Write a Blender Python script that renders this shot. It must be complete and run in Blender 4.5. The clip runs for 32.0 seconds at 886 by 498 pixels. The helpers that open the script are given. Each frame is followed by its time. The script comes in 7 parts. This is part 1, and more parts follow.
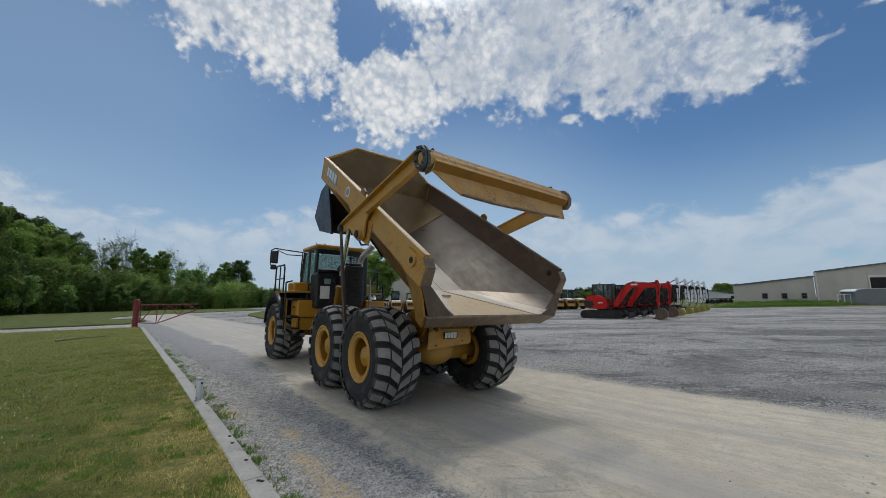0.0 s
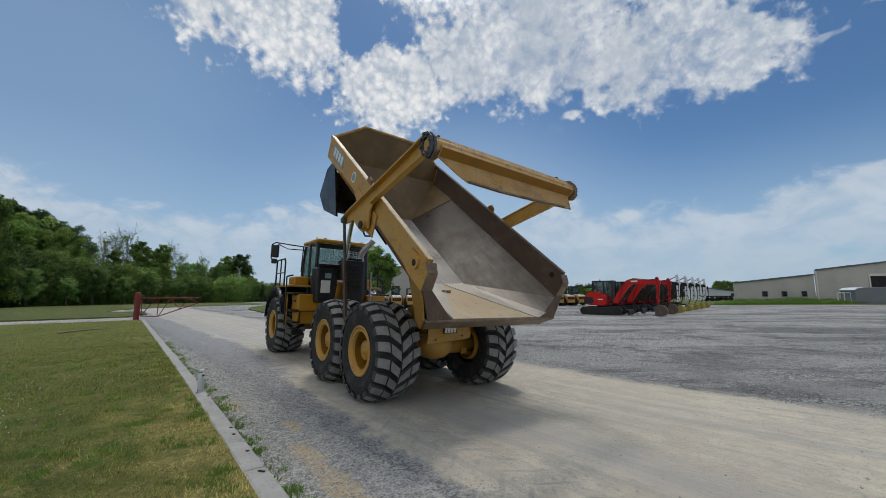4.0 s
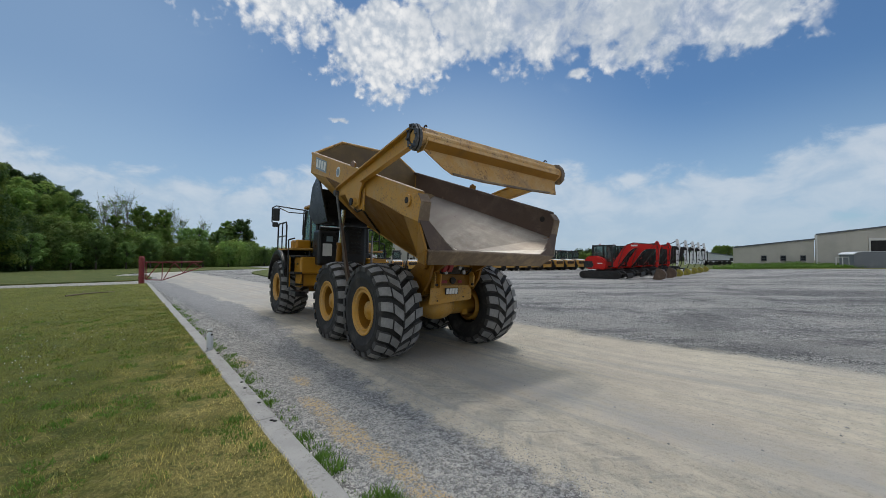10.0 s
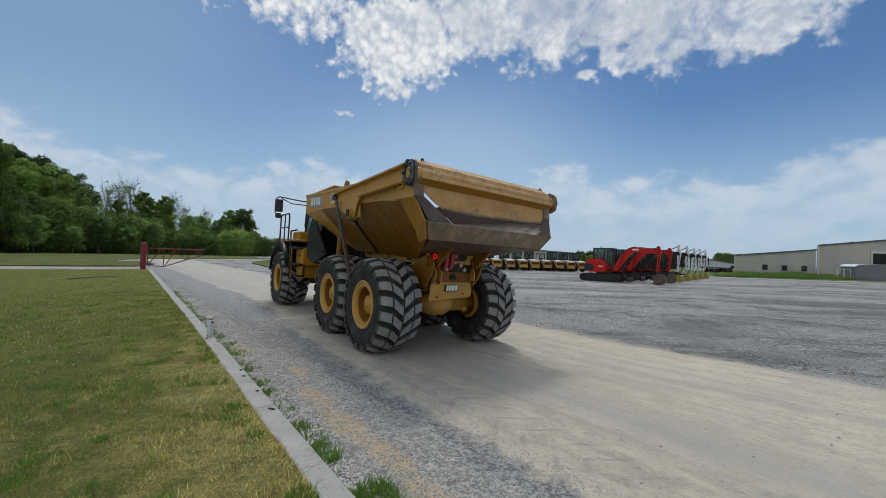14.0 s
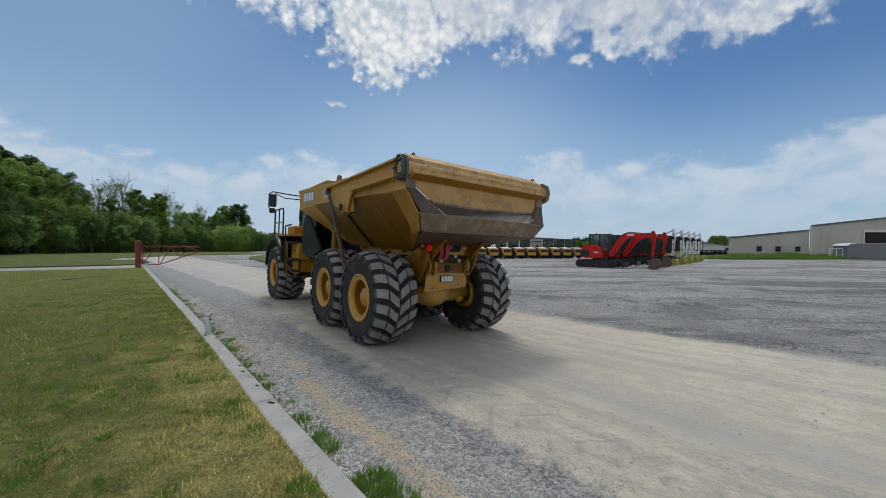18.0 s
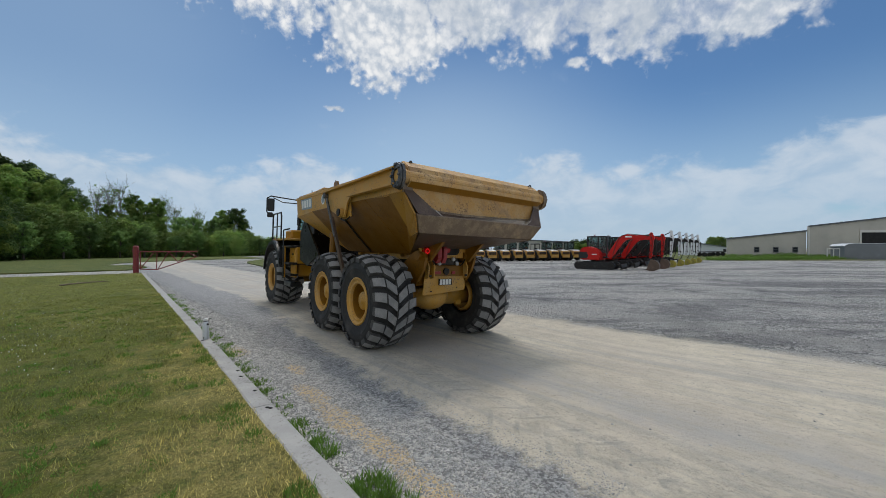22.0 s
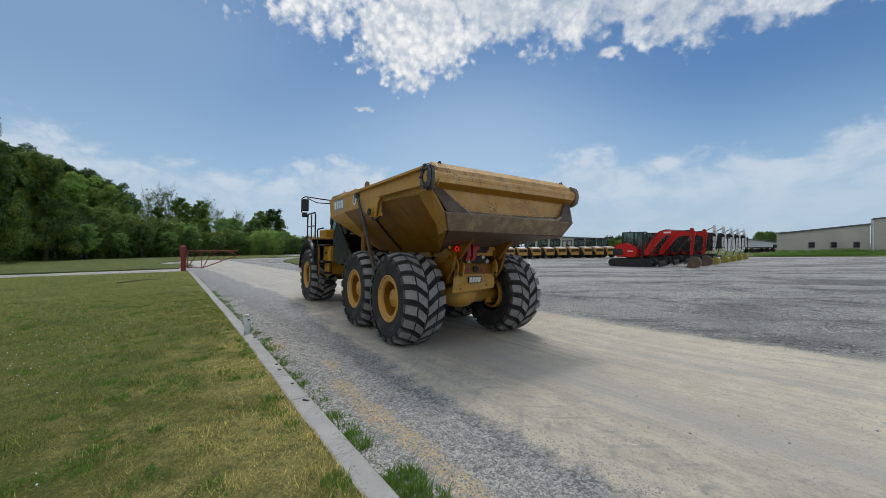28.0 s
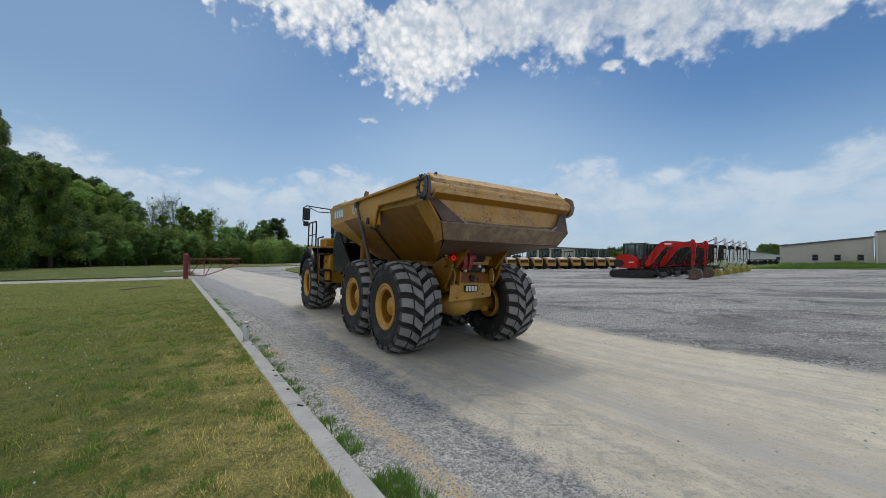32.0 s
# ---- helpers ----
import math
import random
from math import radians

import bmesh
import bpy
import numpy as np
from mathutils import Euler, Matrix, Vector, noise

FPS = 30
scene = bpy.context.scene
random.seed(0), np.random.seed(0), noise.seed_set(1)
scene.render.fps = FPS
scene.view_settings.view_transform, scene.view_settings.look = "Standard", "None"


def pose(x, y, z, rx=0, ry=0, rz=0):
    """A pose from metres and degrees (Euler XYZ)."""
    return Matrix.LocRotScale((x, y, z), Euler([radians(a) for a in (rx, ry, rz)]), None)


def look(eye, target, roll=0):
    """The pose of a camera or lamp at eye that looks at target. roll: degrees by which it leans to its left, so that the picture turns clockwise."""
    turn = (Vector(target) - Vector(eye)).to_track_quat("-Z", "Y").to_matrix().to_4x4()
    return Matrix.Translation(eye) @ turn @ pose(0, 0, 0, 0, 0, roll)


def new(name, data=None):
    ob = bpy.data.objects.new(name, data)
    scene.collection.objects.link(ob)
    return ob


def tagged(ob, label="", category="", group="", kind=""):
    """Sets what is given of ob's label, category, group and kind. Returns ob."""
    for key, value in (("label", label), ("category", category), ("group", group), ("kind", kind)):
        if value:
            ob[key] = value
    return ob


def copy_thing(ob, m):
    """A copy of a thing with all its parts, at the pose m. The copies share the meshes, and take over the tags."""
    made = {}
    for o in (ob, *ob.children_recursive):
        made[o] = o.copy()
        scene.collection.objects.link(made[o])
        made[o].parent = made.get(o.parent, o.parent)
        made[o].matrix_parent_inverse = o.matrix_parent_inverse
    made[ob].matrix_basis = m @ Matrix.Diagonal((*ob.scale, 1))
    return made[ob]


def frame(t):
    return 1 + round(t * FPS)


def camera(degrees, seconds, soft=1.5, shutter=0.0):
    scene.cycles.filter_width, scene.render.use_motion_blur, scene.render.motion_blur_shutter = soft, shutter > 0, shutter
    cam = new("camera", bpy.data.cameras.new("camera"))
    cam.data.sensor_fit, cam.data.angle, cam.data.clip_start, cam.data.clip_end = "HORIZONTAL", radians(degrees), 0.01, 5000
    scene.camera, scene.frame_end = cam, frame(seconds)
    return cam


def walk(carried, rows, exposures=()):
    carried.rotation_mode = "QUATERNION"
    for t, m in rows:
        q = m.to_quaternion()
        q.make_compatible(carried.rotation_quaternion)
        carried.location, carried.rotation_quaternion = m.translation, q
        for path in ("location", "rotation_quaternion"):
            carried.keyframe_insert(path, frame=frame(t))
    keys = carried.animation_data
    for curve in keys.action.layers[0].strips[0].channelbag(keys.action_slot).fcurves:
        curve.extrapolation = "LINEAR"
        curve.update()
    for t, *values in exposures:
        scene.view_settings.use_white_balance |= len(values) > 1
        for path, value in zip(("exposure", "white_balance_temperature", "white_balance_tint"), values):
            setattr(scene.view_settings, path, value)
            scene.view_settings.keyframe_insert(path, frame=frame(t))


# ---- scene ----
cam = camera(101.0, 32.0, soft=0.6)
PATH = [
    (0, (-0.001, 0.972, 1.723), (-0.014, 2.955, 1.988), -0.6),
    (0.5, (0.002, 0.976, 1.722), (-0.021, 2.961, 1.961), -1.0),
    (1, (-0.007, 0.974, 1.695), (-0.032, 2.964, 1.901), -0.8),
    (1.5, (-0.01, 0.982, 1.709), (-0.04, 2.969, 1.94), -0.4),
    (2, (-0.008, 0.97, 1.71), (-0.032, 2.954, 1.964), -0.4),
    (2.5, (-0.007, 0.965, 1.699), (-0.025, 2.948, 1.956), -0.3),
    (3, (0.0, 0.95, 1.718), (-0.02, 2.935, 1.963), -0.2),
    (3.5, (0.0, 0.951, 1.714), (-0.02, 2.936, 1.959), -0.2),
    (5.5, (-0.005, 0.981, 1.698), (0.001, 2.97, 1.905), -0.1),
    (6, (-0.014, 0.963, 1.689), (-0.012, 2.953, 1.889), -0.0),
    (6.5, (-0.006, 0.958, 1.707), (-0.01, 2.947, 1.914), 0.4),
    (7, (-0.014, 0.946, 1.675), (-0.011, 2.943, 1.781), 0.6),
    (7.5, (-0.018, 0.94, 1.676), (-0.005, 2.939, 1.747), 0.5),
    (8, (-0.009, 0.934, 1.679), (-0.028, 2.932, 1.771), 0.6),
    (8.5, (-0.012, 0.937, 1.669), (-0.028, 2.935, 1.753), 0.6),
    (9, (-0.012, 0.926, 1.677), (-0.035, 2.924, 1.759), 1.0),
    (9.5, (-0.015, 0.942, 1.663), (-0.033, 2.941, 1.718), 0.3),
    (10, (-0.015, 0.953, 1.664), (-0.035, 2.952, 1.714), -0.2),
    (10.5, (-0.024, 0.966, 1.664), (-0.034, 2.965, 1.718), 0.6),
    (11, (-0.03, 0.958, 1.656), (-0.044, 2.958, 1.686), 0.7),
    (11.5, (-0.02, 0.934, 1.675), (-0.008, 2.933, 1.722), 1.4),
    (12, (-0.027, 0.927, 1.661), (-0.01, 2.926, 1.694), 0.9),
    (12.5, (-0.029, 0.929, 1.66), (-0.031, 2.928, 1.685), 2.0),
    (13, (-0.01, 0.921, 1.662), (-0.013, 2.921, 1.683), 2.3),
    (13.5, (-0.026, 0.928, 1.658), (-0.048, 2.927, 1.692), 2.2),
    (15.5, (0.019, 0.867, 1.688), (0.005, 2.867, 1.693), 1.3),
    (16, (0.034, 0.854, 1.69), (0.01, 2.853, 1.656), 1.1),
    (16.5, (0.03, 0.871, 1.691), (-0.01, 2.87, 1.66), 0.5),
    (17, (0.017, 0.898, 1.693), (-0.005, 2.897, 1.659), 0.3),
    (17.5, (0.016, 0.895, 1.685), (0.005, 2.895, 1.669), 0.3),
    (18, (0.022, 0.882, 1.685), (0.015, 2.881, 1.664), 0.4),
    (18.5, (0.023, 0.878, 1.688), (0.013, 2.878, 1.662), 0.2),
    (19, (0.007, 0.896, 1.692), (-0.013, 2.896, 1.676), 0.3),
    (19.5, (0.022, 0.87, 1.696), (0.019, 2.87, 1.692), 0.5),
    (20, (0.024, 0.88, 1.696), (0.003, 2.879, 1.686), 0.5),
    (20.5, (0.025, 0.877, 1.684), (-0.008, 2.877, 1.662), -0.0),
    (21, (0.021, 0.895, 1.68), (-0.018, 2.895, 1.659), -0.1),
    (21.5, (0.012, 0.897, 1.692), (0.007, 2.897, 1.678), 0.1),
    (22, (0.032, 0.882, 1.684), (0.032, 2.882, 1.68), -0.0),
    (22.5, (0.017, 0.895, 1.686), (0.026, 2.895, 1.68), 0.0),
    (23, (0.015, 0.892, 1.687), (0.011, 2.892, 1.686), -0.1),
    (23.5, (0.012, 0.889, 1.682), (0.002, 2.889, 1.68), 0.4),
    (24, (0.012, 0.858, 1.689), (0.007, 2.858, 1.695), 0.8),
    (24.5, (0.019, 0.854, 1.69), (0.009, 2.854, 1.682), 0.4),
    (25, (0.021, 0.869, 1.681), (-0.052, 2.867, 1.622), 0.4),
    (25.5, (0.02, 0.879, 1.686), (-0.08, 2.875, 1.616), -0.5),
    (27.5, (0.018, 0.874, 1.69), (-0.123, 2.869, 1.662), 0.2),
    (28, (0.035, 0.863, 1.687), (-0.126, 2.856, 1.671), -0.4),
    (28.5, (0.049, 0.871, 1.691), (-0.096, 2.866, 1.658), -0.5),
    (29, (0.048, 0.864, 1.689), (-0.094, 2.859, 1.674), -0.3),
    (29.5, (0.024, 0.895, 1.689), (-0.126, 2.89, 1.693), -0.4),
    (30, (0.035, 0.872, 1.696), (-0.133, 2.865, 1.699), -0.1),
    (30.5, (0.019, 0.886, 1.678), (-0.154, 2.879, 1.697), 0.0),
    (31, (0.018, 0.856, 1.674), (-0.183, 2.846, 1.691), -0.1),
    (31.5, (0.032, 0.837, 1.663), (-0.16, 2.828, 1.682), -0.2),
    (32, (0.135, 0.779, 1.668), (-0.038, 2.771, 1.707), 0.0),
]
EXPOSURE = [(0, -0.17), (3.5, -0.13), (7, -0.09), (13, -0.04), (19, -0.03), (26, 0.01), (30, 0.03), (32, 0.02)]
walk(cam, [(t, look(eye, target, roll)) for t, eye, target, roll in PATH], EXPOSURE)

# ---- camera, world and sun ----
world = bpy.data.worlds.new("sky")
scene.world = world
world.use_nodes = True
SUN_AZ, SUN_EL = -2.0, 64.0     # degrees from +y towards +x, and above the horizon
SKY_STRENGTH, CLOUD_GLOW, SKY_TINT = 0.085, 4.9, (0.57, 0.80, 0.97)
_a, _e = radians(SUN_AZ), radians(SUN_EL)


def build_sky():
    nt = world.node_tree
    nt.nodes.clear()
    N, Lk = nt.nodes.new, nt.links.new
    out, bg = N("ShaderNodeOutputWorld"), N("ShaderNodeBackground")
    sky = N("ShaderNodeTexSky")
    sky.sky_type, sky.sun_disc = "NISHITA", False
    sky.sun_elevation, sky.sun_rotation = radians(SUN_EL), radians(SUN_AZ)
    sky.air_density, sky.dust_density, sky.ozone_density = 1.0, 0.6, 2.0
    tc = N("ShaderNodeTexCoord")
    sep = N("ShaderNodeSeparateXYZ")
    Lk(tc.outputs["Generated"], sep.inputs[0])

    def m(op, a, b=None, c=None):
        n = N("ShaderNodeMath")
        n.operation = op
        for i, v in enumerate((a, b, c)):
            if v is None:
                continue
            if isinstance(v, (int, float)):
                n.inputs[i].default_value = v
            else:
                Lk(v, n.inputs[i])
        return n.outputs[0]

    def ramp(v, a, b):
        n = N("ShaderNodeMapRange")
        n.interpolation_type = "SMOOTHSTEP"
        n.inputs["From Min"].default_value, n.inputs["From Max"].default_value = a, b
        Lk(v, n.inputs["Value"])
        return n.outputs["Result"]

    x, y, z = sep.outputs
    az = m("MULTIPLY", m("ARCTAN2", x, y), 57.2958)
    el = m("MULTIPLY", m("ARCSINE", z), 57.2958)

    def noise_at(scale, detail, rough, dist=0.0, flat=1.0):
        n = N("ShaderNodeTexNoise")
        n.inputs["Scale"].default_value, n.inputs["Detail"].default_value = scale, detail
        n.inputs["Roughness"].default_value, n.inputs["Distortion"].default_value = rough, dist
        mp = N("ShaderNodeMapping")
        mp.inputs["Scale"].default_value = (1, 1, flat)
        Lk(tc.outputs["Generated"], mp.inputs["Vector"])
        Lk(mp.outputs[0], n.inputs["Vector"])
        return n.outputs["Fac"]

    def blob(a0, e0, wa, we):
        da = m("DIVIDE", m("SUBTRACT", az, a0), wa)
        de = m("DIVIDE", m("SUBTRACT", el, e0), we)
        return m("SUBTRACT", 1.0, m("SQRT", m("ADD", m("MULTIPLY", da, da), m("MULTIPLY", de, de))))

    def union(*v):
        r = v[0]
        for w in v[1:]:
            r = m("MAXIMUM", r, w)
        return r

    def blend(mask, a, b):
        mx = N("ShaderNodeMix")
        mx.data_type = "RGBA"
        Lk(mask, mx.inputs["Factor"])
        for i, v in ((6, a), (7, b)):
            if isinstance(v, tuple):
                mx.inputs[i].default_value = (*v, 1)
            else:
                Lk(v, mx.inputs[i])
        return mx.outputs[2]

    n_big, n_mid, n_puff = noise_at(9, 6, 0.6), noise_at(24, 6, 0.58, 0.2), noise_at(46, 6, 0.60, 0.3)
    cells = N("ShaderNodeTexVoronoi")
    cells.feature = "SMOOTH_F1"
    cells.inputs["Scale"].default_value, cells.inputs["Smoothness"].default_value = 58, 0.7
    jig = N("ShaderNodeTexNoise")
    jig.inputs["Scale"].default_value = 55
    add = N("ShaderNodeVectorMath")
    add.operation = "MULTIPLY_ADD"
    Lk(tc.outputs["Generated"], jig.inputs["Vector"])
    jig.inputs["Detail"].default_value = 5
    Lk(jig.outputs["Color"], add.inputs[0])
    add.inputs[1].default_value = (0.022, 0.022, 0.022)
    Lk(tc.outputs["Generated"], add.inputs[2])
    Lk(add.outputs[0], cells.inputs["Vector"])
    lump = m("SUBTRACT", 1.0, m("MULTIPLY", cells.outputs["Distance"], 1.35))
    # the large cloud: its lower edge dips over the truck, and it goes on overhead
    big = union(blob(-9, 31, 11, 8), blob(-25, 38, 15, 9), blob(-34, 40, 12, 9), blob(12, 35, 22, 8), blob(32, 31, 14, 7),
                blob(40, 28, 8, 5), blob(0, 48, 45, 10), blob(25, 45, 35, 12), blob(-2, 62, 75, 18), m("DIVIDE", m("SUBTRACT", el, 62), 22))
    big = m("SUBTRACT", big, m("MULTIPLY", m("MAXIMUM", blob(-14.8, 38.5, 4.4, 6), 0.0), 1.5))
    big = m("SUBTRACT", big, m("MULTIPLY", m("MAXIMUM", blob(-8, 36.5, 6, 4.5), 0.0), 0.28))
    small = m("SUBTRACT", union(blob(20, 25.6, 3.4, 1.3), blob(-47, 33, 6, 2.5), blob(-16.5, 20.2, 3.2, 0.8), blob(48.5, 26.5, 2.2, 0.8), blob(53, 28, 2.8, 0.8)), 0.46)
    # unseen clouds behind the camera, added to brighten the shaded side
    behind = m("SUBTRACT", m("SUBTRACT", m("MULTIPLY", n_big, 3.2), 0.30), m("MULTIPLY", m("SUBTRACT", 1.0, ramp(m("ABSOLUTE", az), 75, 110)), 3.2))
    form = union(big, small, behind)
    edge = m("ADD", m("MULTIPLY", m("SUBTRACT", n_big, 0.5), 0.8), m("MULTIPLY", m("SUBTRACT", n_mid, 0.5), 1.3))
    edge = m("ADD", edge, m("MULTIPLY", m("SUBTRACT", lump, 0.42), 0.24))
    mask_big = ramp(m("ADD", form, edge), -0.06, 0.34)
    # thinner, bluer patches towards its eastern part
    thin = m("MULTIPLY", ramp(noise_at(14, 6, 0.6, 0.4), 0.42, 0.66), m("MULTIPLY", ramp(az, -8, 25), m("SUBTRACT", 1.0, ramp(el, 46, 56))))
    mask_big = m("MULTIPLY", mask_big, m("SUBTRACT", 1.0, m("MULTIPLY", thin, 0.6)))
    # hazy banks near the horizon
    low = union(blob(-60, 6, 22, 8.5), blob(-40, 5, 24, 7), blob(-20, 6, 11, 8.0), blob(17, 6, 13, 8.5),
                blob(32, 5, 20, 7.5), blob(50, 8.5, 14, 5.5), blob(70, 8, 22, 6.5), blob(0, 1, 100, 5.5))
    n_low = noise_at(12, 7, 0.58, 0.3, 1.7)
    mask_low = m("MULTIPLY", ramp(m("ADD", low, m("MULTIPLY", m("SUBTRACT", n_low, 0.5), 1.3)), 0.02, 0.42), 0.74)
    wisps = m("MULTIPLY", ramp(noise_at(6, 8, 0.62, 0.8, 1.6), 0.60, 0.85), 0.14)
    # the cloud deck glows where the sun stands behind it
    to_sun = N("ShaderNodeVectorMath")
    to_sun.operation = "DOT_PRODUCT"
    Lk(tc.outputs["Generated"], to_sun.inputs[0])
    to_sun.inputs[1].default_value = (math.sin(_a) * math.cos(_e), math.cos(_a) * math.cos(_e), math.sin(_e))
    glow_sun = m("ADD", 1.0, m("MULTIPLY", ramp(to_sun.outputs["Value"], 0.91, 1.0), CLOUD_GLOW))
    cellular = m("SUBTRACT", 0.30, m("MULTIPLY", ramp(az, -6, 22), 0.20))
    shade = ramp(m("ADD", m("MULTIPLY", lump, cellular), m("ADD", m("MULTIPLY", n_puff, 0.55), m("MULTIPLY", n_big, 0.50))), 0.40, 0.84)
    cloud = blend(shade, (5.0, 5.9, 7.1), (10.3, 10.4, 10.5))
    cloud = blend(m("MULTIPLY", ramp(noise_at(5.5, 5, 0.55, 0.3), 0.46, 0.62), m("ADD", 0.25, m("MULTIPLY", ramp(az, -15, 12), 0.40))), cloud, (5.6, 6.3, 7.2))
    lit = N("ShaderNodeVectorMath")
    lit.operation = "SCALE"
    Lk(cloud, lit.inputs[0])
    Lk(glow_sun, lit.inputs["Scale"])
    tint = N("ShaderNodeVectorMath")
    tint.operation = "MULTIPLY"
    Lk(sky.outputs[0], tint.inputs[0])
    tint.inputs[1].default_value = SKY_TINT
    bank = blend(m("MULTIPLY", ramp(n_low, 0.3, 0.7), m("ADD", 0.35, m("MULTIPLY", ramp(el, 3, 10), 0.65))), (4.9, 6.3, 7.9), (7.5, 8.2, 9.0))
    haze = m("MULTIPLY", ramp(blob(-52, 22, 46, 28), 0.0, 0.8), 0.42)
    col = blend(haze, tint.outputs[0], (4.3, 6.1, 8.3))
    veil = m("MULTIPLY", m("SUBTRACT", 1.0, ramp(el, 4, 22)), 0.50)
    col = blend(veil, col, (5.6, 7.5, 9.3))
    col = blend(m("MULTIPLY", ramp(blob(0, 15, 36, 17), 0.0, 0.9), 0.46), col, (5.7, 7.5, 9.2))
    col = blend(wisps, col, bank)
    col = blend(mask_low, col, bank)
    col = blend(mask_big, col, lit.outputs[0])
    Lk(col, bg.inputs["Color"])
    bg.inputs["Strength"].default_value = SKY_STRENGTH
    Lk(bg.outputs[0], out.inputs[0])


build_sky()
sun = new("sun", bpy.data.lights.new("sun", "SUN"))
sun.data.energy, sun.data.angle, sun.data.color = 0.85, radians(7), (1.0, 0.90, 0.76)
sun.matrix_world = look((math.sin(_a) * math.cos(_e) * 90, math.cos(_a) * math.cos(_e) * 90, math.sin(_e) * 90), (0, 0, 0))

# ---- materials ----


def nodes_of(name):
    mt = bpy.data.materials.new(name)
    mt.use_nodes = True
    return mt, mt.node_tree, mt.node_tree.nodes["Principled BSDF"]


def mix_rgb(nt, fac, a, b):
    n = nt.nodes.new("ShaderNodeMix")
    n.data_type = "RGBA"
    if isinstance(fac, (int, float)):
        n.inputs["Factor"].default_value = fac
    else:
        nt.links.new(fac, n.inputs["Factor"])
    for i, v in ((6, a), (7, b)):
        if isinstance(v, tuple):
            n.inputs[i].default_value = (*v[:3], 1)
        else:
            nt.links.new(v, n.inputs[i])
    return n.outputs[2]


def tex_noise(nt, vec, scale, detail=5, rough=0.6, dist=0.0):
    n = nt.nodes.new("ShaderNodeTexNoise")
    n.inputs["Scale"].default_value, n.inputs["Detail"].default_value = scale, detail
    n.inputs["Roughness"].default_value, n.inputs["Distortion"].default_value = rough, dist
    nt.links.new(vec, n.inputs["Vector"])
    return n.outputs["Fac"]


def remap(nt, v, a, b, lo=0.0, hi=1.0):
    n = nt.nodes.new("ShaderNodeMapRange")
    n.interpolation_type = "SMOOTHSTEP"
    n.inputs["From Min"].default_value, n.inputs["From Max"].default_value = a, b
    n.inputs["To Min"].default_value, n.inputs["To Max"].default_value = lo, hi
    nt.links.new(v, n.inputs["Value"])
    return n.outputs["Result"]


def calc(nt, op, a, b=0.0):
    n = nt.nodes.new("ShaderNodeMath")
    n.operation = op
    for i, v in enumerate((a, b)):
        if isinstance(v, (int, float)):
            n.inputs[i].default_value = v
        else:
            nt.links.new(v, n.inputs[i])
    return n.outputs[0]


def bump(nt, bsdf, height, strength, distance=0.02):
    n = nt.nodes.new("ShaderNodeBump")
    n.inputs["Strength"].default_value, n.inputs["Distance"].default_value = strength, distance
    nt.links.new(height, n.inputs["Height"])
    nt.links.new(n.outputs[0], bsdf.inputs["Normal"])


def surface(name, base, wear, amount=(0.5, 0.75), scale=3.0, rough=0.5, metal=0.0, dirt=None, dirt_amount=(0.5, 0.8),
            dirt_scale=1.2, relief=0.15, grain=60.0, vary=0.0, spec=0.5, specks=None):
    """A worn surface: base colour, wear at one scale, dirt at a larger one, grain in the relief."""
    mt, nt, b = nodes_of(name)
    pos = nt.nodes.new("ShaderNodeTexCoord").outputs["Object"]
    big = tex_noise(nt, pos, scale, 8, 0.65)
    fine = tex_noise(nt, pos, grain, 4, 0.6)
    mixv = calc(nt, "ADD", calc(nt, "MULTIPLY", big, 0.75), calc(nt, "MULTIPLY", fine, 0.25))
    col = mix_rgb(nt, remap(nt, mixv, *amount), base, wear)
    if dirt:
        col = mix_rgb(nt, remap(nt, tex_noise(nt, pos, dirt_scale, 9, 0.68, 0.4), *dirt_amount, 0, 0.85), col, dirt)
    if specks:
        spot = calc(nt, "ADD", calc(nt, "MULTIPLY", tex_noise(nt, pos, 34, 5, 0.7), 0.6), calc(nt, "MULTIPLY", tex_noise(nt, pos, 3.5, 6, 0.65), 0.4))
        col = mix_rgb(nt, remap(nt, spot, 0.53, 0.62, 0, 0.8), col, specks)
    if vary:
        hs = nt.nodes.new("ShaderNodeHueSaturation")
        info = nt.nodes.new("ShaderNodeObjectInfo")
        nt.links.new(remap(nt, info.outputs["Random"], 0, 1, 1 - vary, 1 + vary), hs.inputs["Value"])
        nt.links.new(col, hs.inputs["Color"])
        col = hs.outputs[0]
    nt.links.new(col, b.inputs["Base Color"])
    nt.links.new(remap(nt, mixv, 0.3, 0.7, max(0.05, rough - 0.12), min(1, rough + 0.15)), b.inputs["Roughness"])
    b.inputs["Metallic"].default_value = metal
    b.inputs["Specular IOR Level"].default_value = spec
    if relief:
        bump(nt, b, mixv, relief)
    return mt


M = {}
# Darker yellow copy: holds the shade of down-facing hull sides and rim wells.
M["yellow"] = surface("shaded_yellow_paint", (0.205, 0.090, 0.004), (0.175, 0.078, 0.006), (0.45, 0.7), 2.5, 0.42, dirt=(0.145, 0.085, 0.028), dirt_amount=(0.60, 0.95), specks=(0.10, 0.05, 0.012), spec=0.35)
M["cab_yellow"] = surface("yellow_cab_paint", (0.44, 0.21, 0.010), (0.38, 0.19, 0.016), (0.45, 0.7), 2.5, 0.34, dirt=(0.27, 0.16, 0.06), dirt_amount=(0.58, 0.9))
M["tail_plate"] = surface("worn_tan_tail_plate", (0.44, 0.32, 0.17), (0.50, 0.42, 0.30), (0.42, 0.62), 2.0, 0.48, metal=0.08, dirt=(0.52, 0.48, 0.40), dirt_amount=(0.5, 0.75), dirt_scale=1.5, specks=(0.22, 0.15, 0.09))
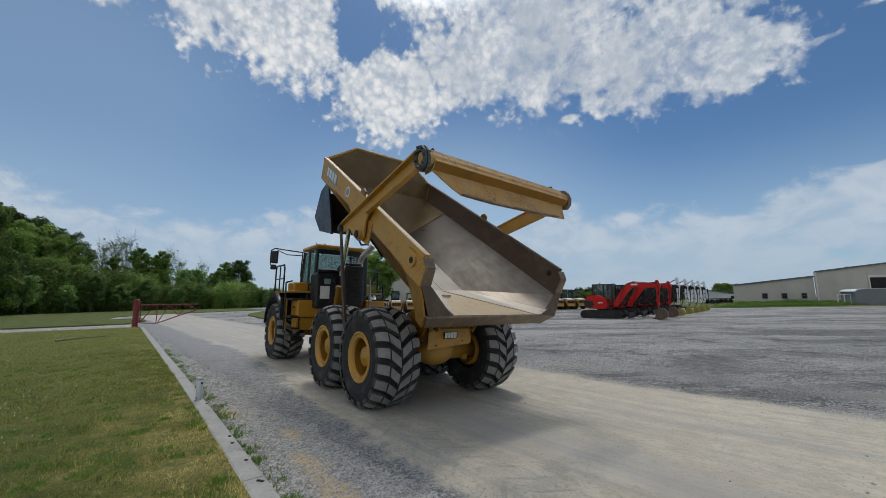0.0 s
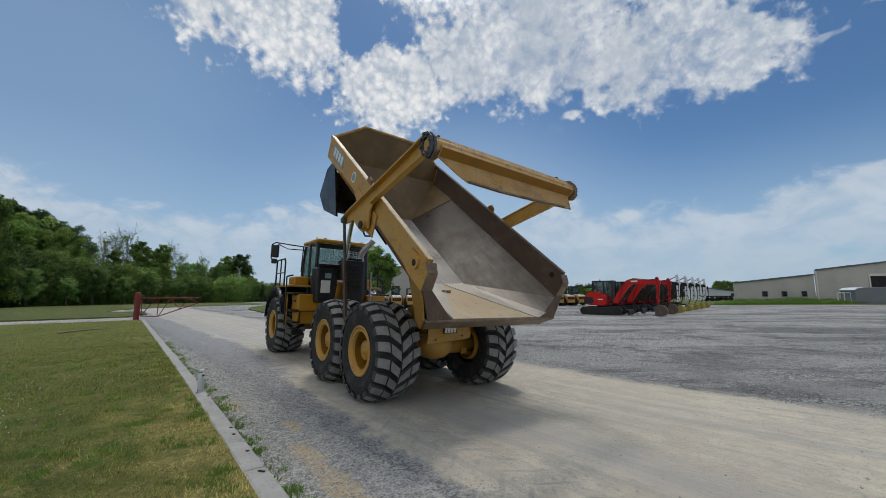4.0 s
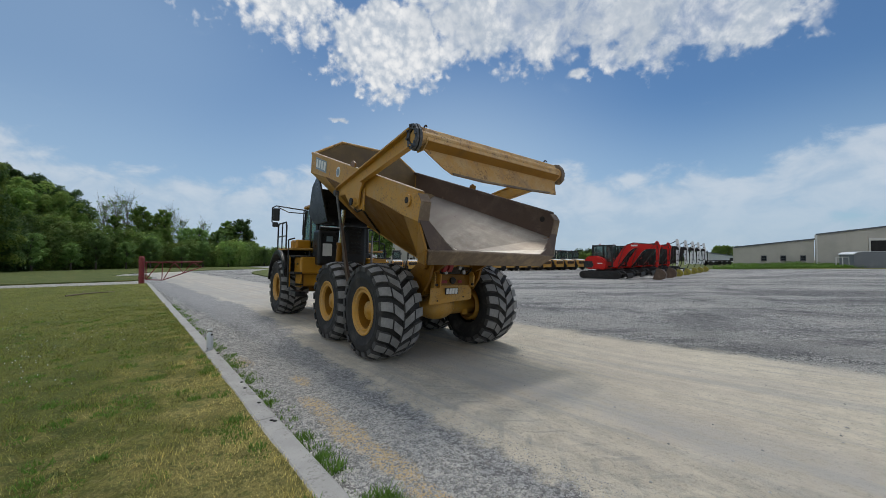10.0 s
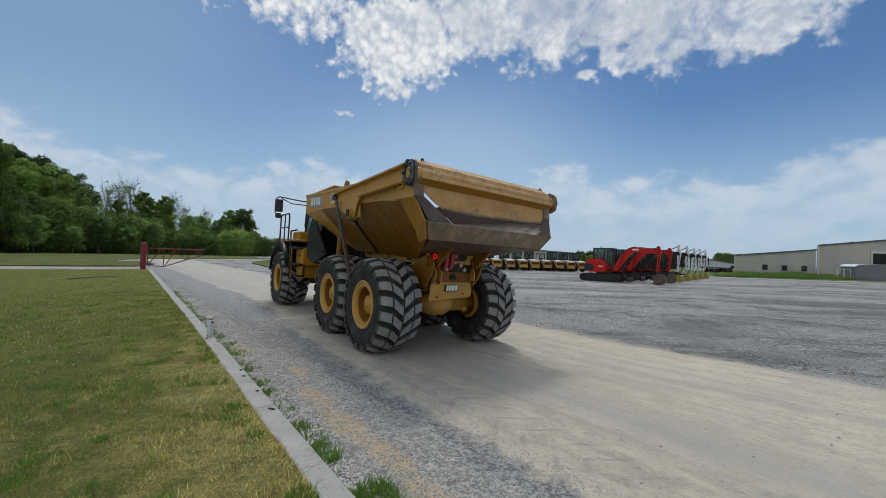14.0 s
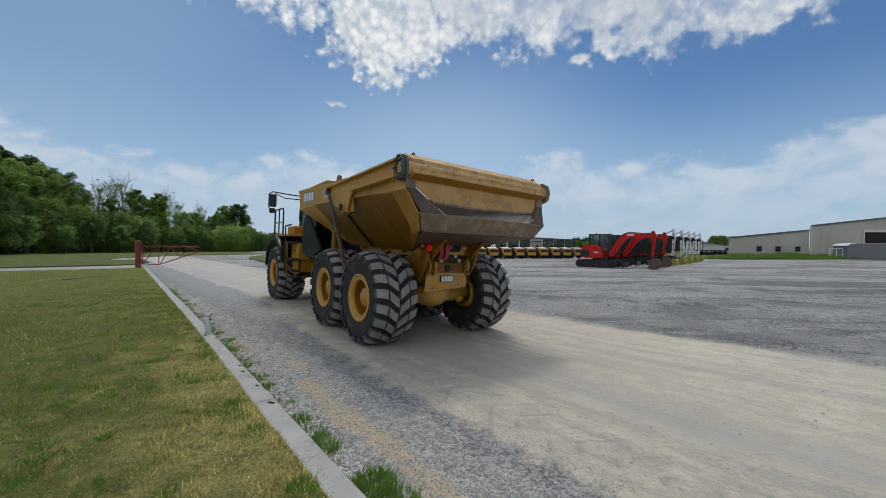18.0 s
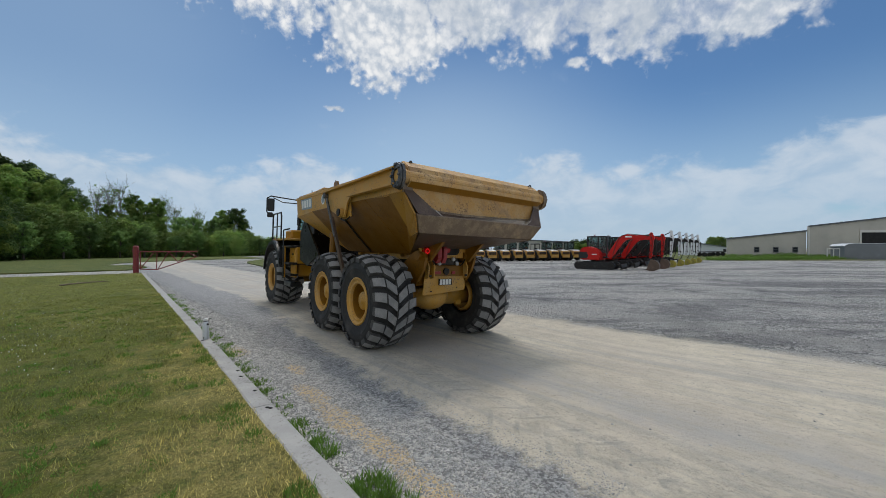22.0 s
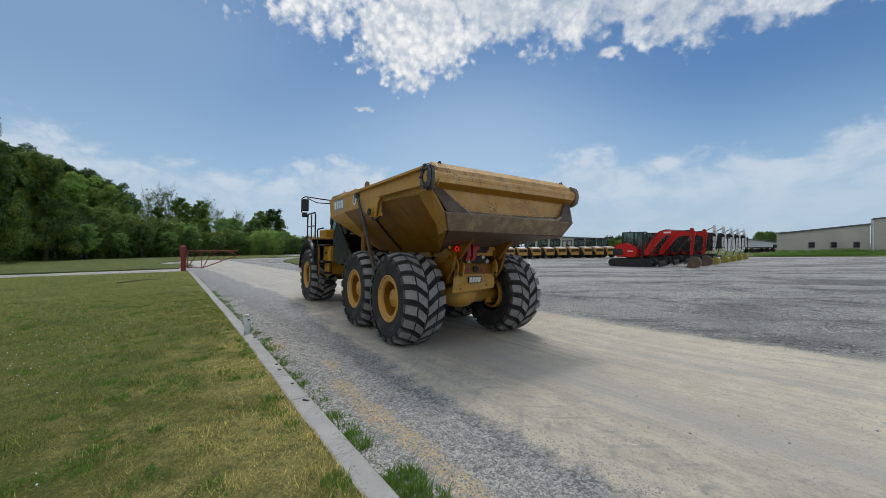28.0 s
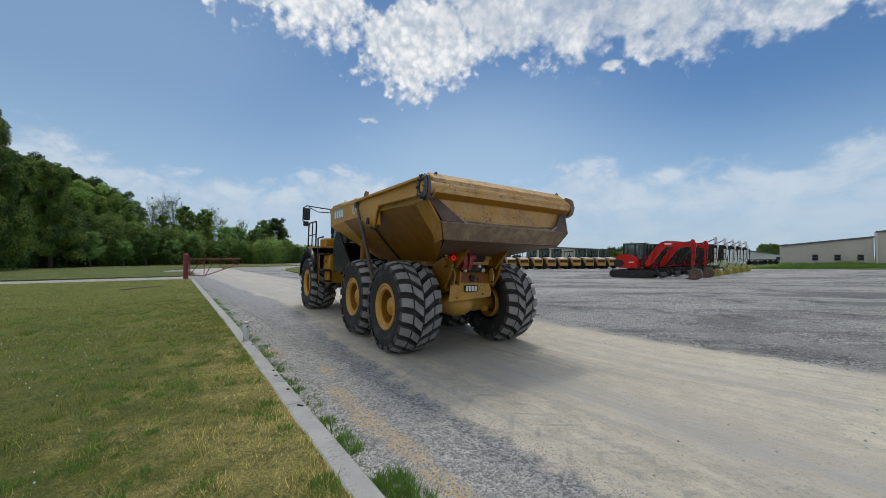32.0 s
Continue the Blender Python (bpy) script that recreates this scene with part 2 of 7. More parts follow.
M["yellow_dusty"] = surface("dusty_yellow_paint", (0.50, 0.255, 0.028), (0.46, 0.28, 0.080), (0.42, 0.64), 3.0, 0.52, dirt=(0.42, 0.31, 0.18), dirt_amount=(0.50, 0.80), dirt_scale=2.2, specks=(0.18, 0.11, 0.055))
M["gate_paint"] = surface("scuffed_gate_paint", (0.50, 0.275, 0.075), (0.52, 0.340, 0.155), (0.42, 0.6), 4.0, 0.62, dirt=(0.31, 0.19, 0.10), dirt_amount=(0.47, 0.70), dirt_scale=5.0, relief=0.3, specks=(0.11, 0.062, 0.033))
M["yellow_mid"] = surface("mid_yellow_paint", (0.31, 0.152, 0.016), (0.27, 0.145, 0.030), (0.45, 0.7), 2.5, 0.46, dirt=(0.20, 0.125, 0.055), dirt_amount=(0.52, 0.85), specks=(0.13, 0.07, 0.025), spec=0.35)
# The gate's fold: shade under the overhang painted as a darker yellow.
M["fold_paint"] = surface("shaded_yellow_under_fold", (0.27, 0.125, 0.010), (0.22, 0.11, 0.018), (0.45, 0.7), 3.0, 0.45, dirt=(0.13, 0.075, 0.03), dirt_amount=(0.55, 0.8), dirt_scale=3.0, spec=0.3)
M["bare"] = surface("worn_steel_bed", (0.36, 0.33, 0.29), (0.48, 0.44, 0.38), (0.4, 0.65), 1.6, 0.42, metal=0.35, dirt=(0.17, 0.125, 0.10), dirt_amount=(0.55, 0.72), dirt_scale=1.1)
M["slope_bare"] = surface("brown_worn_side_steel", (0.165, 0.138, 0.108), (0.27, 0.243, 0.205), (0.42, 0.66), 1.3, 0.36, metal=0.4, dirt=(0.125, 0.088, 0.062), dirt_amount=(0.50, 0.72), dirt_scale=0.9)



def grade_to_tail(mt, dark, x0, x1):
    """A streaked change of colour along the body: dark brown at the front, paler towards the tail."""
    nt, b = mt.node_tree, mt.node_tree.nodes["Principled BSDF"]
    pos = nt.nodes.new("ShaderNodeTexCoord").outputs["Object"]
    sep = nt.nodes.new("ShaderNodeSeparateXYZ")
    nt.links.new(pos, sep.inputs[0])
    stretch = nt.nodes.new("ShaderNodeMapping")
    stretch.inputs["Scale"].default_value = (0.25, 1.6, 1.6)
    nt.links.new(pos, stretch.inputs["Vector"])
    scrape = tex_noise(nt, stretch.outputs[0], 4.0, 8, 0.68)
    way = calc(nt, "ADD", sep.outputs[0], calc(nt, "MULTIPLY", calc(nt, "SUBTRACT", scrape, 0.5), 2.4))
    old = b.inputs["Base Color"].links[0].from_socket
    col = mix_rgb(nt, remap(nt, scrape, 0.42, 0.60, 0.35, 0), old, dark)
    nt.links.new(mix_rgb(nt, remap(nt, way, x0, x1, 0, 0.85), col, dark), b.inputs["Base Color"])


grade_to_tail(M["slope_bare"], (0.075, 0.055, 0.040), 0.9, 2.6)
M["front_brown"] = surface("yellow_brown_worn_plate", (0.13, 0.082, 0.034), (0.21, 0.135, 0.055), (0.42, 0.66), 2.2, 0.5, metal=0.15, dirt=(0.11, 0.072, 0.045), dirt_amount=(0.52, 0.76), dirt_scale=1.2)
M["rusty"] = surface("rust_brown_steel", (0.090, 0.058, 0.042), (0.155, 0.11, 0.08), (0.45, 0.7), 3.0, 0.55, metal=0.15, dirt=(0.34, 0.27, 0.19), dirt_amount=(0.6, 0.8), specks=(0.08, 0.05, 0.04))
M["lip"] = surface("scraped_tail_steel", (0.155, 0.110, 0.075), (0.25, 0.19, 0.13), (0.45, 0.62), 6.0, 0.5, metal=0.2, dirt=(0.38, 0.28, 0.165), dirt_amount=(0.5, 0.75), dirt_scale=4.0, relief=0.35)
M["rubber"] = surface("dusty_rubber", (0.026, 0.026, 0.026), (0.055, 0.053, 0.050), (0.45, 0.7), 6.0, 0.75, dirt=(0.11, 0.10, 0.092), dirt_amount=(0.5, 0.85), dirt_scale=3.0, grain=90, spec=0.25)
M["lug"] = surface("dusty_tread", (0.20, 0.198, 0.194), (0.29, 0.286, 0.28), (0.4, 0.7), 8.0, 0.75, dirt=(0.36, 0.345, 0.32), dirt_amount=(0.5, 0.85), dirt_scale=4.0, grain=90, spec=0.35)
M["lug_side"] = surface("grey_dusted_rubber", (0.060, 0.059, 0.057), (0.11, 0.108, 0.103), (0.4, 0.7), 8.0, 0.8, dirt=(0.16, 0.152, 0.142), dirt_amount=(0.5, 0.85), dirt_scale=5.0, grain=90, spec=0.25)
M["black"] = surface("black_plastic", (0.007, 0.0075, 0.008), (0.016, 0.0165, 0.017), (0.5, 0.75), 4.0, 0.34, dirt=(0.045, 0.042, 0.038), dirt_amount=(0.55, 0.9), spec=0.45)
M["dark_steel"] = surface("dark_greasy_steel", (0.022, 0.020, 0.019), (0.065, 0.055, 0.045), (0.45, 0.7), 7.0, 0.55, metal=0.3, spec=0.3)
M["hub_steel"] = surface("grey_worn_flange_steel", (0.07, 0.075, 0.08), (0.16, 0.15, 0.14), (0.45, 0.65), 9.0, 0.5, metal=0.5)
M["grey_metal"] = surface("grey_pipe_metal", (0.35, 0.34, 0.33), (0.5, 0.49, 0.47), (0.4, 0.7), 8.0, 0.4, metal=0.5)
M["chrome"] = surface("chrome_rod", (0.62, 0.62, 0.62), (0.5, 0.5, 0.5), (0.5, 0.8), 6.0, 0.15, metal=1.0, relief=0.0)
M["white"] = surface("white_sheet", (0.72, 0.72, 0.70), (0.6, 0.6, 0.57), (0.5, 0.8), 5.0, 0.5, relief=0.03)
M["decal_grey"] = surface("grey_blue_decal", (0.22, 0.29, 0.33), (0.3, 0.36, 0.4), (0.5, 0.8), 8.0, 0.5, relief=0.0)
M["red"] = surface("red_machine_paint", (0.52, 0.012, 0.008), (0.40, 0.015, 0.012), (0.5, 0.8), 3.0, 0.4, dirt=(0.3, 0.10, 0.08), dirt_amount=(0.7, 0.95), vary=0.06, spec=0.25)
M["red_gate"] = surface("faded_red_post_paint", (0.20, 0.018, 0.020), (0.14, 0.03, 0.028), (0.45, 0.7), 6.0, 0.55, dirt=(0.2, 0.12, 0.10))
M["white_paint"] = surface("white_machine_paint", (0.74, 0.75, 0.76), (0.6, 0.61, 0.62), (0.5, 0.8), 3.0, 0.35, dirt=(0.5, 0.47, 0.42), dirt_amount=(0.6, 0.95), vary=0.05)
M["bucket"] = surface("bucket_steel", (0.10, 0.065, 0.045), (0.2, 0.14, 0.10), (0.45, 0.7), 5.0, 0.55, metal=0.3)
M["bucket_yellow"] = surface("dusty_green_yellow_bucket", (0.36, 0.31, 0.03), (0.20, 0.17, 0.05), (0.42, 0.62), 5.0, 0.5)
M["concrete"] = surface("kerb_concrete", (0.33, 0.32, 0.298), (0.41, 0.398, 0.37), (0.4, 0.65), 4.0, 0.85, dirt=(0.23, 0.215, 0.185), dirt_amount=(0.54, 0.8), dirt_scale=2.0, relief=0.4, grain=120, specks=(0.20, 0.19, 0.17))
M["bark"] = surface("tree_bark", (0.075, 0.058, 0.042), (0.13, 0.105, 0.08), (0.4, 0.65), 9.0, 0.9, relief=0.5)
M["bark_grey"] = surface("pale_grey_twigs", (0.17, 0.155, 0.14), (0.24, 0.22, 0.20), (0.4, 0.65), 9.0, 0.9)
M["wood"] = surface("weathered_stick", (0.16, 0.12, 0.08), (0.25, 0.2, 0.15), (0.4, 0.7), 9.0, 0.8)
M["pvc"] = surface("white_pipe_plastic", (0.62, 0.65, 0.68), (0.5, 0.53, 0.57), (0.5, 0.8), 9.0, 0.35)


def metal_wall():
    """Ribbed sheet-metal cladding of the warehouses."""
    mt, nt, b = nodes_of("ribbed_beige_cladding")
    pos = nt.nodes.new("ShaderNodeTexCoord").outputs["Object"]
    n = tex_noise(nt, pos, 0.35, 6, 0.6)
    col = mix_rgb(nt, remap(nt, n, 0.35, 0.7), (0.47, 0.45, 0.40), (0.40, 0.385, 0.345))
    nt.links.new(col, b.inputs["Base Color"])
    b.inputs["Roughness"].default_value = 0.5
    return mt


M["cladding"] = metal_wall()
M["roof_metal"] = surface("pale_roof_metal", (0.58, 0.60, 0.62), (0.5, 0.52, 0.54), (0.5, 0.8), 0.4, 0.4, metal=0.3, relief=0.0)
M["white_clad"] = surface("white_sheet_cladding", (0.66, 0.67, 0.68), (0.58, 0.59, 0.60), (0.5, 0.8), 0.5, 0.5, relief=0.0)
M["shed_grey"] = surface("dull_grey_sheet", (0.15, 0.165, 0.18), (0.20, 0.215, 0.23), (0.45, 0.75), 0.8, 0.55, relief=0.0)
M["trim"] = surface("dark_grey_trim", (0.09, 0.10, 0.115), (0.12, 0.13, 0.14), (0.5, 0.8), 2.0, 0.5, relief=0.0)
M["downpipe"] = surface("white_downpipe", (0.62, 0.61, 0.58), (0.55, 0.54, 0.5), (0.5, 0.8), 2.0, 0.5, relief=0.0)
M["dark_hole"] = surface("dark_interior", (0.012, 0.012, 0.013), (0.02, 0.02, 0.02), (0.5, 0.8), 2.0, 0.8, relief=0.0)


def glass(name, colour, rough=0.05):
    mt, nt, b = nodes_of(name)
    b.inputs["Base Color"].default_value = (*colour, 1)
    b.inputs["Roughness"].default_value = rough
    b.inputs["Transmission Weight"].default_value = 0.9
    b.inputs["IOR"].default_value = 1.3
    return mt


M["glass"] = glass("tinted_cab_glass", (0.44, 0.56, 0.54))
M["cab_glass"] = glass("dark_tinted_cab_glass", (0.34, 0.44, 0.42))
M["pane"] = surface("dark_window_pane", (0.02, 0.024, 0.028), (0.03, 0.035, 0.04), (0.5, 0.8), 1.0, 0.12, relief=0.0)


def glow(name, colour, strength):
    mt, nt, b = nodes_of(name)
    b.inputs["Base Color"].default_value = (*colour, 1)
    b.inputs["Emission Color"].default_value = (*colour, 1)
    b.inputs["Emission Strength"].default_value = strength
    b.inputs["Roughness"].default_value = 0.25
    return mt


M["red_light"] = glow("lit_red_lamp", (0.75, 0.02, 0.02), 0.45)
M["tow_red"] = surface("dull_red_paint", (0.30, 0.03, 0.035), (0.20, 0.03, 0.03), (0.5, 0.8), 9.0, 0.5)
M["red_lens"] = surface("red_lamp_lens", (0.35, 0.012, 0.01), (0.28, 0.01, 0.01), (0.5, 0.8), 9.0, 0.2, relief=0.0)


def leaf_mat(name, c1, c2, c3, through_leaf=0.5):
    mt, nt, b = nodes_of(name)
    geo = nt.nodes.new("ShaderNodeNewGeometry")
    pos = nt.nodes.new("ShaderNodeTexCoord").outputs["Object"]
    col = mix_rgb(nt, geo.outputs["Random Per Island"], c1, c2)
    col = mix_rgb(nt, remap(nt, tex_noise(nt, pos, 0.55, 5, 0.6), 0.44, 0.60), col, c3)
    hs = nt.nodes.new("ShaderNodeHueSaturation")
    info = nt.nodes.new("ShaderNodeObjectInfo")
    nt.links.new(remap(nt, info.outputs["Random"], 0, 1, 0.72, 1.3), hs.inputs["Value"])
    nt.links.new(col, hs.inputs["Color"])
    nt.links.new(hs.outputs[0], b.inputs["Base Color"])
    b.inputs["Roughness"].default_value = 0.6
    b.inputs["Specular IOR Level"].default_value = 0.25
    tr = nt.nodes.new("ShaderNodeBsdfTranslucent")
    nt.links.new(hs.outputs[0], tr.inputs["Color"])
    ad = nt.nodes.new("ShaderNodeMixShader")
    ad.inputs[0].default_value = through_leaf
    nt.links.new(b.outputs[0], ad.inputs[1])
    nt.links.new(tr.outputs[0], ad.inputs[2])
    nt.links.new(ad.outputs[0], nt.nodes["Material Output"].inputs["Surface"])
    return mt


M["leaf"] = leaf_mat("broad_leaves", (0.145, 0.245, 0.055), (0.195, 0.31, 0.072), (0.255, 0.34, 0.085))
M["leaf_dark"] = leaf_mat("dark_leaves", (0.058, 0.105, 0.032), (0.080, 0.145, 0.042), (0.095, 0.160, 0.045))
M["shrub"] = leaf_mat("shrub_leaves", (0.20, 0.32, 0.075), (0.27, 0.40, 0.10), (0.34, 0.43, 0.125))
M["maple"] = leaf_mat("maple_leaves", (0.036, 0.075, 0.018), (0.065, 0.120, 0.026), (0.150, 0.200, 0.036), 0.30)
M["leaf_light"] = leaf_mat("pale_leaves", (0.14, 0.25, 0.070), (0.29, 0.42, 0.13), (0.21, 0.33, 0.11))
M["weed"] = leaf_mat("weed_leaves", (0.125, 0.245, 0.042), (0.225, 0.375, 0.075), (0.18, 0.30, 0.06))


def lawn_colour(nt, pos, a, b):
    """Green grass, drying to straw in patches and along the kerb, where the ground is thin."""
    sep = nt.nodes.new("ShaderNodeSeparateXYZ")
    nt.links.new(pos, sep.inputs[0])
    near = calc(nt, "ADD", calc(nt, "MULTIPLY", sep.outputs[0], 0.749), calc(nt, "MULTIPLY", sep.outputs[1], 0.663))
    far = calc(nt, "ADD", calc(nt, "MULTIPLY", sep.outputs[0], -0.663), calc(nt, "MULTIPLY", sep.outputs[1], 0.749))
    big, mid = tex_noise(nt, pos, 0.33, 6, 0.6), tex_noise(nt, pos, 1.7, 7, 0.62)
    dry = calc(nt, "ADD", mid, calc(nt, "MULTIPLY", remap(nt, near, -0.6, 1.75), 0.24))
    dry = calc(nt, "ADD", dry, calc(nt, "MULTIPLY", calc(nt, "SUBTRACT", big, 0.5), 0.4))
    dry = calc(nt, "SUBTRACT", dry, calc(nt, "MULTIPLY", remap(nt, far, 3.0, 12), 0.26))
    col = mix_rgb(nt, remap(nt, dry, 0.44, 0.76, 0, 0.8), a, b)
    col = mix_rgb(nt, remap(nt, tex_noise(nt, pos, 17, 6, 0.68), 0.53, 0.66, 0, 0.55), col, (0.42, 0.36, 0.17))
    return mix_rgb(nt, remap(nt, tex_noise(nt, pos, 7.5, 8, 0.70, 0.6), 0.53, 0.64, 0, 0.7), col, (0.100, 0.155, 0.042))


def lawn_mat(name, green, straw):
    mt, nt, b = nodes_of(name)
    pos = nt.nodes.new("ShaderNodeNewGeometry").outputs["Position"]
    mid, fine = tex_noise(nt, pos, 5, 9, 0.75), tex_noise(nt, pos, 38, 7, 0.8)
    col = lawn_colour(nt, pos, green, straw)
    drift = tex_noise(nt, pos, 0.7, 9, 0.72, 0.5)
    col = mix_rgb(nt, remap(nt, drift, 0.38, 0.48, 0.6, 0), col, (0.065, 0.100, 0.026))
    col = mix_rgb(nt, remap(nt, drift, 0.53, 0.62, 0, 0.5), col, (0.33, 0.29, 0.10))
    col = mix_rgb(nt, remap(nt, mid, 0.36, 0.52, 0.6, 0), col, (0.085, 0.110, 0.030))
    col = mix_rgb(nt, remap(nt, fine, 0.36, 0.60, 0.7, 0), col, (0.080, 0.085, 0.026))
    col = mix_rgb(nt, remap(nt, fine, 0.54, 0.70, 0, 0.6), col, (0.44, 0.40, 0.19))
    nt.links.new(col, b.inputs["Base Color"])
    b.inputs["Roughness"].default_value = 0.9
    b.inputs["Specular IOR Level"].default_value = 0.15
    bump(nt, b, calc(nt, "ADD", fine, calc(nt, "MULTIPLY", mid, 0.6)), 0.9, 0.05)
    return mt


def blade_mat():
    mt, nt, b = nodes_of("grass_blades")
    geo = nt.nodes.new("ShaderNodeNewGeometry")
    col = lawn_colour(nt, geo.outputs["Position"], (0.235, 0.254, 0.047), (0.76, 0.62, 0.23))
    hs = nt.nodes.new("ShaderNodeHueSaturation")
    nt.links.new(remap(nt, geo.outputs["Random Per Island"], 0, 1, 0.4, 1.75), hs.inputs["Value"])
    nt.links.new(col, hs.inputs["Color"])
    nt.links.new(hs.outputs[0], b.inputs["Base Color"])
    b.inputs["Roughness"].default_value = 0.6
    b.inputs["Specular IOR Level"].default_value = 0.25
    return mt


M["lawn"] = lawn_mat("mown_lawn", (0.190, 0.206, 0.040), (0.57, 0.465, 0.17))
# Far grass has few blades; their self-shadow is put into this darker green.
M["far_lawn"] = lawn_mat("self_shaded_far_grass", (0.095, 0.130, 0.036), (0.26, 0.24, 0.10))
M["blade"] = blade_mat()
ROAD_D, ROAD_N = (-0.69, 0.724), (0.724, 0.69)     # along the road, and across it to the right


def ground_mat():
    """Crushed stone: pale worn wheel lanes, loose stone by the kerb, a damp dark strip and the grey yard beyond."""
    mt, nt, b = nodes_of("crushed_stone_ground")
    pos = nt.nodes.new("ShaderNodeNewGeometry").outputs["Position"]
    sep = nt.nodes.new("ShaderNodeSeparateXYZ")
    nt.links.new(pos, sep.inputs[0])
    v = calc(nt, "ADD", calc(nt, "MULTIPLY", sep.outputs[0], ROAD_N[0]), calc(nt, "MULTIPLY", sep.outputs[1], ROAD_N[1]))
    u = calc(nt, "ADD", calc(nt, "MULTIPLY", sep.outputs[0], ROAD_D[0]), calc(nt, "MULTIPLY", sep.outputs[1], ROAD_D[1]))

    def along(stretch):
        c = nt.nodes.new("ShaderNodeCombineXYZ")
        nt.links.new(calc(nt, "MULTIPLY", u, stretch), c.inputs[0])
        nt.links.new(v, c.inputs[1])
        return c.outputs[0]

    def cell(scale):
        n = nt.nodes.new("ShaderNodeTexVoronoi")
        n.inputs["Scale"].default_value = scale
        nt.links.new(pos, n.inputs["Vector"])
        c = nt.nodes.new("ShaderNodeSeparateColor")
        nt.links.new(n.outputs["Color"], c.inputs[0])
        return c.outputs[0], n.outputs["Distance"]

    streak, fine_streak = tex_noise(nt, along(0.14), 1.1, 8, 0.65, 0.3), tex_noise(nt, along(0.10), 5.5, 7, 0.7, 0.2)
    n1, n2, n3 = tex_noise(nt, pos, 0.5, 7, 0.62), tex_noise(nt, pos, 3.0, 9, 0.70), tex_noise(nt, pos, 24, 6, 0.75)
    (c1, d1), (c2, d2), (c3, d3) = cell(62), cell(30), cell(13)
    stone = calc(nt, "ADD", calc(nt, "MULTIPLY", c1, 0.50), calc(nt, "ADD", calc(nt, "MULTIPLY", c2, 0.36), calc(nt, "MULTIPLY", c3, 0.14)))
    crack = calc(nt, "ADD", remap(nt, d1, 0.25, 0.75), remap(nt, d2, 0.3, 0.8))
    wob = calc(nt, "MULTIPLY", calc(nt, "SUBTRACT", n1, 0.5), 0.9)
    wob = calc(nt, "ADD", wob, calc(nt, "MULTIPLY", calc(nt, "SUBTRACT", n2, 0.5), 0.9))
    vw = calc(nt, "ADD", v, wob)
    yard = mix_rgb(nt, remap(nt, stone, 0.25, 0.75), (0.115, 0.114, 0.112), (0.76, 0.745, 0.71))
    yard = mix_rgb(nt, remap(nt, n3, 0.38, 0.56, 0.55, 0), yard, (0.115, 0.116, 0.118))
    heap = tex_noise(nt, along(0.8), 0.75, 12, 0.74, 0.5)
    yard = mix_rgb(nt, remap(nt, heap, 0.47, 0.40, 0, 0.7), yard, (0.105, 0.106, 0.108))
    yard = mix_rgb(nt, remap(nt, tex_noise(nt, along(0.85), 1.3, 12, 0.80, 0.3), 0.48, 0.60, 0, 0.62), yard, (0.46, 0.445, 0.41))
    yard = mix_rgb(nt, remap(nt, heap, 0.54, 0.62, 0, 0.7), yard, (0.46, 0.432, 0.382))
    span = nt.nodes.new("ShaderNodeMapping")
    span.inputs["Scale"].default_value = (0.22, 1.0, 1.0)
    nt.links.new(pos, span.inputs["Vector"])
    broad = tex_noise(nt, span.outputs[0], 0.42, 9, 0.66, 0.8)
    yard = mix_rgb(nt, remap(nt, broad, 0.51, 0.60, 0, 0.6), yard, (0.56, 0.54, 0.50))
    yard = mix_rgb(nt, remap(nt, broad, 0.41, 0.50, 0.55, 0), yard, (0.125, 0.127, 0.131))
    pale = calc(nt, "MULTIPLY", remap(nt, vw, 9.5, 10.1), remap(nt, vw, 10.6, 11.2, 1, 0))
    yard = mix_rgb(nt, calc(nt, "MULTIPLY", pale, 0.55), yard, (0.42, 0.405, 0.38))
    lane = mix_rgb(nt, remap(nt, n2, 0.3, 0.7), (0.48, 0.43, 0.335), (0.63, 0.565, 0.445))
    lane = mix_rgb(nt, remap(nt, u, 10, 18, 0, 0.6), lane, (0.43, 0.42, 0.40))
    lane = mix_rgb(nt, remap(nt, streak, 0.50, 0.70, 0, 0.40), lane, (0.36, 0.347, 0.325))
    lane = mix_rgb(nt, remap(nt, fine_streak, 0.50, 0.70, 0, 0.4), lane, (0.32, 0.31, 0.293))
    lane = mix_rgb(nt, remap(nt, n3, 0.30, 0.48, 0.7, 0), lane, (0.25, 0.24, 0.225))
    lane = mix_rgb(nt, remap(nt, n1, 0.42, 0.62, 0, 0.45), lane, (0.43, 0.375, 0.305))
    # the broken, flaky skin of dried mud beside the damp strip
    flake = calc(nt, "MULTIPLY", remap(nt, vw, 3.1, 3.5), remap(nt, vw, 3.9, 5.2, 1, 0))
    flake = calc(nt, "MULTIPLY", flake, remap(nt, tex_noise(nt, along(0.6), 7.0, 10, 0.8, 0.3), 0.47, 0.56))
    lane = mix_rgb(nt, calc(nt, "MULTIPLY", flake, 0.22), lane, (0.26, 0.255, 0.248))
    # straight streaks drawn out along the lane, a greyer rut and the chevron prints of the lugs
    line = tex_noise(nt, along(0.025), 3.6, 6, 0.62, 0.15)
    lane = mix_rgb(nt, remap(nt, line, 0.50, 0.64, 0, 0.5), lane, (0.365, 0.352, 0.330))
    lane = mix_rgb(nt, remap(nt, line, 0.36, 0.46, 0.35, 0), lane, (0.64, 0.575, 0.465))
    rut = calc(nt, "MULTIPLY", remap(nt, vw, 4.3, 4.7), remap(nt, vw, 4.9, 5.6, 1, 0))
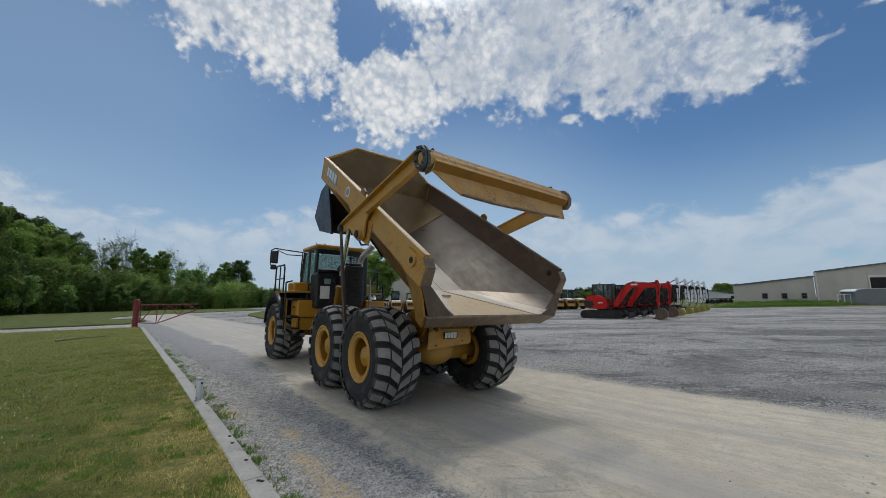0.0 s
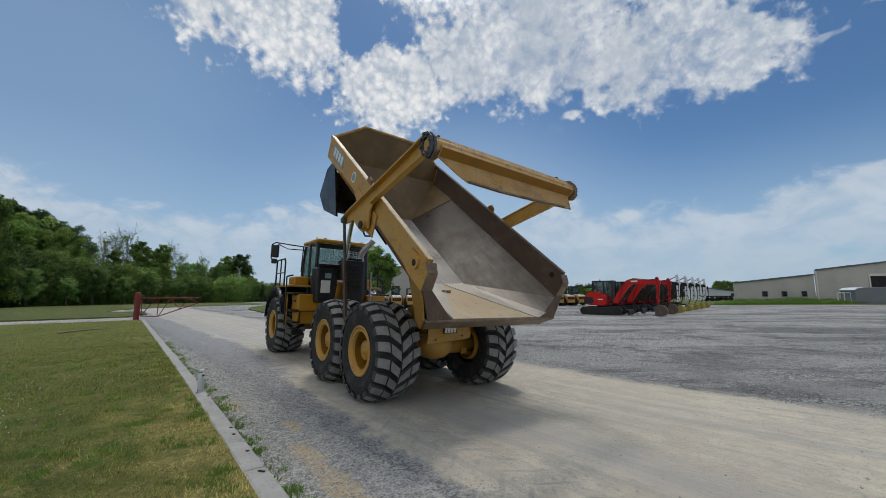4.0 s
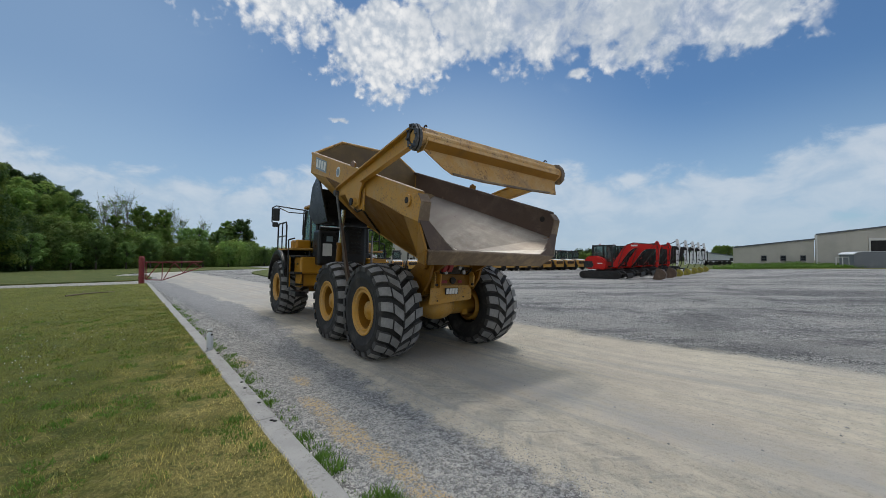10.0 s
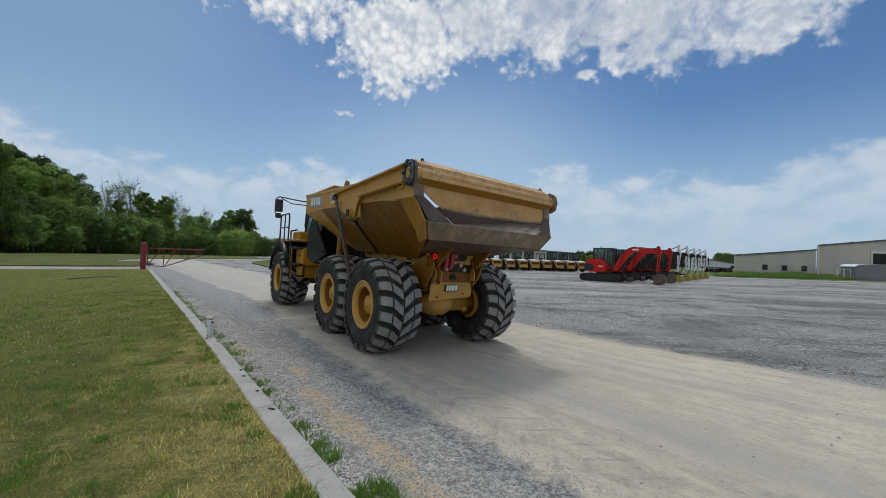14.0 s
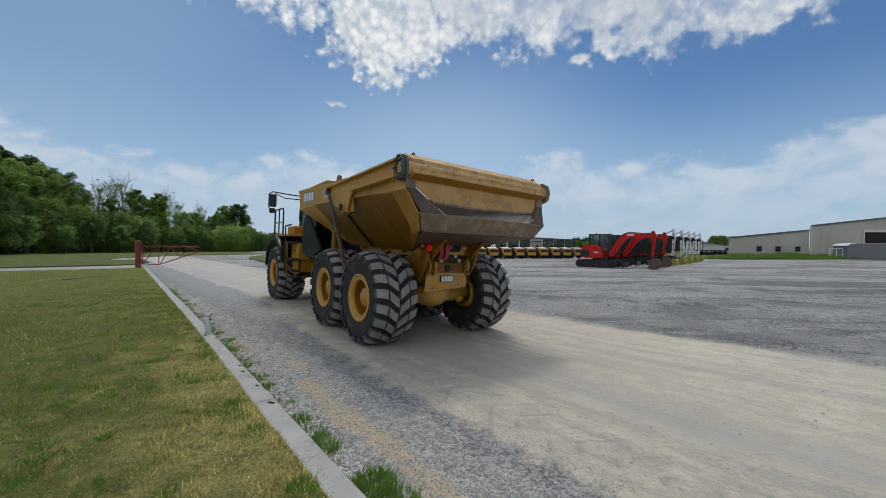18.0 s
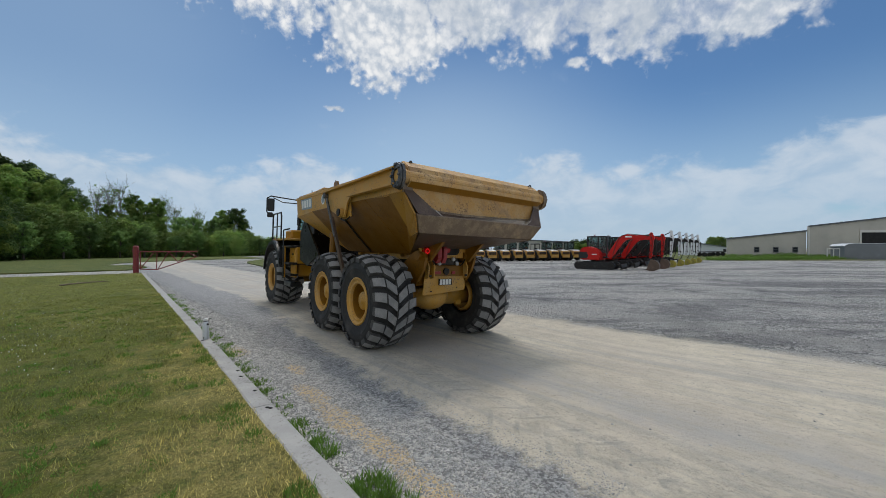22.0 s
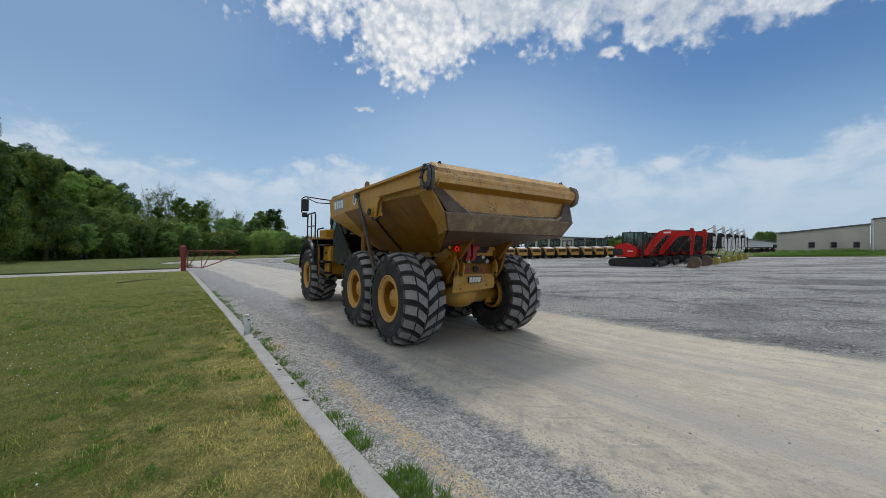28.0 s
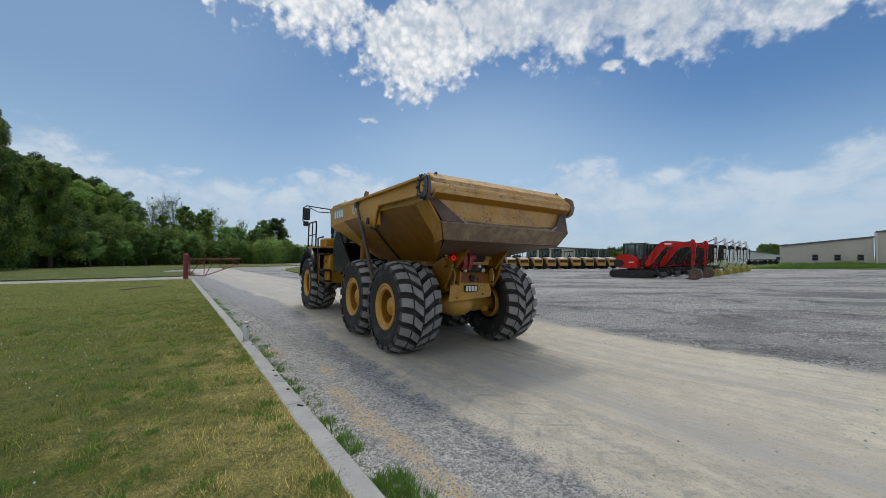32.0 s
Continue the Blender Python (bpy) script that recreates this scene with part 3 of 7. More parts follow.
    lane = mix_rgb(nt, calc(nt, "MULTIPLY", rut, remap(nt, n2, 0.35, 0.6, 0.15, 0.55)), lane, (0.37, 0.36, 0.345))
    mid = calc(nt, "ADD", calc(nt, "MULTIPLY", u, 0.03), 3.57)
    off = calc(nt, "ABSOLUTE", calc(nt, "SUBTRACT", v, mid))
    phase = calc(nt, "ADD", calc(nt, "MULTIPLY", u, 19.5), calc(nt, "ADD", calc(nt, "MULTIPLY", off, 15.0), calc(nt, "MULTIPLY", n2, 3.4)))
    slot = calc(nt, "MULTIPLY", remap(nt, calc(nt, "SINE", phase), -0.72, -0.93), remap(nt, off, 0.26, 0.40, 1, 0))
    slot = calc(nt, "MULTIPLY", slot, remap(nt, tex_noise(nt, pos, 2.6, 6, 0.65), 0.40, 0.56))
    slot = calc(nt, "MULTIPLY", slot, calc(nt, "MULTIPLY", remap(nt, u, 0.6, 1.4), remap(nt, u, 4.6, 6.0, 1, 0)))
    lane = mix_rgb(nt, calc(nt, "MULTIPLY", slot, 0.42), lane, (0.27, 0.262, 0.245))
    loose = mix_rgb(nt, remap(nt, stone, 0.22, 0.72), (0.220, 0.212, 0.196), (0.63, 0.605, 0.55))
    straw = None
    for u0, v0, ru, rv in ((3.85, 2.36, 0.60, 0.17), (3.2, 2.38, 0.55, 0.16), (2.55, 2.33, 0.50, 0.15), (4.6, 2.42, 0.55, 0.14), (5.6, 2.62, 0.35, 0.12), (1.9, 2.3, 0.3, 0.12), (7.2, 2.3, 0.5, 0.16)):
        du, dv = calc(nt, "DIVIDE", calc(nt, "SUBTRACT", u, u0), ru), calc(nt, "DIVIDE", calc(nt, "SUBTRACT", v, v0), rv)
        one = calc(nt, "SUBTRACT", 1.0, calc(nt, "ADD", calc(nt, "MULTIPLY", du, du), calc(nt, "MULTIPLY", dv, dv)))
        straw = one if straw is None else calc(nt, "MAXIMUM", straw, one)
    straw = calc(nt, "ADD", straw, calc(nt, "MULTIPLY", calc(nt, "SUBTRACT", tex_noise(nt, pos, 9, 6, 0.7), 0.5), 2.3))
    straw = calc(nt, "MULTIPLY", remap(nt, straw, 0.0, 0.9), remap(nt, tex_noise(nt, pos, 70, 4, 0.7), 0.34, 0.54, 0.3, 1))
    loose = mix_rgb(nt, calc(nt, "MULTIPLY", straw, 0.88), loose, (0.72, 0.53, 0.27))
    fleck = remap(nt, c1, 0.80, 0.95, 0, 0.55)
    damp = mix_rgb(nt, remap(nt, stone, 0.25, 0.75), (0.160, 0.158, 0.154), (0.385, 0.378, 0.366))
    dusty = mix_rgb(nt, remap(nt, stone, 0.25, 0.75), (0.19, 0.188, 0.184), (0.40, 0.395, 0.385))
    damp = mix_rgb(nt, fleck, damp, (0.46, 0.455, 0.445))
    worn = calc(nt, "ADD", remap(nt, u, 7.5, 13, 0, 0.75), remap(nt, n2, 0.48, 0.62, 0, 0.6))
    damp = mix_rgb(nt, worn, damp, dusty)
    loose = mix_rgb(nt, remap(nt, c2, 0.84, 0.97, 0, 0.6), loose, (0.62, 0.61, 0.58))
    rise = calc(nt, "MULTIPLY", remap(nt, u, 2, 16), 1.15)
    vd = calc(nt, "SUBTRACT", vw, rise)
    col = mix_rgb(nt, remap(nt, vw, 8.5, 9.0), lane, yard)
    col = mix_rgb(nt, remap(nt, vd, 2.98, 3.2), damp, col)
    col = mix_rgb(nt, remap(nt, vw, 2.72, 2.98), loose, col)
    nt.links.new(col, b.inputs["Base Color"])
    b.inputs["Roughness"].default_value = 0.9
    b.inputs["Specular IOR Level"].default_value = 0.2
    rough_part = calc(nt, "ADD", remap(nt, vw, 2.6, 3.5, 1, 0.15), remap(nt, vw, 8.4, 9.2, 0, 0.8))
    h = calc(nt, "MULTIPLY", calc(nt, "SUBTRACT", stone, calc(nt, "MULTIPLY", crack, 0.35)), rough_part)
    h = calc(nt, "ADD", h, calc(nt, "ADD", calc(nt, "MULTIPLY", calc(nt, "MULTIPLY", fine_streak, remap(nt, vw, 8.4, 9.2, 0.4, 0.1)), 1.0), calc(nt, "MULTIPLY", n3, 0.35)))
    h = calc(nt, "SUBTRACT", h, calc(nt, "MULTIPLY", flake, 0.1))
    bump(nt, b, calc(nt, "ADD", h, calc(nt, "MULTIPLY", n2, 0.8)), 0.8, 0.035)
    # low heaps and tracks in the loose stone of the yard
    swell = nt.nodes.new("ShaderNodeBump")
    swell.inputs["Strength"].default_value, swell.inputs["Distance"].default_value = 0.8, 0.22
    nt.links.new(calc(nt, "MULTIPLY", heap, remap(nt, vw, 8.6, 9.8)), swell.inputs["Height"])
    nt.links.new(swell.outputs[0], b.inputs["Normal"].links[0].from_node.inputs["Normal"])
    return mt


M["ground"] = ground_mat()


def pebble_mat():
    mt, nt, b = nodes_of("crushed_stone_pieces")
    geo = nt.nodes.new("ShaderNodeNewGeometry")
    pos = nt.nodes.new("ShaderNodeTexCoord").outputs["Object"]
    col = mix_rgb(nt, geo.outputs["Random Per Island"], (0.24, 0.238, 0.232), (0.57, 0.56, 0.53))
    col = mix_rgb(nt, remap(nt, tex_noise(nt, pos, 120, 4), 0.4, 0.7, 0, 0.4), col, (0.25, 0.24, 0.22))
    nt.links.new(col, b.inputs["Base Color"])
    b.inputs["Roughness"].default_value = 0.85
    return mt


M["pebble"] = pebble_mat()

# ---- mesh helpers ----


def part(name, bm, material, parent=None, label="", smooth=False):
    me = bpy.data.meshes.new(name)
    bm.normal_update()
    bm.to_mesh(me)
    bm.free()
    for mt in (material if isinstance(material, (list, tuple)) else (material,)):
        me.materials.append(mt)
    if smooth:
        for p in me.polygons:
            p.use_smooth = True
    ob = new(name, me)
    if parent:
        ob.parent = parent
    if label:
        ob["label"] = label
    return ob


def thing(name, label, category, m=None, group="", kind=""):
    ob = new(name)
    ob.empty_display_size = 0.2
    if m is not None:
        ob.matrix_world = m
    return tagged(ob, label, category, group, kind)


def add_box(bm, c, s, rot=None, bevel=0.0):
    m = Matrix.Translation(c) @ (rot or Matrix.Identity(4)) @ Matrix.Diagonal((*s, 1))
    g = bmesh.ops.create_cube(bm, size=1.0, matrix=m)
    if bevel:
        es = list({e for v in g["verts"] for e in v.link_edges})
        bmesh.ops.bevel(bm, geom=es, offset=bevel, segments=2, affect="EDGES", profile=0.5)
    return g


def add_tube(bm, a, b, r, r2=None, seg=12, caps=True):
    a, b = Vector(a), Vector(b)
    d = b - a
    m = Matrix.Translation((a + b) / 2) @ d.to_track_quat("Z", "Y").to_matrix().to_4x4()
    bmesh.ops.create_cone(bm, cap_ends=caps, segments=seg, radius1=r, radius2=r if r2 is None else r2, depth=d.length, matrix=m)


def add_pipe(bm, pts, r, seg=8):
    for a, b in zip(pts, pts[1:]):
        add_tube(bm, a, b, r, seg=seg)


def add_prism(bm, poly, y0, y1):
    """A side-view outline (x, z) given depth from y0 to y1."""
    a = [bm.verts.new((x, y0, z)) for x, z in poly]
    b = [bm.verts.new((x, y1, z)) for x, z in poly]
    n = len(poly)
    f = [bm.faces.new(a), bm.faces.new(b[::-1])]
    for i in range(n):
        j = (i + 1) % n
        f.append(bm.faces.new((a[i], b[i], b[j], a[j])))
    bmesh.ops.recalc_face_normals(bm, faces=f)


def add_plate(bm, pts, th):
    """A flat plate through 3D points, thickened evenly to both sides."""
    p = [Vector(q) for q in pts]
    n = (p[1] - p[0]).cross(p[2] - p[0]).normalized() * th / 2
    a, b = [bm.verts.new(q + n) for q in p], [bm.verts.new(q - n) for q in p]
    f = [bm.faces.new(a), bm.faces.new(b[::-1])]
    for i in range(len(p)):
        j = (i + 1) % len(p)
        f.append(bm.faces.new((a[i], b[i], b[j], a[j])))
    bmesh.ops.recalc_face_normals(bm, faces=f)


def add_ring(bm, out, hole, y0, y1):
    """A flat ring between two outlines (x, z) with depth from y0 to y1."""
    a, b, c, d = ([bm.verts.new((x, y, z)) for x, z in o] for o, y in ((out, y0), (out, y1), (hole, y1), (hole, y0)))
    f = []
    for i in range(len(out)):
        j = (i + 1) % len(out)
        for p, q in ((a, b), (b, c), (c, d), (d, a)):
            f.append(bm.faces.new((p[i], p[j], q[j], q[i])))
    bmesh.ops.recalc_face_normals(bm, faces=f)


def lathe(bm, profile, seg=32, axis_y=0.0):
    """A ring swept round the y axis from (radius, y) pairs."""
    rings = []
    for i in range(seg):
        a = 2 * math.pi * i / seg
        rings.append([bm.verts.new((r * math.cos(a), y + axis_y, r * math.sin(a))) for r, y in profile])
    for i in range(seg):
        p, q = rings[i], rings[(i + 1) % seg]
        for k in range(len(profile) - 1):
            bm.faces.new((p[k], p[k + 1], q[k + 1], q[k]))
    bmesh.ops.recalc_face_normals(bm, faces=bm.faces[:])


def box_part(name, c, s, material, parent, bevel=0.01, rot=None, label=""):
    bm = bmesh.new()
    add_box(bm, c, s, rot, bevel)
    return part(name, bm, material, parent, label)


def tube_part(name, a, b, r, material, parent, seg=14, label="", r2=None):
    bm = bmesh.new()
    add_tube(bm, a, b, r, r2, seg)
    return part(name, bm, material, parent, label, smooth=False)

# ---- ground ----
TRUCK = pose(-0.276, 7.832, -0.005, 1.556, -0.494, 127.78)
TRUCK_INV = TRUCK.inverted()


def smooth(a, b, x):
    k = min(1, max(0, (x - a) / (b - a)))
    return k * k * (3 - 2 * k)


def tread_prints(u, v):
    """Chevron blocks pressed into the dried mud by a passing tyre, broken off in places."""
    if not (0.6 < u < 8.5 and 3.1 < v < 4.15):
        return 0.0
    mid = 3.66 + 0.03 * (u - 3)
    off = abs(v - mid)
    edge = (1 - smooth(0.34, 0.44, off)) * smooth(0.6, 1.2, u) * (1 - smooth(4.6, 6.0, u))
    jag = noise.noise(Vector((u * 3.1, v * 3.1, 2.0)))
    k = math.sin(u * 19.5 + off * 15.0 + 1.3 * jag)
    keep = smooth(-0.25, 0.25, noise.noise(Vector((u * 0.9, v * 1.4, 5.0))))
    slot = smooth(0.0, 0.05, off) * 0.6 + 0.4
    return edge * (0.35 + 0.65 * keep) * slot * (0.026 * smooth(-0.95, -0.65, k) - 0.018)


def ground_z(x, y):
    """The road leans a little towards the yard where the truck stands; ruts, prints and low heaps elsewhere."""
    p = TRUCK_INV @ Vector((x, y, 0))
    inside = smooth(-5.5, -2.2, p.x) * (1 - smooth(7.5, 12, p.x)) * smooth(-5.5, -1.9, p.y) * (1 - smooth(1.9, 3.6, p.y))
    far = max(abs(x), abs(y))
    ruts = 0.0 if far > 60 else 0.012 * noise.noise(Vector((x * 0.5, y * 0.5, 3.1))) + 0.008 * noise.noise(Vector((x * 2.1, y * 2.1, 7.7)))
    u, v = ROAD_D[0] * x + ROAD_D[1] * y, ROAD_N[0] * x + ROAD_N[1] * y
    ruts += tread_prints(u, v)
    if 2.4 < v < 9 and far < 20:
        ruts += 0.012 * noise.noise(Vector((u * 0.35, v * 3.2, 11.0))) * smooth(2.4, 3.2, v)
        ruts += 0.016 * math.exp(-((v - 4.36 - 0.05 * math.sin(u)) / 0.07) ** 2) * (0.4 + noise.noise(Vector((u * 1.7, 0, 21))))
    if v > 8.8 and far < 60:
        ruts += 0.035 * smooth(8.8, 10.5, v) * noise.noise(Vector((u * 0.55, v * 0.9, 15.0))) + 0.02 * noise.noise(Vector((x * 1.9, y * 1.9, 17.0)))
    return -p.z * inside - 0.002 + (ruts - 0.010) * (1 - smooth(30, 60, far)) * (1 - 0.8 * inside)


def axis(lo, hi, step, edge, grow=1.35):
    v, s = list(np.arange(lo, hi + 1e-6, step)), step
    while v[-1] < edge:
        s *= grow
        v.append(v[-1] + s)
    s = step
    while v[0] > -edge:
        s *= grow
        v.insert(0, v[0] - s)
    return [float(q) for q in v]


def build_ground():
    xs = axis(-10, 14, 0.25, 2600)
    ys = axis(-1, 22, 0.25, 2600)
    xs = [x for x in xs if not -2.6 < x < 4.1] + [-2.55 + 0.045 * i for i in range(148)]
    ys = [y for y in ys if not 2.4 < y < 8.1] + [2.45 + 0.045 * i for i in range(126)]
    xs, ys = sorted(xs), sorted(ys)
    verts = [(x, y, ground_z(x, y)) for y in ys for x in xs]
    w = len(xs)
    faces = [(j * w + i, j * w + i + 1, (j + 1) * w + i + 1, (j + 1) * w + i) for j in range(len(ys) - 1) for i in range(w - 1)]
    me = bpy.data.meshes.new("ground")
    me.from_pydata(verts, [], faces)
    me.materials.append(M["ground"])
    for p in me.polygons:
        p.use_smooth = True
    tagged(new("ground", me), "grey crushed stone road and yard with pale wheel lanes", "ground", kind="structure")


build_ground()
KERB_D = Vector((-0.663, 0.749))
KERB_N = Vector((0.749, 0.663))
KERB_0 = Vector((-0.70, 3.58))       # on the road edge of the kerb


def on_kerb(s, off, z):
    p = KERB_0 + KERB_D * s + KERB_N * (off - 0.0095 * max(0, 6.5 - s))
    return Vector((p.x, p.y, z))


def sheet(name, outline, z, material, step, label, rough=0.02, edge_noise=0.12):
    """A flat sheet of ground cover inside an outline, with an uneven surface."""
    bm = bmesh.new()
    pts = []
    for (x0, y0), (x1, y1) in zip(outline, outline[1:] + outline[:1]):
        n = max(1, int(math.hypot(x1 - x0, y1 - y0) / step))
        for i in range(n):
            k = i / n
            px, py = x0 + (x1 - x0) * k, y0 + (y1 - y0) * k
            pts.append((px + edge_noise * noise.noise(Vector((px * 0.8, py * 0.8, 1))), py + edge_noise * noise.noise(Vector((px * 0.8, py * 0.8, 9)))))
    vs = [bm.verts.new((x, y, z)) for x, y in pts]
    top = bm.faces.new(vs)
    ex = bmesh.ops.extrude_face_region(bm, geom=[top])
    bmesh.ops.translate(bm, verts=[v for v in ex["geom"] if isinstance(v, bmesh.types.BMVert)], vec=(0, 0, -0.09))
    bmesh.ops.recalc_face_normals(bm, faces=bm.faces[:])
    return tagged(part(name, bm, material), label, "lawn", kind="structure")


def near_lawn():
    """The lawn along the kerb, a fine uneven grid."""
    verts, faces = [], []
    ss = axis(-3, 8, 0.12, 60, 1.12)
    ss = [s for s in ss if -50 < s < 28.6]
    vv = [-0.20]
    d = 0.12
    while vv[-1] > -60:
        vv.append(vv[-1] - d)
        d *= 1.03 if vv[-1] > -7 else 1.15
    for s in ss:
        for v in vv:
            p = on_kerb(s, v, 0)
            h = 0.075 + 0.02 * noise.noise(Vector((p.x * 1.3, p.y * 1.3, 0))) + 0.03 * smooth(0.2, 6, -v)
            verts.append((p.x, p.y, h))
    w = len(vv)
    for j in range(len(ss) - 1):
        for i in range(w - 1):
            faces.append((j * w + i, (j + 1) * w + i, (j + 1) * w + i + 1, j * w + i + 1))
    me = bpy.data.meshes.new("lawn")
    me.from_pydata(verts, [], faces)
    me.materials.append(M["lawn"])
    for p in me.polygons:
        p.use_smooth = True
    tagged(new("lawn", me), "mown lawn with dry yellow patches beside the kerb", "lawn", kind="structure")


near_lawn()


PLAN = 1.0853                     # plan units to metres


def plan(x, y):
    return (0.123 + PLAN * x, 0.085 + PLAN * y)


def uv(u, v):
    return (0.123 + PLAN * (ROAD_D[0] * u + ROAD_N[0] * v), 0.085 + PLAN * (ROAD_D[1] * u + ROAD_N[1] * v))


sheet("lawn_far", [uv(34.2, 2.2), uv(34.2, -70), uv(44, -70), uv(43.5, 3.5), uv(38, 3.4)], 0.08, M["far_lawn"], 0.8, "strip of lawn between two stone drives")
sheet("meadow", [uv(44.1, -90), uv(44.1, 1.0), uv(49.5, 2.0), uv(53, 4), uv(57, 9), uv(60, 20), uv(200, 20), uv(200, -90)], 0.06, M["far_lawn"], 2.0, "rough grass under the edge of the wood")
sheet("grass_island", [uv(46, 13.0), uv(41, 11.6), uv(33, 10.6), uv(30, 11.4), uv(31.5, 17), uv(36, 20.5), uv(44, 23), uv(60, 20.3)], 0.08, M["far_lawn"], 0.9, "mown grass beside the bend of the road")
sheet("field", [plan(*q) for q in [(-9, 60), (4, 56), (18.6, 56.5), (19.8, 50.6), (30, 49), (37, 46.5), (52, 47), (80, 48), (160, 50), (160, 400), (-60, 400)]], 0.05, M["far_lawn"], 2.0, "far mown field behind the yard")


def build_kerb():
    root = thing("kerb", "low grey concrete kerb between lawn and road", "kerb", kind="structure")
    s, n = -46.5, 0
    while s < 28.2:
        length = 3.0
        bm = bmesh.new()
        z0 = -0.08
        prof = [(0.0, z0), (0.0, 0.055), (-0.02, 0.075), (-0.18, 0.08), (-0.20, 0.07), (-0.20, z0)]
        a = [bm.verts.new(on_kerb(s + 0.006, o, z)) for o, z in prof]
        b = [bm.verts.new(on_kerb(s + length - 0.006, o, z)) for o, z in prof]
        f = [bm.faces.new(a[::-1]), bm.faces.new(b)]
        for i in range(len(prof)):
            j = (i + 1) % len(prof)
            f.append(bm.faces.new((a[i], a[j], b[j], b[i])))
        bmesh.ops.recalc_face_normals(bm, faces=f)
        part("kerb_stone", bm, M["concrete"], root)
        s += length


build_kerb()


def scatter_mesh(name, verts, faces, material, label, category):
    me = bpy.data.meshes.new(name)
    me.from_pydata(verts.tolist(), [], faces.tolist())
    me.materials.append(material)
    return tagged(new(name, me), label, category, kind="stuff")


def kerb_xy(s, v):
    d, n, o = np.array(KERB_D), np.array(KERB_N), np.array(KERB_0)
    off = v - 0.0095 * np.maximum(0, 6.5 - s)
    return o + np.outer(s, d) + np.outer(off, n)


def lawn_z(p, v):
    w = np.array([noise.noise(Vector((a * 1.3, b * 1.3, 0))) for a, b in p])
    k = np.clip((-v - 0.2) / 5.8, 0, 1)
    return 0.075 + 0.02 * w + 0.03 * k * k * (3 - 2 * k)


def blades(p, z, height, width, rng):
    """Single tapering grass blades, leaning every way."""
    n = len(p)
    a = rng.uniform(0, 2 * np.pi, n)
    side = np.stack([np.cos(a), np.sin(a), np.zeros(n)], 1) * width[:, None]
    b = rng.uniform(0, 2 * np.pi, n)
    lean = rng.uniform(0.1, 0.9, n) * height
    base = np.stack([p[:, 0], p[:, 1], z - 0.008], 1)
    tip = base + np.stack([np.cos(b) * lean, np.sin(b) * lean, height], 1)
    return np.stack([base - side, base + side, tip], 1).reshape(-1, 3), np.arange(3 * n).reshape(-1, 3)


def build_grass():
    rng = np.random.default_rng(3)
    n = 230000
    s = -2.2 + 16 * rng.random(n) ** 1.7
    v = -0.20 - 9.5 * rng.random(n) ** 1.35
    p = kerb_xy(s, v)
    patch = np.array([noise.noise(Vector((a * 2.4, b * 2.4, 4))) for a, b in p])
    h = (0.016 + 0.036 * rng.random(n) ** 1.6) * (1 + 1.5 * np.clip(patch, -0.45, 1))
    vs, fs = blades(p, lawn_z(p, v), h, 0.0017 + 0.0020 * rng.random(n), rng)
    m = 90000
    s2 = 6 + 23 * rng.random(m) ** 1.1
    v2 = -0.20 - 26 * rng.random(m) ** 1.3
    p2 = kerb_xy(s2, v2)
    keep = s2 < 28.4
    p2, v2 = p2[keep], v2[keep]
    k2 = len(p2)
    vs2, fs2 = blades(p2, lawn_z(p2, v2), 0.02 + 0.035 * rng.random(k2), 0.004 + 0.005 * rng.random(k2), rng)
    vs, fs = np.concatenate([vs, vs2]), np.concatenate([fs, fs2 + len(vs)])
    scatter_mesh("grass", vs, fs, M["blade"], "short drying grass blades on the lawn", "grass")
    # tufts of weeds: in the lawn, at the lawn's edge and out of the joint on the road side
    tufts = [(-1.8 + 13 * rng.random() ** 1.5, -0.35 - 7 * rng.random() ** 1.2, rng.uniform(0.05, 0.16), rng.uniform(0.022, 0.055), 70) for _ in range(430)]
    tufts += [(rng.uniform(-1, 6), -0.30 + rng.uniform(-0.06, 0.04), rng.uniform(0.06, 0.12), 0.07, 50) for _ in range(14)]
    tufts += [(-0.30, 0.13, 0.17, 0.10, 420), (-0.55, 0.16, 0.15, 0.09, 260), (0.35, 0.07, 0.09, 0.10, 90), (0.55, 0.05, 0.07, 0.09, 60), (0.98, 0.06, 0.09, 0.08, 60),
              (2.05, 0.06, 0.08, 0.08, 60), (3.0, 0.06, 0.08, 0.07, 50), (4.2, 0.05, 0.08, 0.06, 40), (5.6, 0.1, 0.10, 0.05, 40), (7.4, 0.08, 0.15, 0.06, 50), (9.5, 0.1, 0.2, 0.06, 60), (12, 0.15, 0.25, 0.06, 60)]
    tufts += [(-0.8 + 15 * rng.random() ** 1.3, 0.02 + 0.16 * rng.random() ** 1.6, rng.uniform(0.04, 0.13), 0.05, 22) for _ in range(170)]
    P, Z, Hh, Wd = [], [], [], []
    for ts, tv, r, h, k in tufts:
        rr = r * np.sqrt(rng.random(k))
        a = rng.uniform(0, 2 * np.pi, k)
        ss, vv = ts + rr * np.cos(a), tv + rr * np.sin(a)
        if tv < 0:
            vv = np.minimum(vv, -0.205)
        else:
            vv = np.maximum(vv, 0.01)
        q = kerb_xy(ss, vv)
        P.append(q)
        Z.append(lawn_z(q, vv) if tv < 0 else np.array([ground_z(x, y) for x, y in q]))
        Hh.append(h * rng.uniform(0.5, 1.15, k))
        Wd.append(rng.uniform(0.004, 0.010, k))
    vs, fs = blades(np.concatenate(P), np.concatenate(Z), np.concatenate(Hh), np.concatenate(Wd), rng)
    scatter_mesh("weed_tufts", vs, fs, M["weed"], "green weed tufts in the lawn and along the kerb", "weeds")


build_grass()


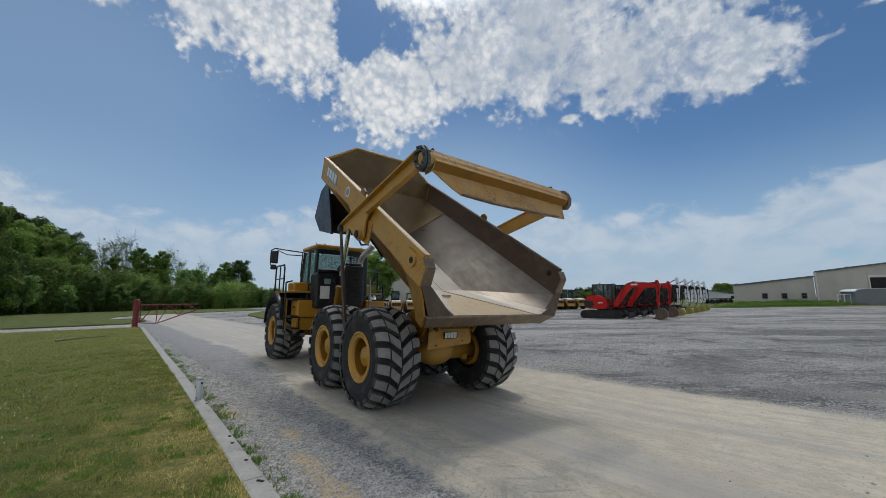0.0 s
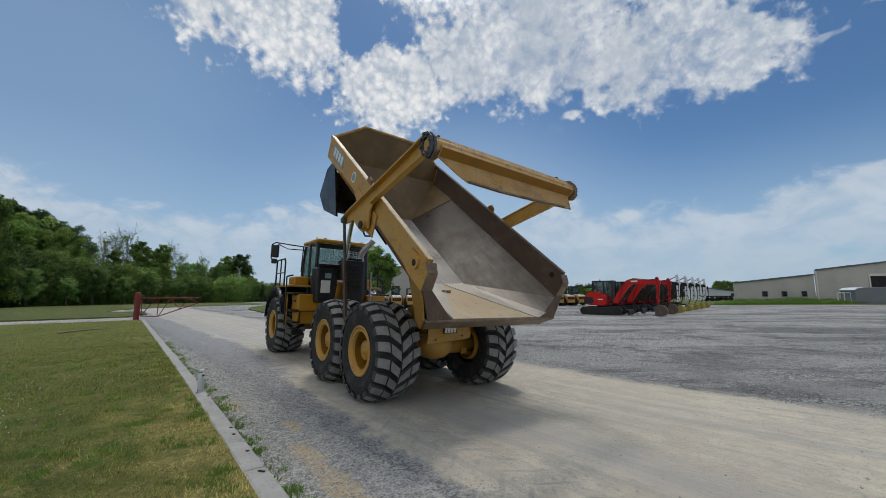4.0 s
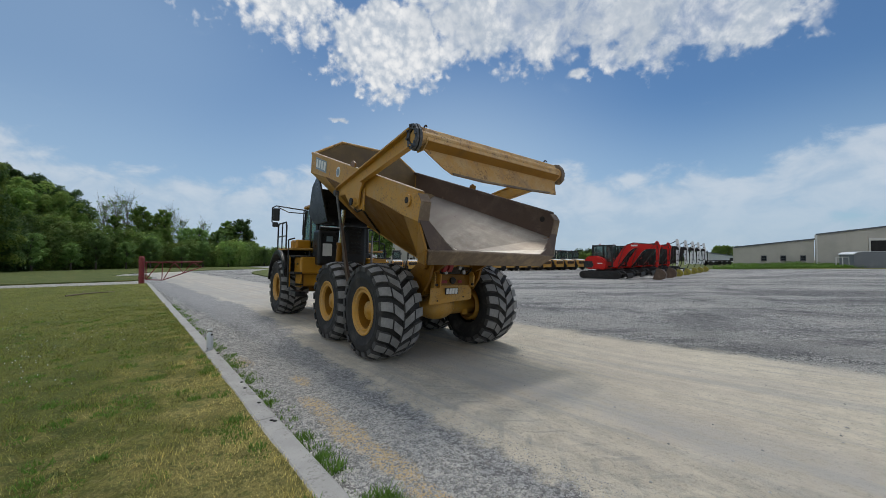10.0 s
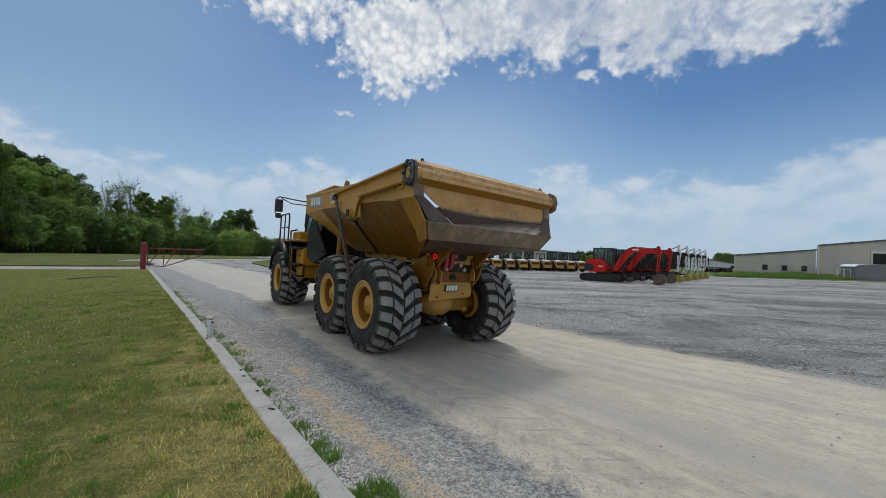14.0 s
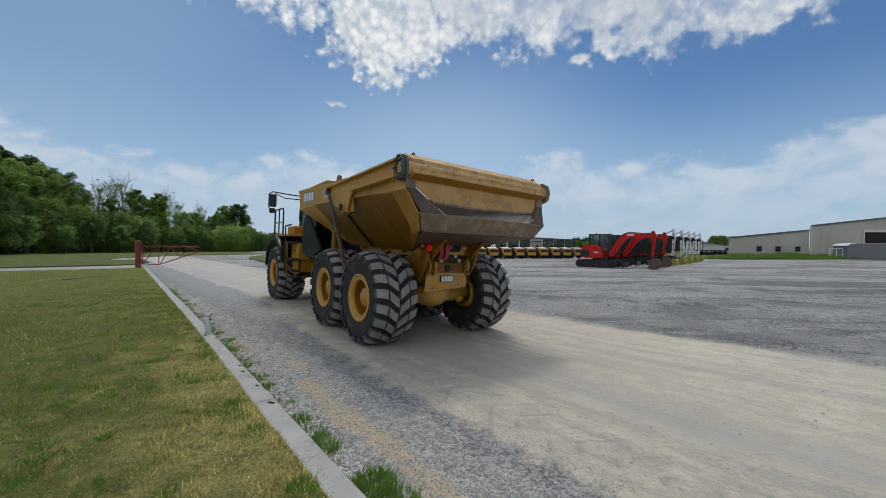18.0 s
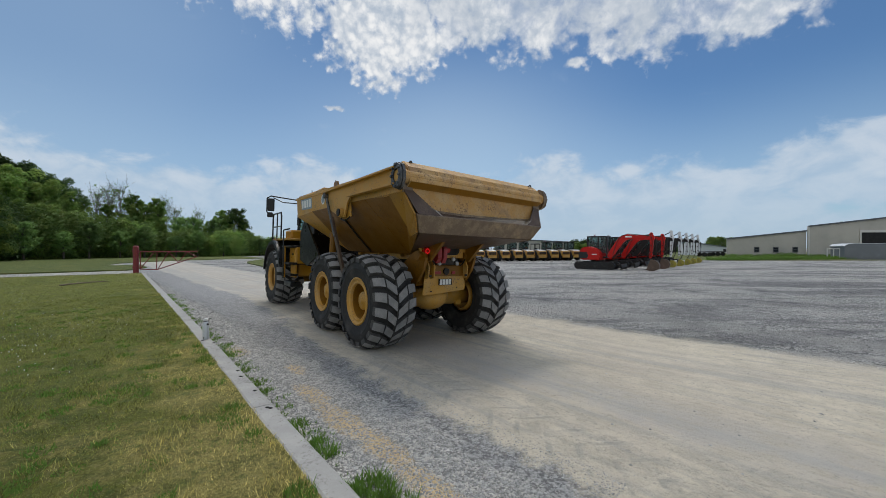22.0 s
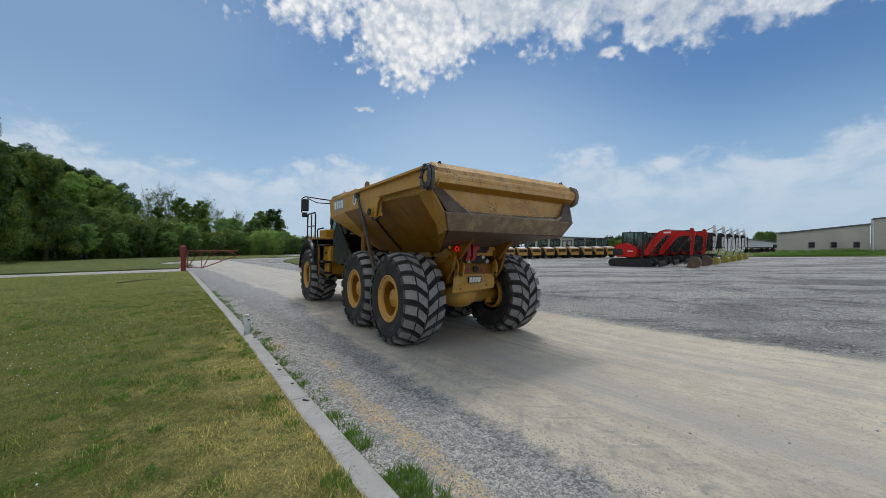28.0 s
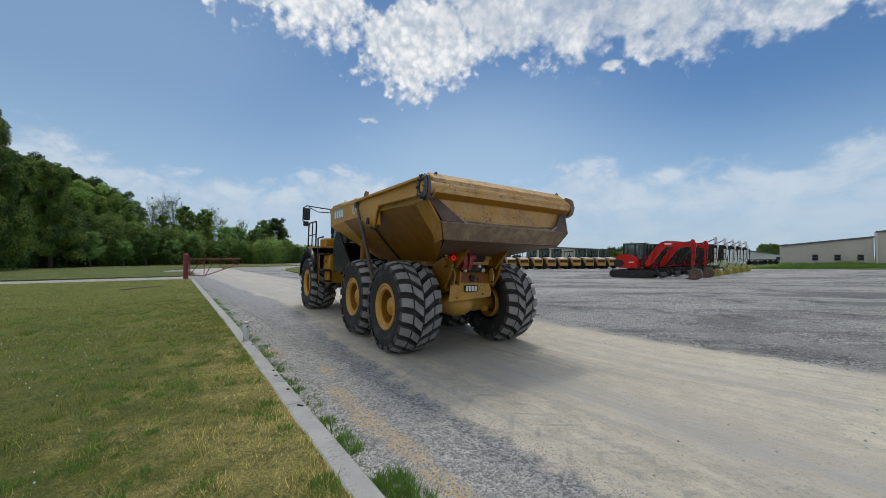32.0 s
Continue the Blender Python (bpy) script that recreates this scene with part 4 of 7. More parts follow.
def build_clover():
    """White clover heads in loose drifts over the lawn."""
    rng = np.random.default_rng(29)
    s, v = [], []
    for cs, cv, r, k in ((6.5, -4.2, 1.3, 110), (9.5, -5.5, 1.6, 110), (5.0, -2.6, 0.9, 50), (3.2, -3.8, 1.0, 60), (8.0, -1.8, 0.9, 45), (1.6, -3.0, 0.9, 40), (12.5, -4.0, 1.6, 70), (0.4, -2.2, 0.6, 22)):
        s.append(cs + rng.normal(0, r, k))
        v.append(np.minimum(-0.3, cv + rng.normal(0, 0.55 * r, k)))
    s, v = np.concatenate(s), np.concatenate(v)
    p = kerb_xy(s, v)
    n = len(s)
    c = np.stack([p[:, 0], p[:, 1], lawn_z(p, v) + rng.uniform(0.03, 0.055, n)], 1)
    ov = np.array([(1, 0, 0), (0, 1, 0), (-1, 0, 0), (0, -1, 0), (0, 0, 1), (0, 0, -1)], float)
    vs = (c[:, None] + ov[None] * rng.uniform(0.006, 0.011, (n, 1, 1))).reshape(-1, 3)
    f = np.array([(0, 1, 4), (1, 2, 4), (2, 3, 4), (3, 0, 4), (1, 0, 5), (2, 1, 5), (3, 2, 5), (0, 3, 5)])
    scatter_mesh("clover_heads", vs, (f[None] + 6 * np.arange(n)[:, None, None]).reshape(-1, 3), M["white"], "small white clover heads in the lawn", "flowers")


build_clover()


def build_stones():
    """Loose crushed stone: dense by the kerb, sparse clods on the lane, rubble in the yard."""
    rng = np.random.default_rng(17)
    sets = []

    def strip(n, u0, u1, v0, v1, r0, r1, pw=1.0):
        u = u0 + (u1 - u0) * rng.random(n) ** pw
        v = rng.uniform(v0, v1, n)
        sets.append((u, v, 0.8 * (r0 + (r1 - r0) * rng.random(n) ** 2.5)))

    strip(22000, 1.6, 9.0, 2.02, 2.85, 0.005, 0.017, 1.5)
    strip(6000, 1.6, 9.0, 2.6, 3.4, 0.004, 0.013, 1.5)
    strip(5000, 9.0, 26.0, 2.0, 2.9, 0.012, 0.030, 1.3)
    strip(900, -7, 14, 3.2, 8.8, 0.005, 0.022)
    strip(14000, -9, 10, 8.7, 18, 0.010, 0.036)
    u, v, r = (np.concatenate(k) for k in zip(*sets))
    x, y = ROAD_D[0] * u + ROAD_N[0] * v, ROAD_D[1] * u + ROAD_N[1] * v
    off = (x - KERB_0.x) * KERB_N.x + (y - KERB_0.y) * KERB_N.y
    s = (x - KERB_0.x) * KERB_D.x + (y - KERB_0.y) * KERB_D.y
    keep = off + 0.0095 * np.maximum(0, 6.5 - s) > 0.01
    x, y, r = x[keep], y[keep], r[keep]
    n = len(x)
    z = np.array([ground_z(a, b) for a, b in zip(x, y)])
    c = np.stack([x, y, z + r * 0.25], 1)
    oct_v = np.array([(1, 0, 0), (0, 1, 0), (-1, 0, 0), (0, -1, 0), (0, 0, 1), (0, 0, -1)], float)
    jit = oct_v[None] * rng.uniform(0.55, 1.25, (n, 6, 1)) + rng.normal(0, 0.18, (n, 6, 3))
    a = rng.uniform(0, 2 * np.pi, n)
    rot = np.zeros((n, 3, 3))
    rot[:, 0, 0], rot[:, 0, 1], rot[:, 1, 0], rot[:, 1, 1], rot[:, 2, 2] = np.cos(a), -np.sin(a), np.sin(a), np.cos(a), 0.7
    vs = (np.einsum("nij,nkj->nki", rot, jit) * r[:, None, None] + c[:, None]).reshape(-1, 3)
    f = np.array([(0, 1, 4), (1, 2, 4), (2, 3, 4), (3, 0, 4), (1, 0, 5), (2, 1, 5), (3, 2, 5), (0, 3, 5)])
    fs = (f[None] + 6 * np.arange(n)[:, None, None]).reshape(-1, 3)
    scatter_mesh("loose_stones", vs, fs, M["pebble"], "loose grey crushed stones on the road and yard", "stones")


build_stones()


def build_droppings():
    """Small dark droppings lying on the kerb."""
    rng = random.Random(4)
    for s, off in ((2.86, -0.05), (2.60, -0.07), (1.98, -0.06), (1.43, -0.08), (1.40, -0.06), (4.7, -0.03), (5.0, -0.15)):
        bm = bmesh.new()
        p = on_kerb(s + rng.uniform(-0.02, 0.02), off, 0.083)
        bmesh.ops.create_icosphere(bm, subdivisions=1, radius=0.017, matrix=Matrix.Translation(p) @ Matrix.Diagonal((1.5, 0.9, 0.5, 1)))
        tagged(part("husk", bm, M["dark_steel"]), "small dark dropping on the kerb", "husk", group="husks on the kerb")


build_droppings()

# ---- the articulated dump truck ----
truck = thing("dump_truck", "yellow six-wheeled articulated dump truck standing on the stone road", "dump truck", TRUCK)
HINGE = Vector((-0.536, 0, 1.556))
GATE_PIVOT = Vector((0.542, 0, 2.276))
GATE_SHUT = 172.0
HALF, WHEEL_R, WHEEL_W, TRACK, FRONT_X = 1.45, 0.79, 0.37, 1.116, 5.83


def tyre_bm():
    bm = bmesh.new()
    w = WHEEL_W
    half = [(0.365, 0.80), (0.39, 0.88), (0.425, 0.93), (0.435, 0.925), (0.47, 0.955), (0.535, 0.978), (0.545, 0.995), (0.56, 0.995), (0.57, 0.982), (0.58, 0.985), (0.665, 0.95), (0.70, 0.86), (0.728, 0.5), (0.735, 0.0)]
    prof = [(r, -y * w) for r, y in half] + [(r, y * w) for r, y in half[-2::-1]]
    lathe(bm, prof, 56)
    return bm


def lugs_bm():
    """Tread bars: on each half a shoulder block and a slanted block that runs to the middle."""
    bm = bmesh.new()
    n = 20

    def block(quad, r0, r1):
        lo, hi = [], []
        cx = sum(q[0] for q in quad) / len(quad)
        cy = sum(q[1] for q in quad) / len(quad)
        for a, y in quad:
            rr = r1 - 0.062 * smooth(0.22, 0.375, abs(y))
            rl = r0 - 0.05 * smooth(0.25, 0.375, abs(y))
            lo.append(bm.verts.new((rl * math.cos(a), y, rl * math.sin(a))))
            a2, y2 = cx + (a - cx) * 0.94, cy + (y - cy) * 0.96
            hi.append(bm.verts.new((rr * math.cos(a2), y2, rr * math.sin(a2))))
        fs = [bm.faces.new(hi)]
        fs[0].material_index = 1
        for i in range(len(quad)):
            j = (i + 1) % len(quad)
            fs.append(bm.faces.new((lo[i], lo[j], hi[j], hi[i])))
        bmesh.ops.recalc_face_normals(bm, faces=fs)

    p = 2 * math.pi / n
    t = p * 0.62
    for i in range(n):
        for side in (1, -1):
            a = i * p + (0 if side > 0 else p / 2)
            block([(a, side * 0.374), (a + t, side * 0.374), (a + t + 0.02, side * 0.28), (a + t + 0.05, side * 0.195), (a + 0.05, side * 0.195), (a + 0.02, side * 0.28)], 0.705, WHEEL_R)
            block([(a + 0.06, side * 0.180), (a + t + 0.06, side * 0.180), (a + t + 0.235, side * 0.008), (a + 0.235, side * 0.008)], 0.728, WHEEL_R + 0.004)
    return bm


def rim_bm(o):
    """The rim's outer ring, its open side towards +y when o is 1."""
    bm = bmesh.new()
    lathe(bm, [(0.33, -0.28 * o), (0.335, 0.16 * o), (0.35, 0.26 * o), (0.375, 0.30 * o), (0.398, 0.32 * o), (0.400, 0.340 * o), (0.385, 0.350 * o), (0.370, 0.345 * o),
               (0.362, 0.325 * o), (0.325, 0.315 * o), (0.315, 0.325 * o), (0.303, 0.320 * o), (0.296, 0.27 * o)], 48)
    return bm


def well_bm(o):
    """The deep well and disc inside the rim."""
    bm = bmesh.new()
    lathe(bm, [(0.296, 0.272 * o), (0.290, 0.25 * o), (0.282, 0.06 * o), (0.27, 0.04 * o), (0.2, 0.02 * o), (0.2, 0.0), (0.0, 0.0)], 48)
    return bm


def hub_bm(o):
    bm = bmesh.new()
    lathe(bm, [(0.21, 0.0), (0.205, 0.10 * o), (0.165, 0.13 * o), (0.155, 0.22 * o), (0.14, 0.24 * o), (0.06, 0.245 * o), (0.055, 0.26 * o), (0.0, 0.262 * o)], 28)
    return bm


def build_wheels():
    first = {}
    for x in (0.0, 1.67, FRONT_X):
        for side in (1, -1):
            m = pose(x, side * TRACK, WHEEL_R - 0.022, 0, 23 * x, 0)
            if side in first:
                ob = copy_thing(first[side], m)
                ob.parent = truck
                continue
            w = part("wheel", rim_bm(side), M["yellow_dusty"], truck, "yellow dished steel rim", smooth=True)
            part("tyre", tyre_bm(), M["rubber"], w, "dusty black rubber tyre", smooth=True)
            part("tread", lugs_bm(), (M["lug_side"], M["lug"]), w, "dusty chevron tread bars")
            # well in the darker yellow, the shade of its depth put into the colour
            part("rim_well", well_bm(side), M["yellow"], w, smooth=True)
            part("hub", hub_bm(side), M["yellow_dusty"], w, smooth=True)
            for i in range(14):
                a = 2 * math.pi * i / 14
                tube_part("wheel_bolt", (0.245 * math.cos(a), 0.05 * side, 0.245 * math.sin(a)), (0.245 * math.cos(a), 0.10 * side, 0.245 * math.sin(a)), 0.016, M["yellow_dusty"], w, 6)
            w.matrix_basis = m
            first[side] = w


build_wheels()


def build_chassis():
    for s in (1, -1):
        bm = bmesh.new()
        add_prism(bm, [(-0.42, 1.05), (-0.42, 1.42), (0.2, 1.40), (2.6, 1.22), (3.1, 1.02), (3.1, 0.78), (0.3, 0.90)], s * 0.40, s * 0.50)
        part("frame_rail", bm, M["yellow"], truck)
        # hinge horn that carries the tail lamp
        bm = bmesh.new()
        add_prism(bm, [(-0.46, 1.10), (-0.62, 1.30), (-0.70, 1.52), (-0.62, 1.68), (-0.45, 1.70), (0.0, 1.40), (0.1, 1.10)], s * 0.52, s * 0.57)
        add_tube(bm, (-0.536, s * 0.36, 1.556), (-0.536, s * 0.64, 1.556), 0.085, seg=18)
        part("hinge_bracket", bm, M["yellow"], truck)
        bm = bmesh.new()
        add_tube(bm, (-0.665, s * 0.51, 1.635), (-0.575, s * 0.51, 1.635), 0.062, seg=20)
        lamp = part("tail_lamp", bm, M["red_lens"], truck, "red tail lamp")
        bm = bmesh.new()
        for k in range(16):
            a0, a1 = math.pi * k / 8, math.pi * (k + 1) / 8
            add_tube(bm, (-0.669, s * 0.51 + 0.036 * math.cos(a0), 1.635 + 0.036 * math.sin(a0)), (-0.669, s * 0.51 + 0.036 * math.cos(a1), 1.635 + 0.036 * math.sin(a1)), 0.009, seg=6)
        part("lamp_ring", bm, M["red_light"] if s > 0 else M["red_lens"], lamp, "lit red ring" if s > 0 else "red ring")
        # walking beam between the rear axles
        bm = bmesh.new()
        add_prism(bm, [(-0.15, 0.60), (-0.15, 0.86), (0.55, 1.0), (1.1, 1.0), (1.8, 0.86), (1.8, 0.60), (1.2, 0.72), (0.5, 0.72)], s * 0.58, s * 0.70)
        part("walking_beam", bm, M["yellow_dusty"], truck)
        # bent fins beside the rear plates
        for y in ((0.43, 0.31) if s > 0 else (-0.44,)):
            bm = bmesh.new()
            add_prism(bm, [(-0.50, 1.56), (-0.60, 1.54), (-0.57, 1.45), (-0.62, 1.36), (-0.60, 1.17), (-0.50, 1.15)], y - 0.012, y + 0.012)
            part("guard_fin", bm, M["yellow_dusty"], truck)
        tube_part("fin_bolt", (-0.63, s * 0.40, 1.21), (-0.60, s * 0.40, 1.21), 0.022, M["dark_steel"], truck, 8)
        bm = bmesh.new()
        add_pipe(bm, [(-0.56, s * 0.36, 1.60), (-0.60, s * 0.38, 1.50), (-0.62, s * 0.33, 1.44), (-0.56, s * 0.30, 1.38)], 0.012, 6)
        part("hose", bm, M["black"], truck)
    bm = bmesh.new()
    add_prism(bm, [(-0.36, 1.02), (-0.44, 1.44), (-0.28, 1.46), (-0.2, 1.05)], -0.52, 0.52)
    part("rear_cross_member", bm, M["yellow"], truck)
    bm = bmesh.new()
    add_plate(bm, [(-0.57, 0.66, 1.74), (-0.57, 0.56, 1.56), (-0.56, 0.42, 1.52), (-0.56, -0.42, 1.52), (-0.57, -0.56, 1.56), (-0.57, -0.66, 1.74)], 0.025)
    part("lamp_plate", bm, M["yellow_dusty"], truck, "yellow plate that carries the tail lamps")
    bm = bmesh.new()
    add_plate(bm, [(-0.50, 0.43, 1.19), (-0.52, 0.455, 1.0), (-0.50, 0.465, 0.88), (-0.49, 0.43, 0.865), (-0.49, -0.42, 0.925), (-0.50, -0.46, 0.94), (-0.52, -0.455, 1.03), (-0.50, -0.43, 1.19)], 0.025)
    guard = part("rear_guard", bm, M["yellow_dusty"], truck, "yellow rear guard plate")
    bm = bmesh.new()
    add_plate(bm, [(-0.46, 0.42, 1.39), (-0.48, 0.43, 1.19), (-0.48, -0.43, 1.19), (-0.46, -0.45, 1.37)], 0.03)
    upper = part("upper_guard", bm, M["yellow"], truck)
    for y, z in ((0.30, 0.93), (-0.28, 0.98)):
        tube_part("guard_bolt", (-0.515, y, z), (-0.50, y, z), 0.014, M["dark_steel"], guard, 8)
    box_part("marking_plate", (-0.535, 0.012, 1.092), (0.006, 0.30, 0.115), M["dark_steel"], guard, 0.0)
    for k in range(4):
        y = 0.108 - k * 0.066
        bm = bmesh.new()
        add_plate(bm, [(-0.542, y + 0.024, 1.14), (-0.542, y - 0.028, 1.14), (-0.542, y - 0.020, 1.045), (-0.542, y + 0.032, 1.045)], 0.006)
        part("marking", bm, M["white"], guard, "small white mark")
    box_part("coupling_block", (-0.52, 0.02, 1.455), (0.16, 0.50, 0.12), M["dark_steel"], truck, 0.02)
    for y in (0.22, -0.18):
        tube_part("air_coupling", (-0.64, y, 1.425), (-0.59, y, 1.425), 0.035, M["grey_metal"], truck, 10)
    tube_part("plug_socket", (-0.64, -0.09, 1.50), (-0.58, -0.09, 1.50), 0.034, M["grey_metal"], truck, 12)
    for y in (0.285, 0.165):
        bm = bmesh.new()
        add_prism(bm, [(-0.56, 1.44), (-0.66, 1.43), (-0.72, 1.52), (-0.72, 1.68), (-0.67, 1.75), (-0.56, 1.74)], y - 0.038, y + 0.038)
        part("tow_lug", bm, M["tow_red"], truck, "dark red tow lug")
    box_part("tow_shackle", (-0.67, 0.225, 1.765), (0.05, 0.17, 0.025), M["grey_metal"], truck, 0.008)
    bm = bmesh.new()
    add_tube(bm, (-0.595, 0.04, 1.66), (-0.585, 0.04, 1.66), 0.085, seg=20)
    add_box(bm, (-0.59, -0.065, 1.66), (0.01, 0.21, 0.17))
    add_tube(bm, (-0.595, -0.17, 1.66), (-0.585, -0.17, 1.66), 0.085, seg=20)
    part("slot", bm, M["dark_steel"], truck, "dark oval slot")
    tube_part("slot_lamp", (-0.615, 0.03, 1.665), (-0.59, 0.03, 1.665), 0.055, M["red_lens"], truck, 16)
    tube_part("round_boss", (-0.52, -0.03, 1.275), (-0.475, -0.03, 1.275), 0.06, M["dark_steel"], upper, 16)
    for y in (0.16, -0.20):
        box_part("reflector", (-0.50, y, 1.255), (0.02, 0.13 if y > 0 else 0.08, 0.05), M["tow_red"], upper, 0.005)
    for x in (0.0, 1.67, FRONT_X):
        bm = bmesh.new()
        add_tube(bm, (x, -0.95, 0.768), (x, 0.95, 0.768), 0.17, seg=18)
        bmesh.ops.create_uvsphere(bm, u_segments=20, v_segments=14, radius=0.30, matrix=Matrix.Translation((x - 0.10, 0.05, 0.80)) @ Matrix.Diagonal((1.1, 1.25, 0.85, 1)))
        part("axle", bm, M["yellow_dusty"], truck, smooth=True)
        for s in (1, -1):
            bm = bmesh.new()
            lathe(bm, [(0.27, s * 0.80), (0.31, s * 0.84), (0.31, s * 1.0), (0.0, s * 1.0)], 22)
            bmesh.ops.translate(bm, verts=bm.verts[:], vec=(x, 0, 0.768))
            part("brake_drum", bm, M["yellow_dusty"], truck, smooth=True)
    bm = bmesh.new()
    add_prism(bm, [(2.6, 0.70), (2.6, 1.25), (3.6, 1.35), (4.4, 1.2), (6.9, 1.2), (7.0, 0.75), (4.4, 0.65)], -0.42, 0.42)
    part("front_frame", bm, M["yellow_dusty"], truck)
    box_part("suspension_block", (0.85, 0, 0.95), (0.9, 1.0, 0.62), M["dark_steel"], truck, 0.05)
    box_part("drive_housing", (2.2, 0, 0.95), (1.0, 0.86, 0.5), M["dark_steel"], truck, 0.05)
    for s in (1, -1):
        box_part("side_tank", (0.95, s * 0.62, 1.12), (1.5, 0.22, 0.46), M["dark_steel"], truck, 0.05)
    tube_part("articulation_joint", (3.0, 0, 0.55), (3.0, 0, 1.45), 0.22, M["dark_steel"], truck, 18)
    for s in (1, -1):
        tube_part("steering_cylinder", (2.5, s * 0.60, 0.95), (4.1, s * 0.60, 0.98), 0.06, M["yellow_dusty"], truck, 10)


build_chassis()
dump_body = part("dump_body", bmesh.new(), M["yellow"], truck, "raised yellow steel tipping body, scraped bare inside")


def body_part(name, build, material, label=""):
    """A piece of the tipping body, laid out in the truck's space with the body down."""
    bm = bmesh.new()
    build(bm)
    bmesh.ops.translate(bm, verts=bm.verts[:], vec=-HINGE)
    return part(name, bm, material, dump_body, label)


def build_body():
    # stations: x, half width of the floor, floor height, height of the side's fold
    st = [(2.40, 0.56, 1.60, 2.44), (1.1, 0.56, 1.59, 2.45), (-0.2, 0.56, 1.58, 2.45)]
    for s in (1, -1):
        W = HALF if s > 0 else 1.41
        wi, fz = W - 0.025, 2.455 if s > 0 else 2.40

        def upper(bm):
            add_prism(bm, [(3.56, 2.80), (3.46, 2.38), (2.40, 2.44), (1.1, 2.45), (-0.2, 2.45), (-0.85, 2.42), (-1.40, 2.43), (-1.36, 2.70), (-1.27, 2.79)], s * W, s * (W - 0.03))
        body_part("side_band", upper, M["yellow_dusty"])

        def inner(bm):
            add_prism(bm, [(3.46, 2.79), (3.36, 2.38), (2.40, fz - 0.01), (1.1, fz - 0.01), (-0.2, fz - 0.01), (-0.85, fz - 0.02), (-1.38, fz - 0.02), (-1.34, 2.69), (-1.26, 2.78)], s * (W - 0.032), s * (W - 0.045))
        body_part("side_liner", inner, M["rusty"], "rust-brown scraped inner side plate")

        def cap(bm):
            add_prism(bm, [(3.57, 2.825), (3.55, 2.77), (-1.25, 2.76), (-1.24, 2.815)], s * (W + 0.012), s * (W - 0.085))
        body_part("top_rail", cap, M["yellow_dusty"] if s > 0 else M["rusty"], "scuffed top rail")

        def captop(bm):
            add_prism(bm, [(3.55, 2.834), (3.55, 2.829), (-1.25, 2.819), (-1.25, 2.824)], s * (W + 0.004), s * (W - 0.078))
        body_part("rail_wear_strip", captop, M["tail_plate"] if s > 0 else M["rusty"], "worn dusty top of the rail")
        for (x0, w0, z0, f0), (x1, w1, z1, f1) in zip(st, st[1:]):
            drop = 0.0 if s > 0 else 0.06

            def slope(bm):
                add_plate(bm, [(x0, s * W, f0 - drop), (x1, s * W, f1 - drop), (x1, s * w1, z1), (x0, s * w0, z0)], 0.012)
                bmesh.ops.translate(bm, verts=bm.verts[:], vec=(0, s * 0.004, -0.004))
            # shade on the down-facing side comes from the darker yellow
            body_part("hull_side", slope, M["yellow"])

        # inner skin: wide slopes down to a narrow floor, opening out to the tail
        inner_st = [(2.40, fz, 0.50, 1.665), (1.1, fz, 0.50, 1.655), (-0.06, fz, 0.49, 1.645)]
        for (x0, f0, w0, z0), (x1, f1, w1, z1) in zip(inner_st, inner_st[1:]):
            def sl_in(bm):
                add_plate(bm, [(x0, s * wi, f0), (x1, s * wi, f1), (x1, s * w1, z1), (x0, s * w0, z0)], 0.012)
            body_part("side_wear_plate", sl_in, M["slope_bare"], "brown worn inner wear plate")

        def sl_tail(bm):
            add_plate(bm, [(-0.06, s * wi, fz), (-1.40, s * wi, fz - 0.01), (-0.06, s * 0.49, 1.645)], 0.012)
            add_plate(bm, [(-1.40, s * wi, fz - 0.01), (-1.57, s * 1.03, 2.20), (-0.06, s * 0.49, 1.645)], 0.012)
        body_part("side_wear_plate", sl_tail, M["slope_bare"], "brown worn inner wear plate")

        def strip(bm):
            add_plate(bm, [(-0.06, s * 0.49, 1.652), (-1.57, s * 1.03, 2.205), (-1.58, s * 0.89, 2.112)], 0.016)
            add_plate(bm, [(-0.06, s * 0.49, 1.652), (-1.58, s * 0.89, 2.112), (-0.16, s * 0.02, 1.662)], 0.016)
        body_part("tail_strip", strip, M["bare"], "bright scraped strip between side and tail floor")

        low_w = 1.26 if s > 0 else 1.10       # the far lower corner is bent in

        lip_w = 1.37 if s > 0 else 1.26

        def tail_side(bm):
            for tri in ([(-0.2, s * W, 2.45 - drop), (-1.40, s * W, 2.43 - drop), (-0.2, s * 0.56, 1.58)],
                        [(-1.40, s * W, 2.43), (-0.75, s * 0.84, 1.74), (-0.2, s * 0.56, 1.58)],
                        [(-1.40, s * W, 2.43), (-1.475, s * low_w, 1.885), (-0.75, s * 0.84, 1.74)],
                        [(-1.40, s * W, 2.43), (-1.57, s * lip_w, 2.10), (-1.475, s * low_w, 1.885)]):
                add_plate(bm, tri, 0.012)
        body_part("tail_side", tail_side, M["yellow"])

        def post(bm):
            add_prism(bm, [(-0.86, 2.74), (-0.93, 2.43), (-1.41, 2.44), (-1.385, 2.70), (-1.30, 2.77)], s * (W + 0.002), s * (W + 0.034))
        body_part("rear_post", post, M["yellow_dusty"] if s > 0 else M["lip"])

        def post_flange(bm):
            add_plate(bm, [(-1.275, s * (W + 0.034), 2.785), (-1.275, s * (W - 0.12), 2.785), (-1.385, s * (W - 0.12), 2.70), (-1.385, s * (W + 0.034), 2.70)], 0.016)
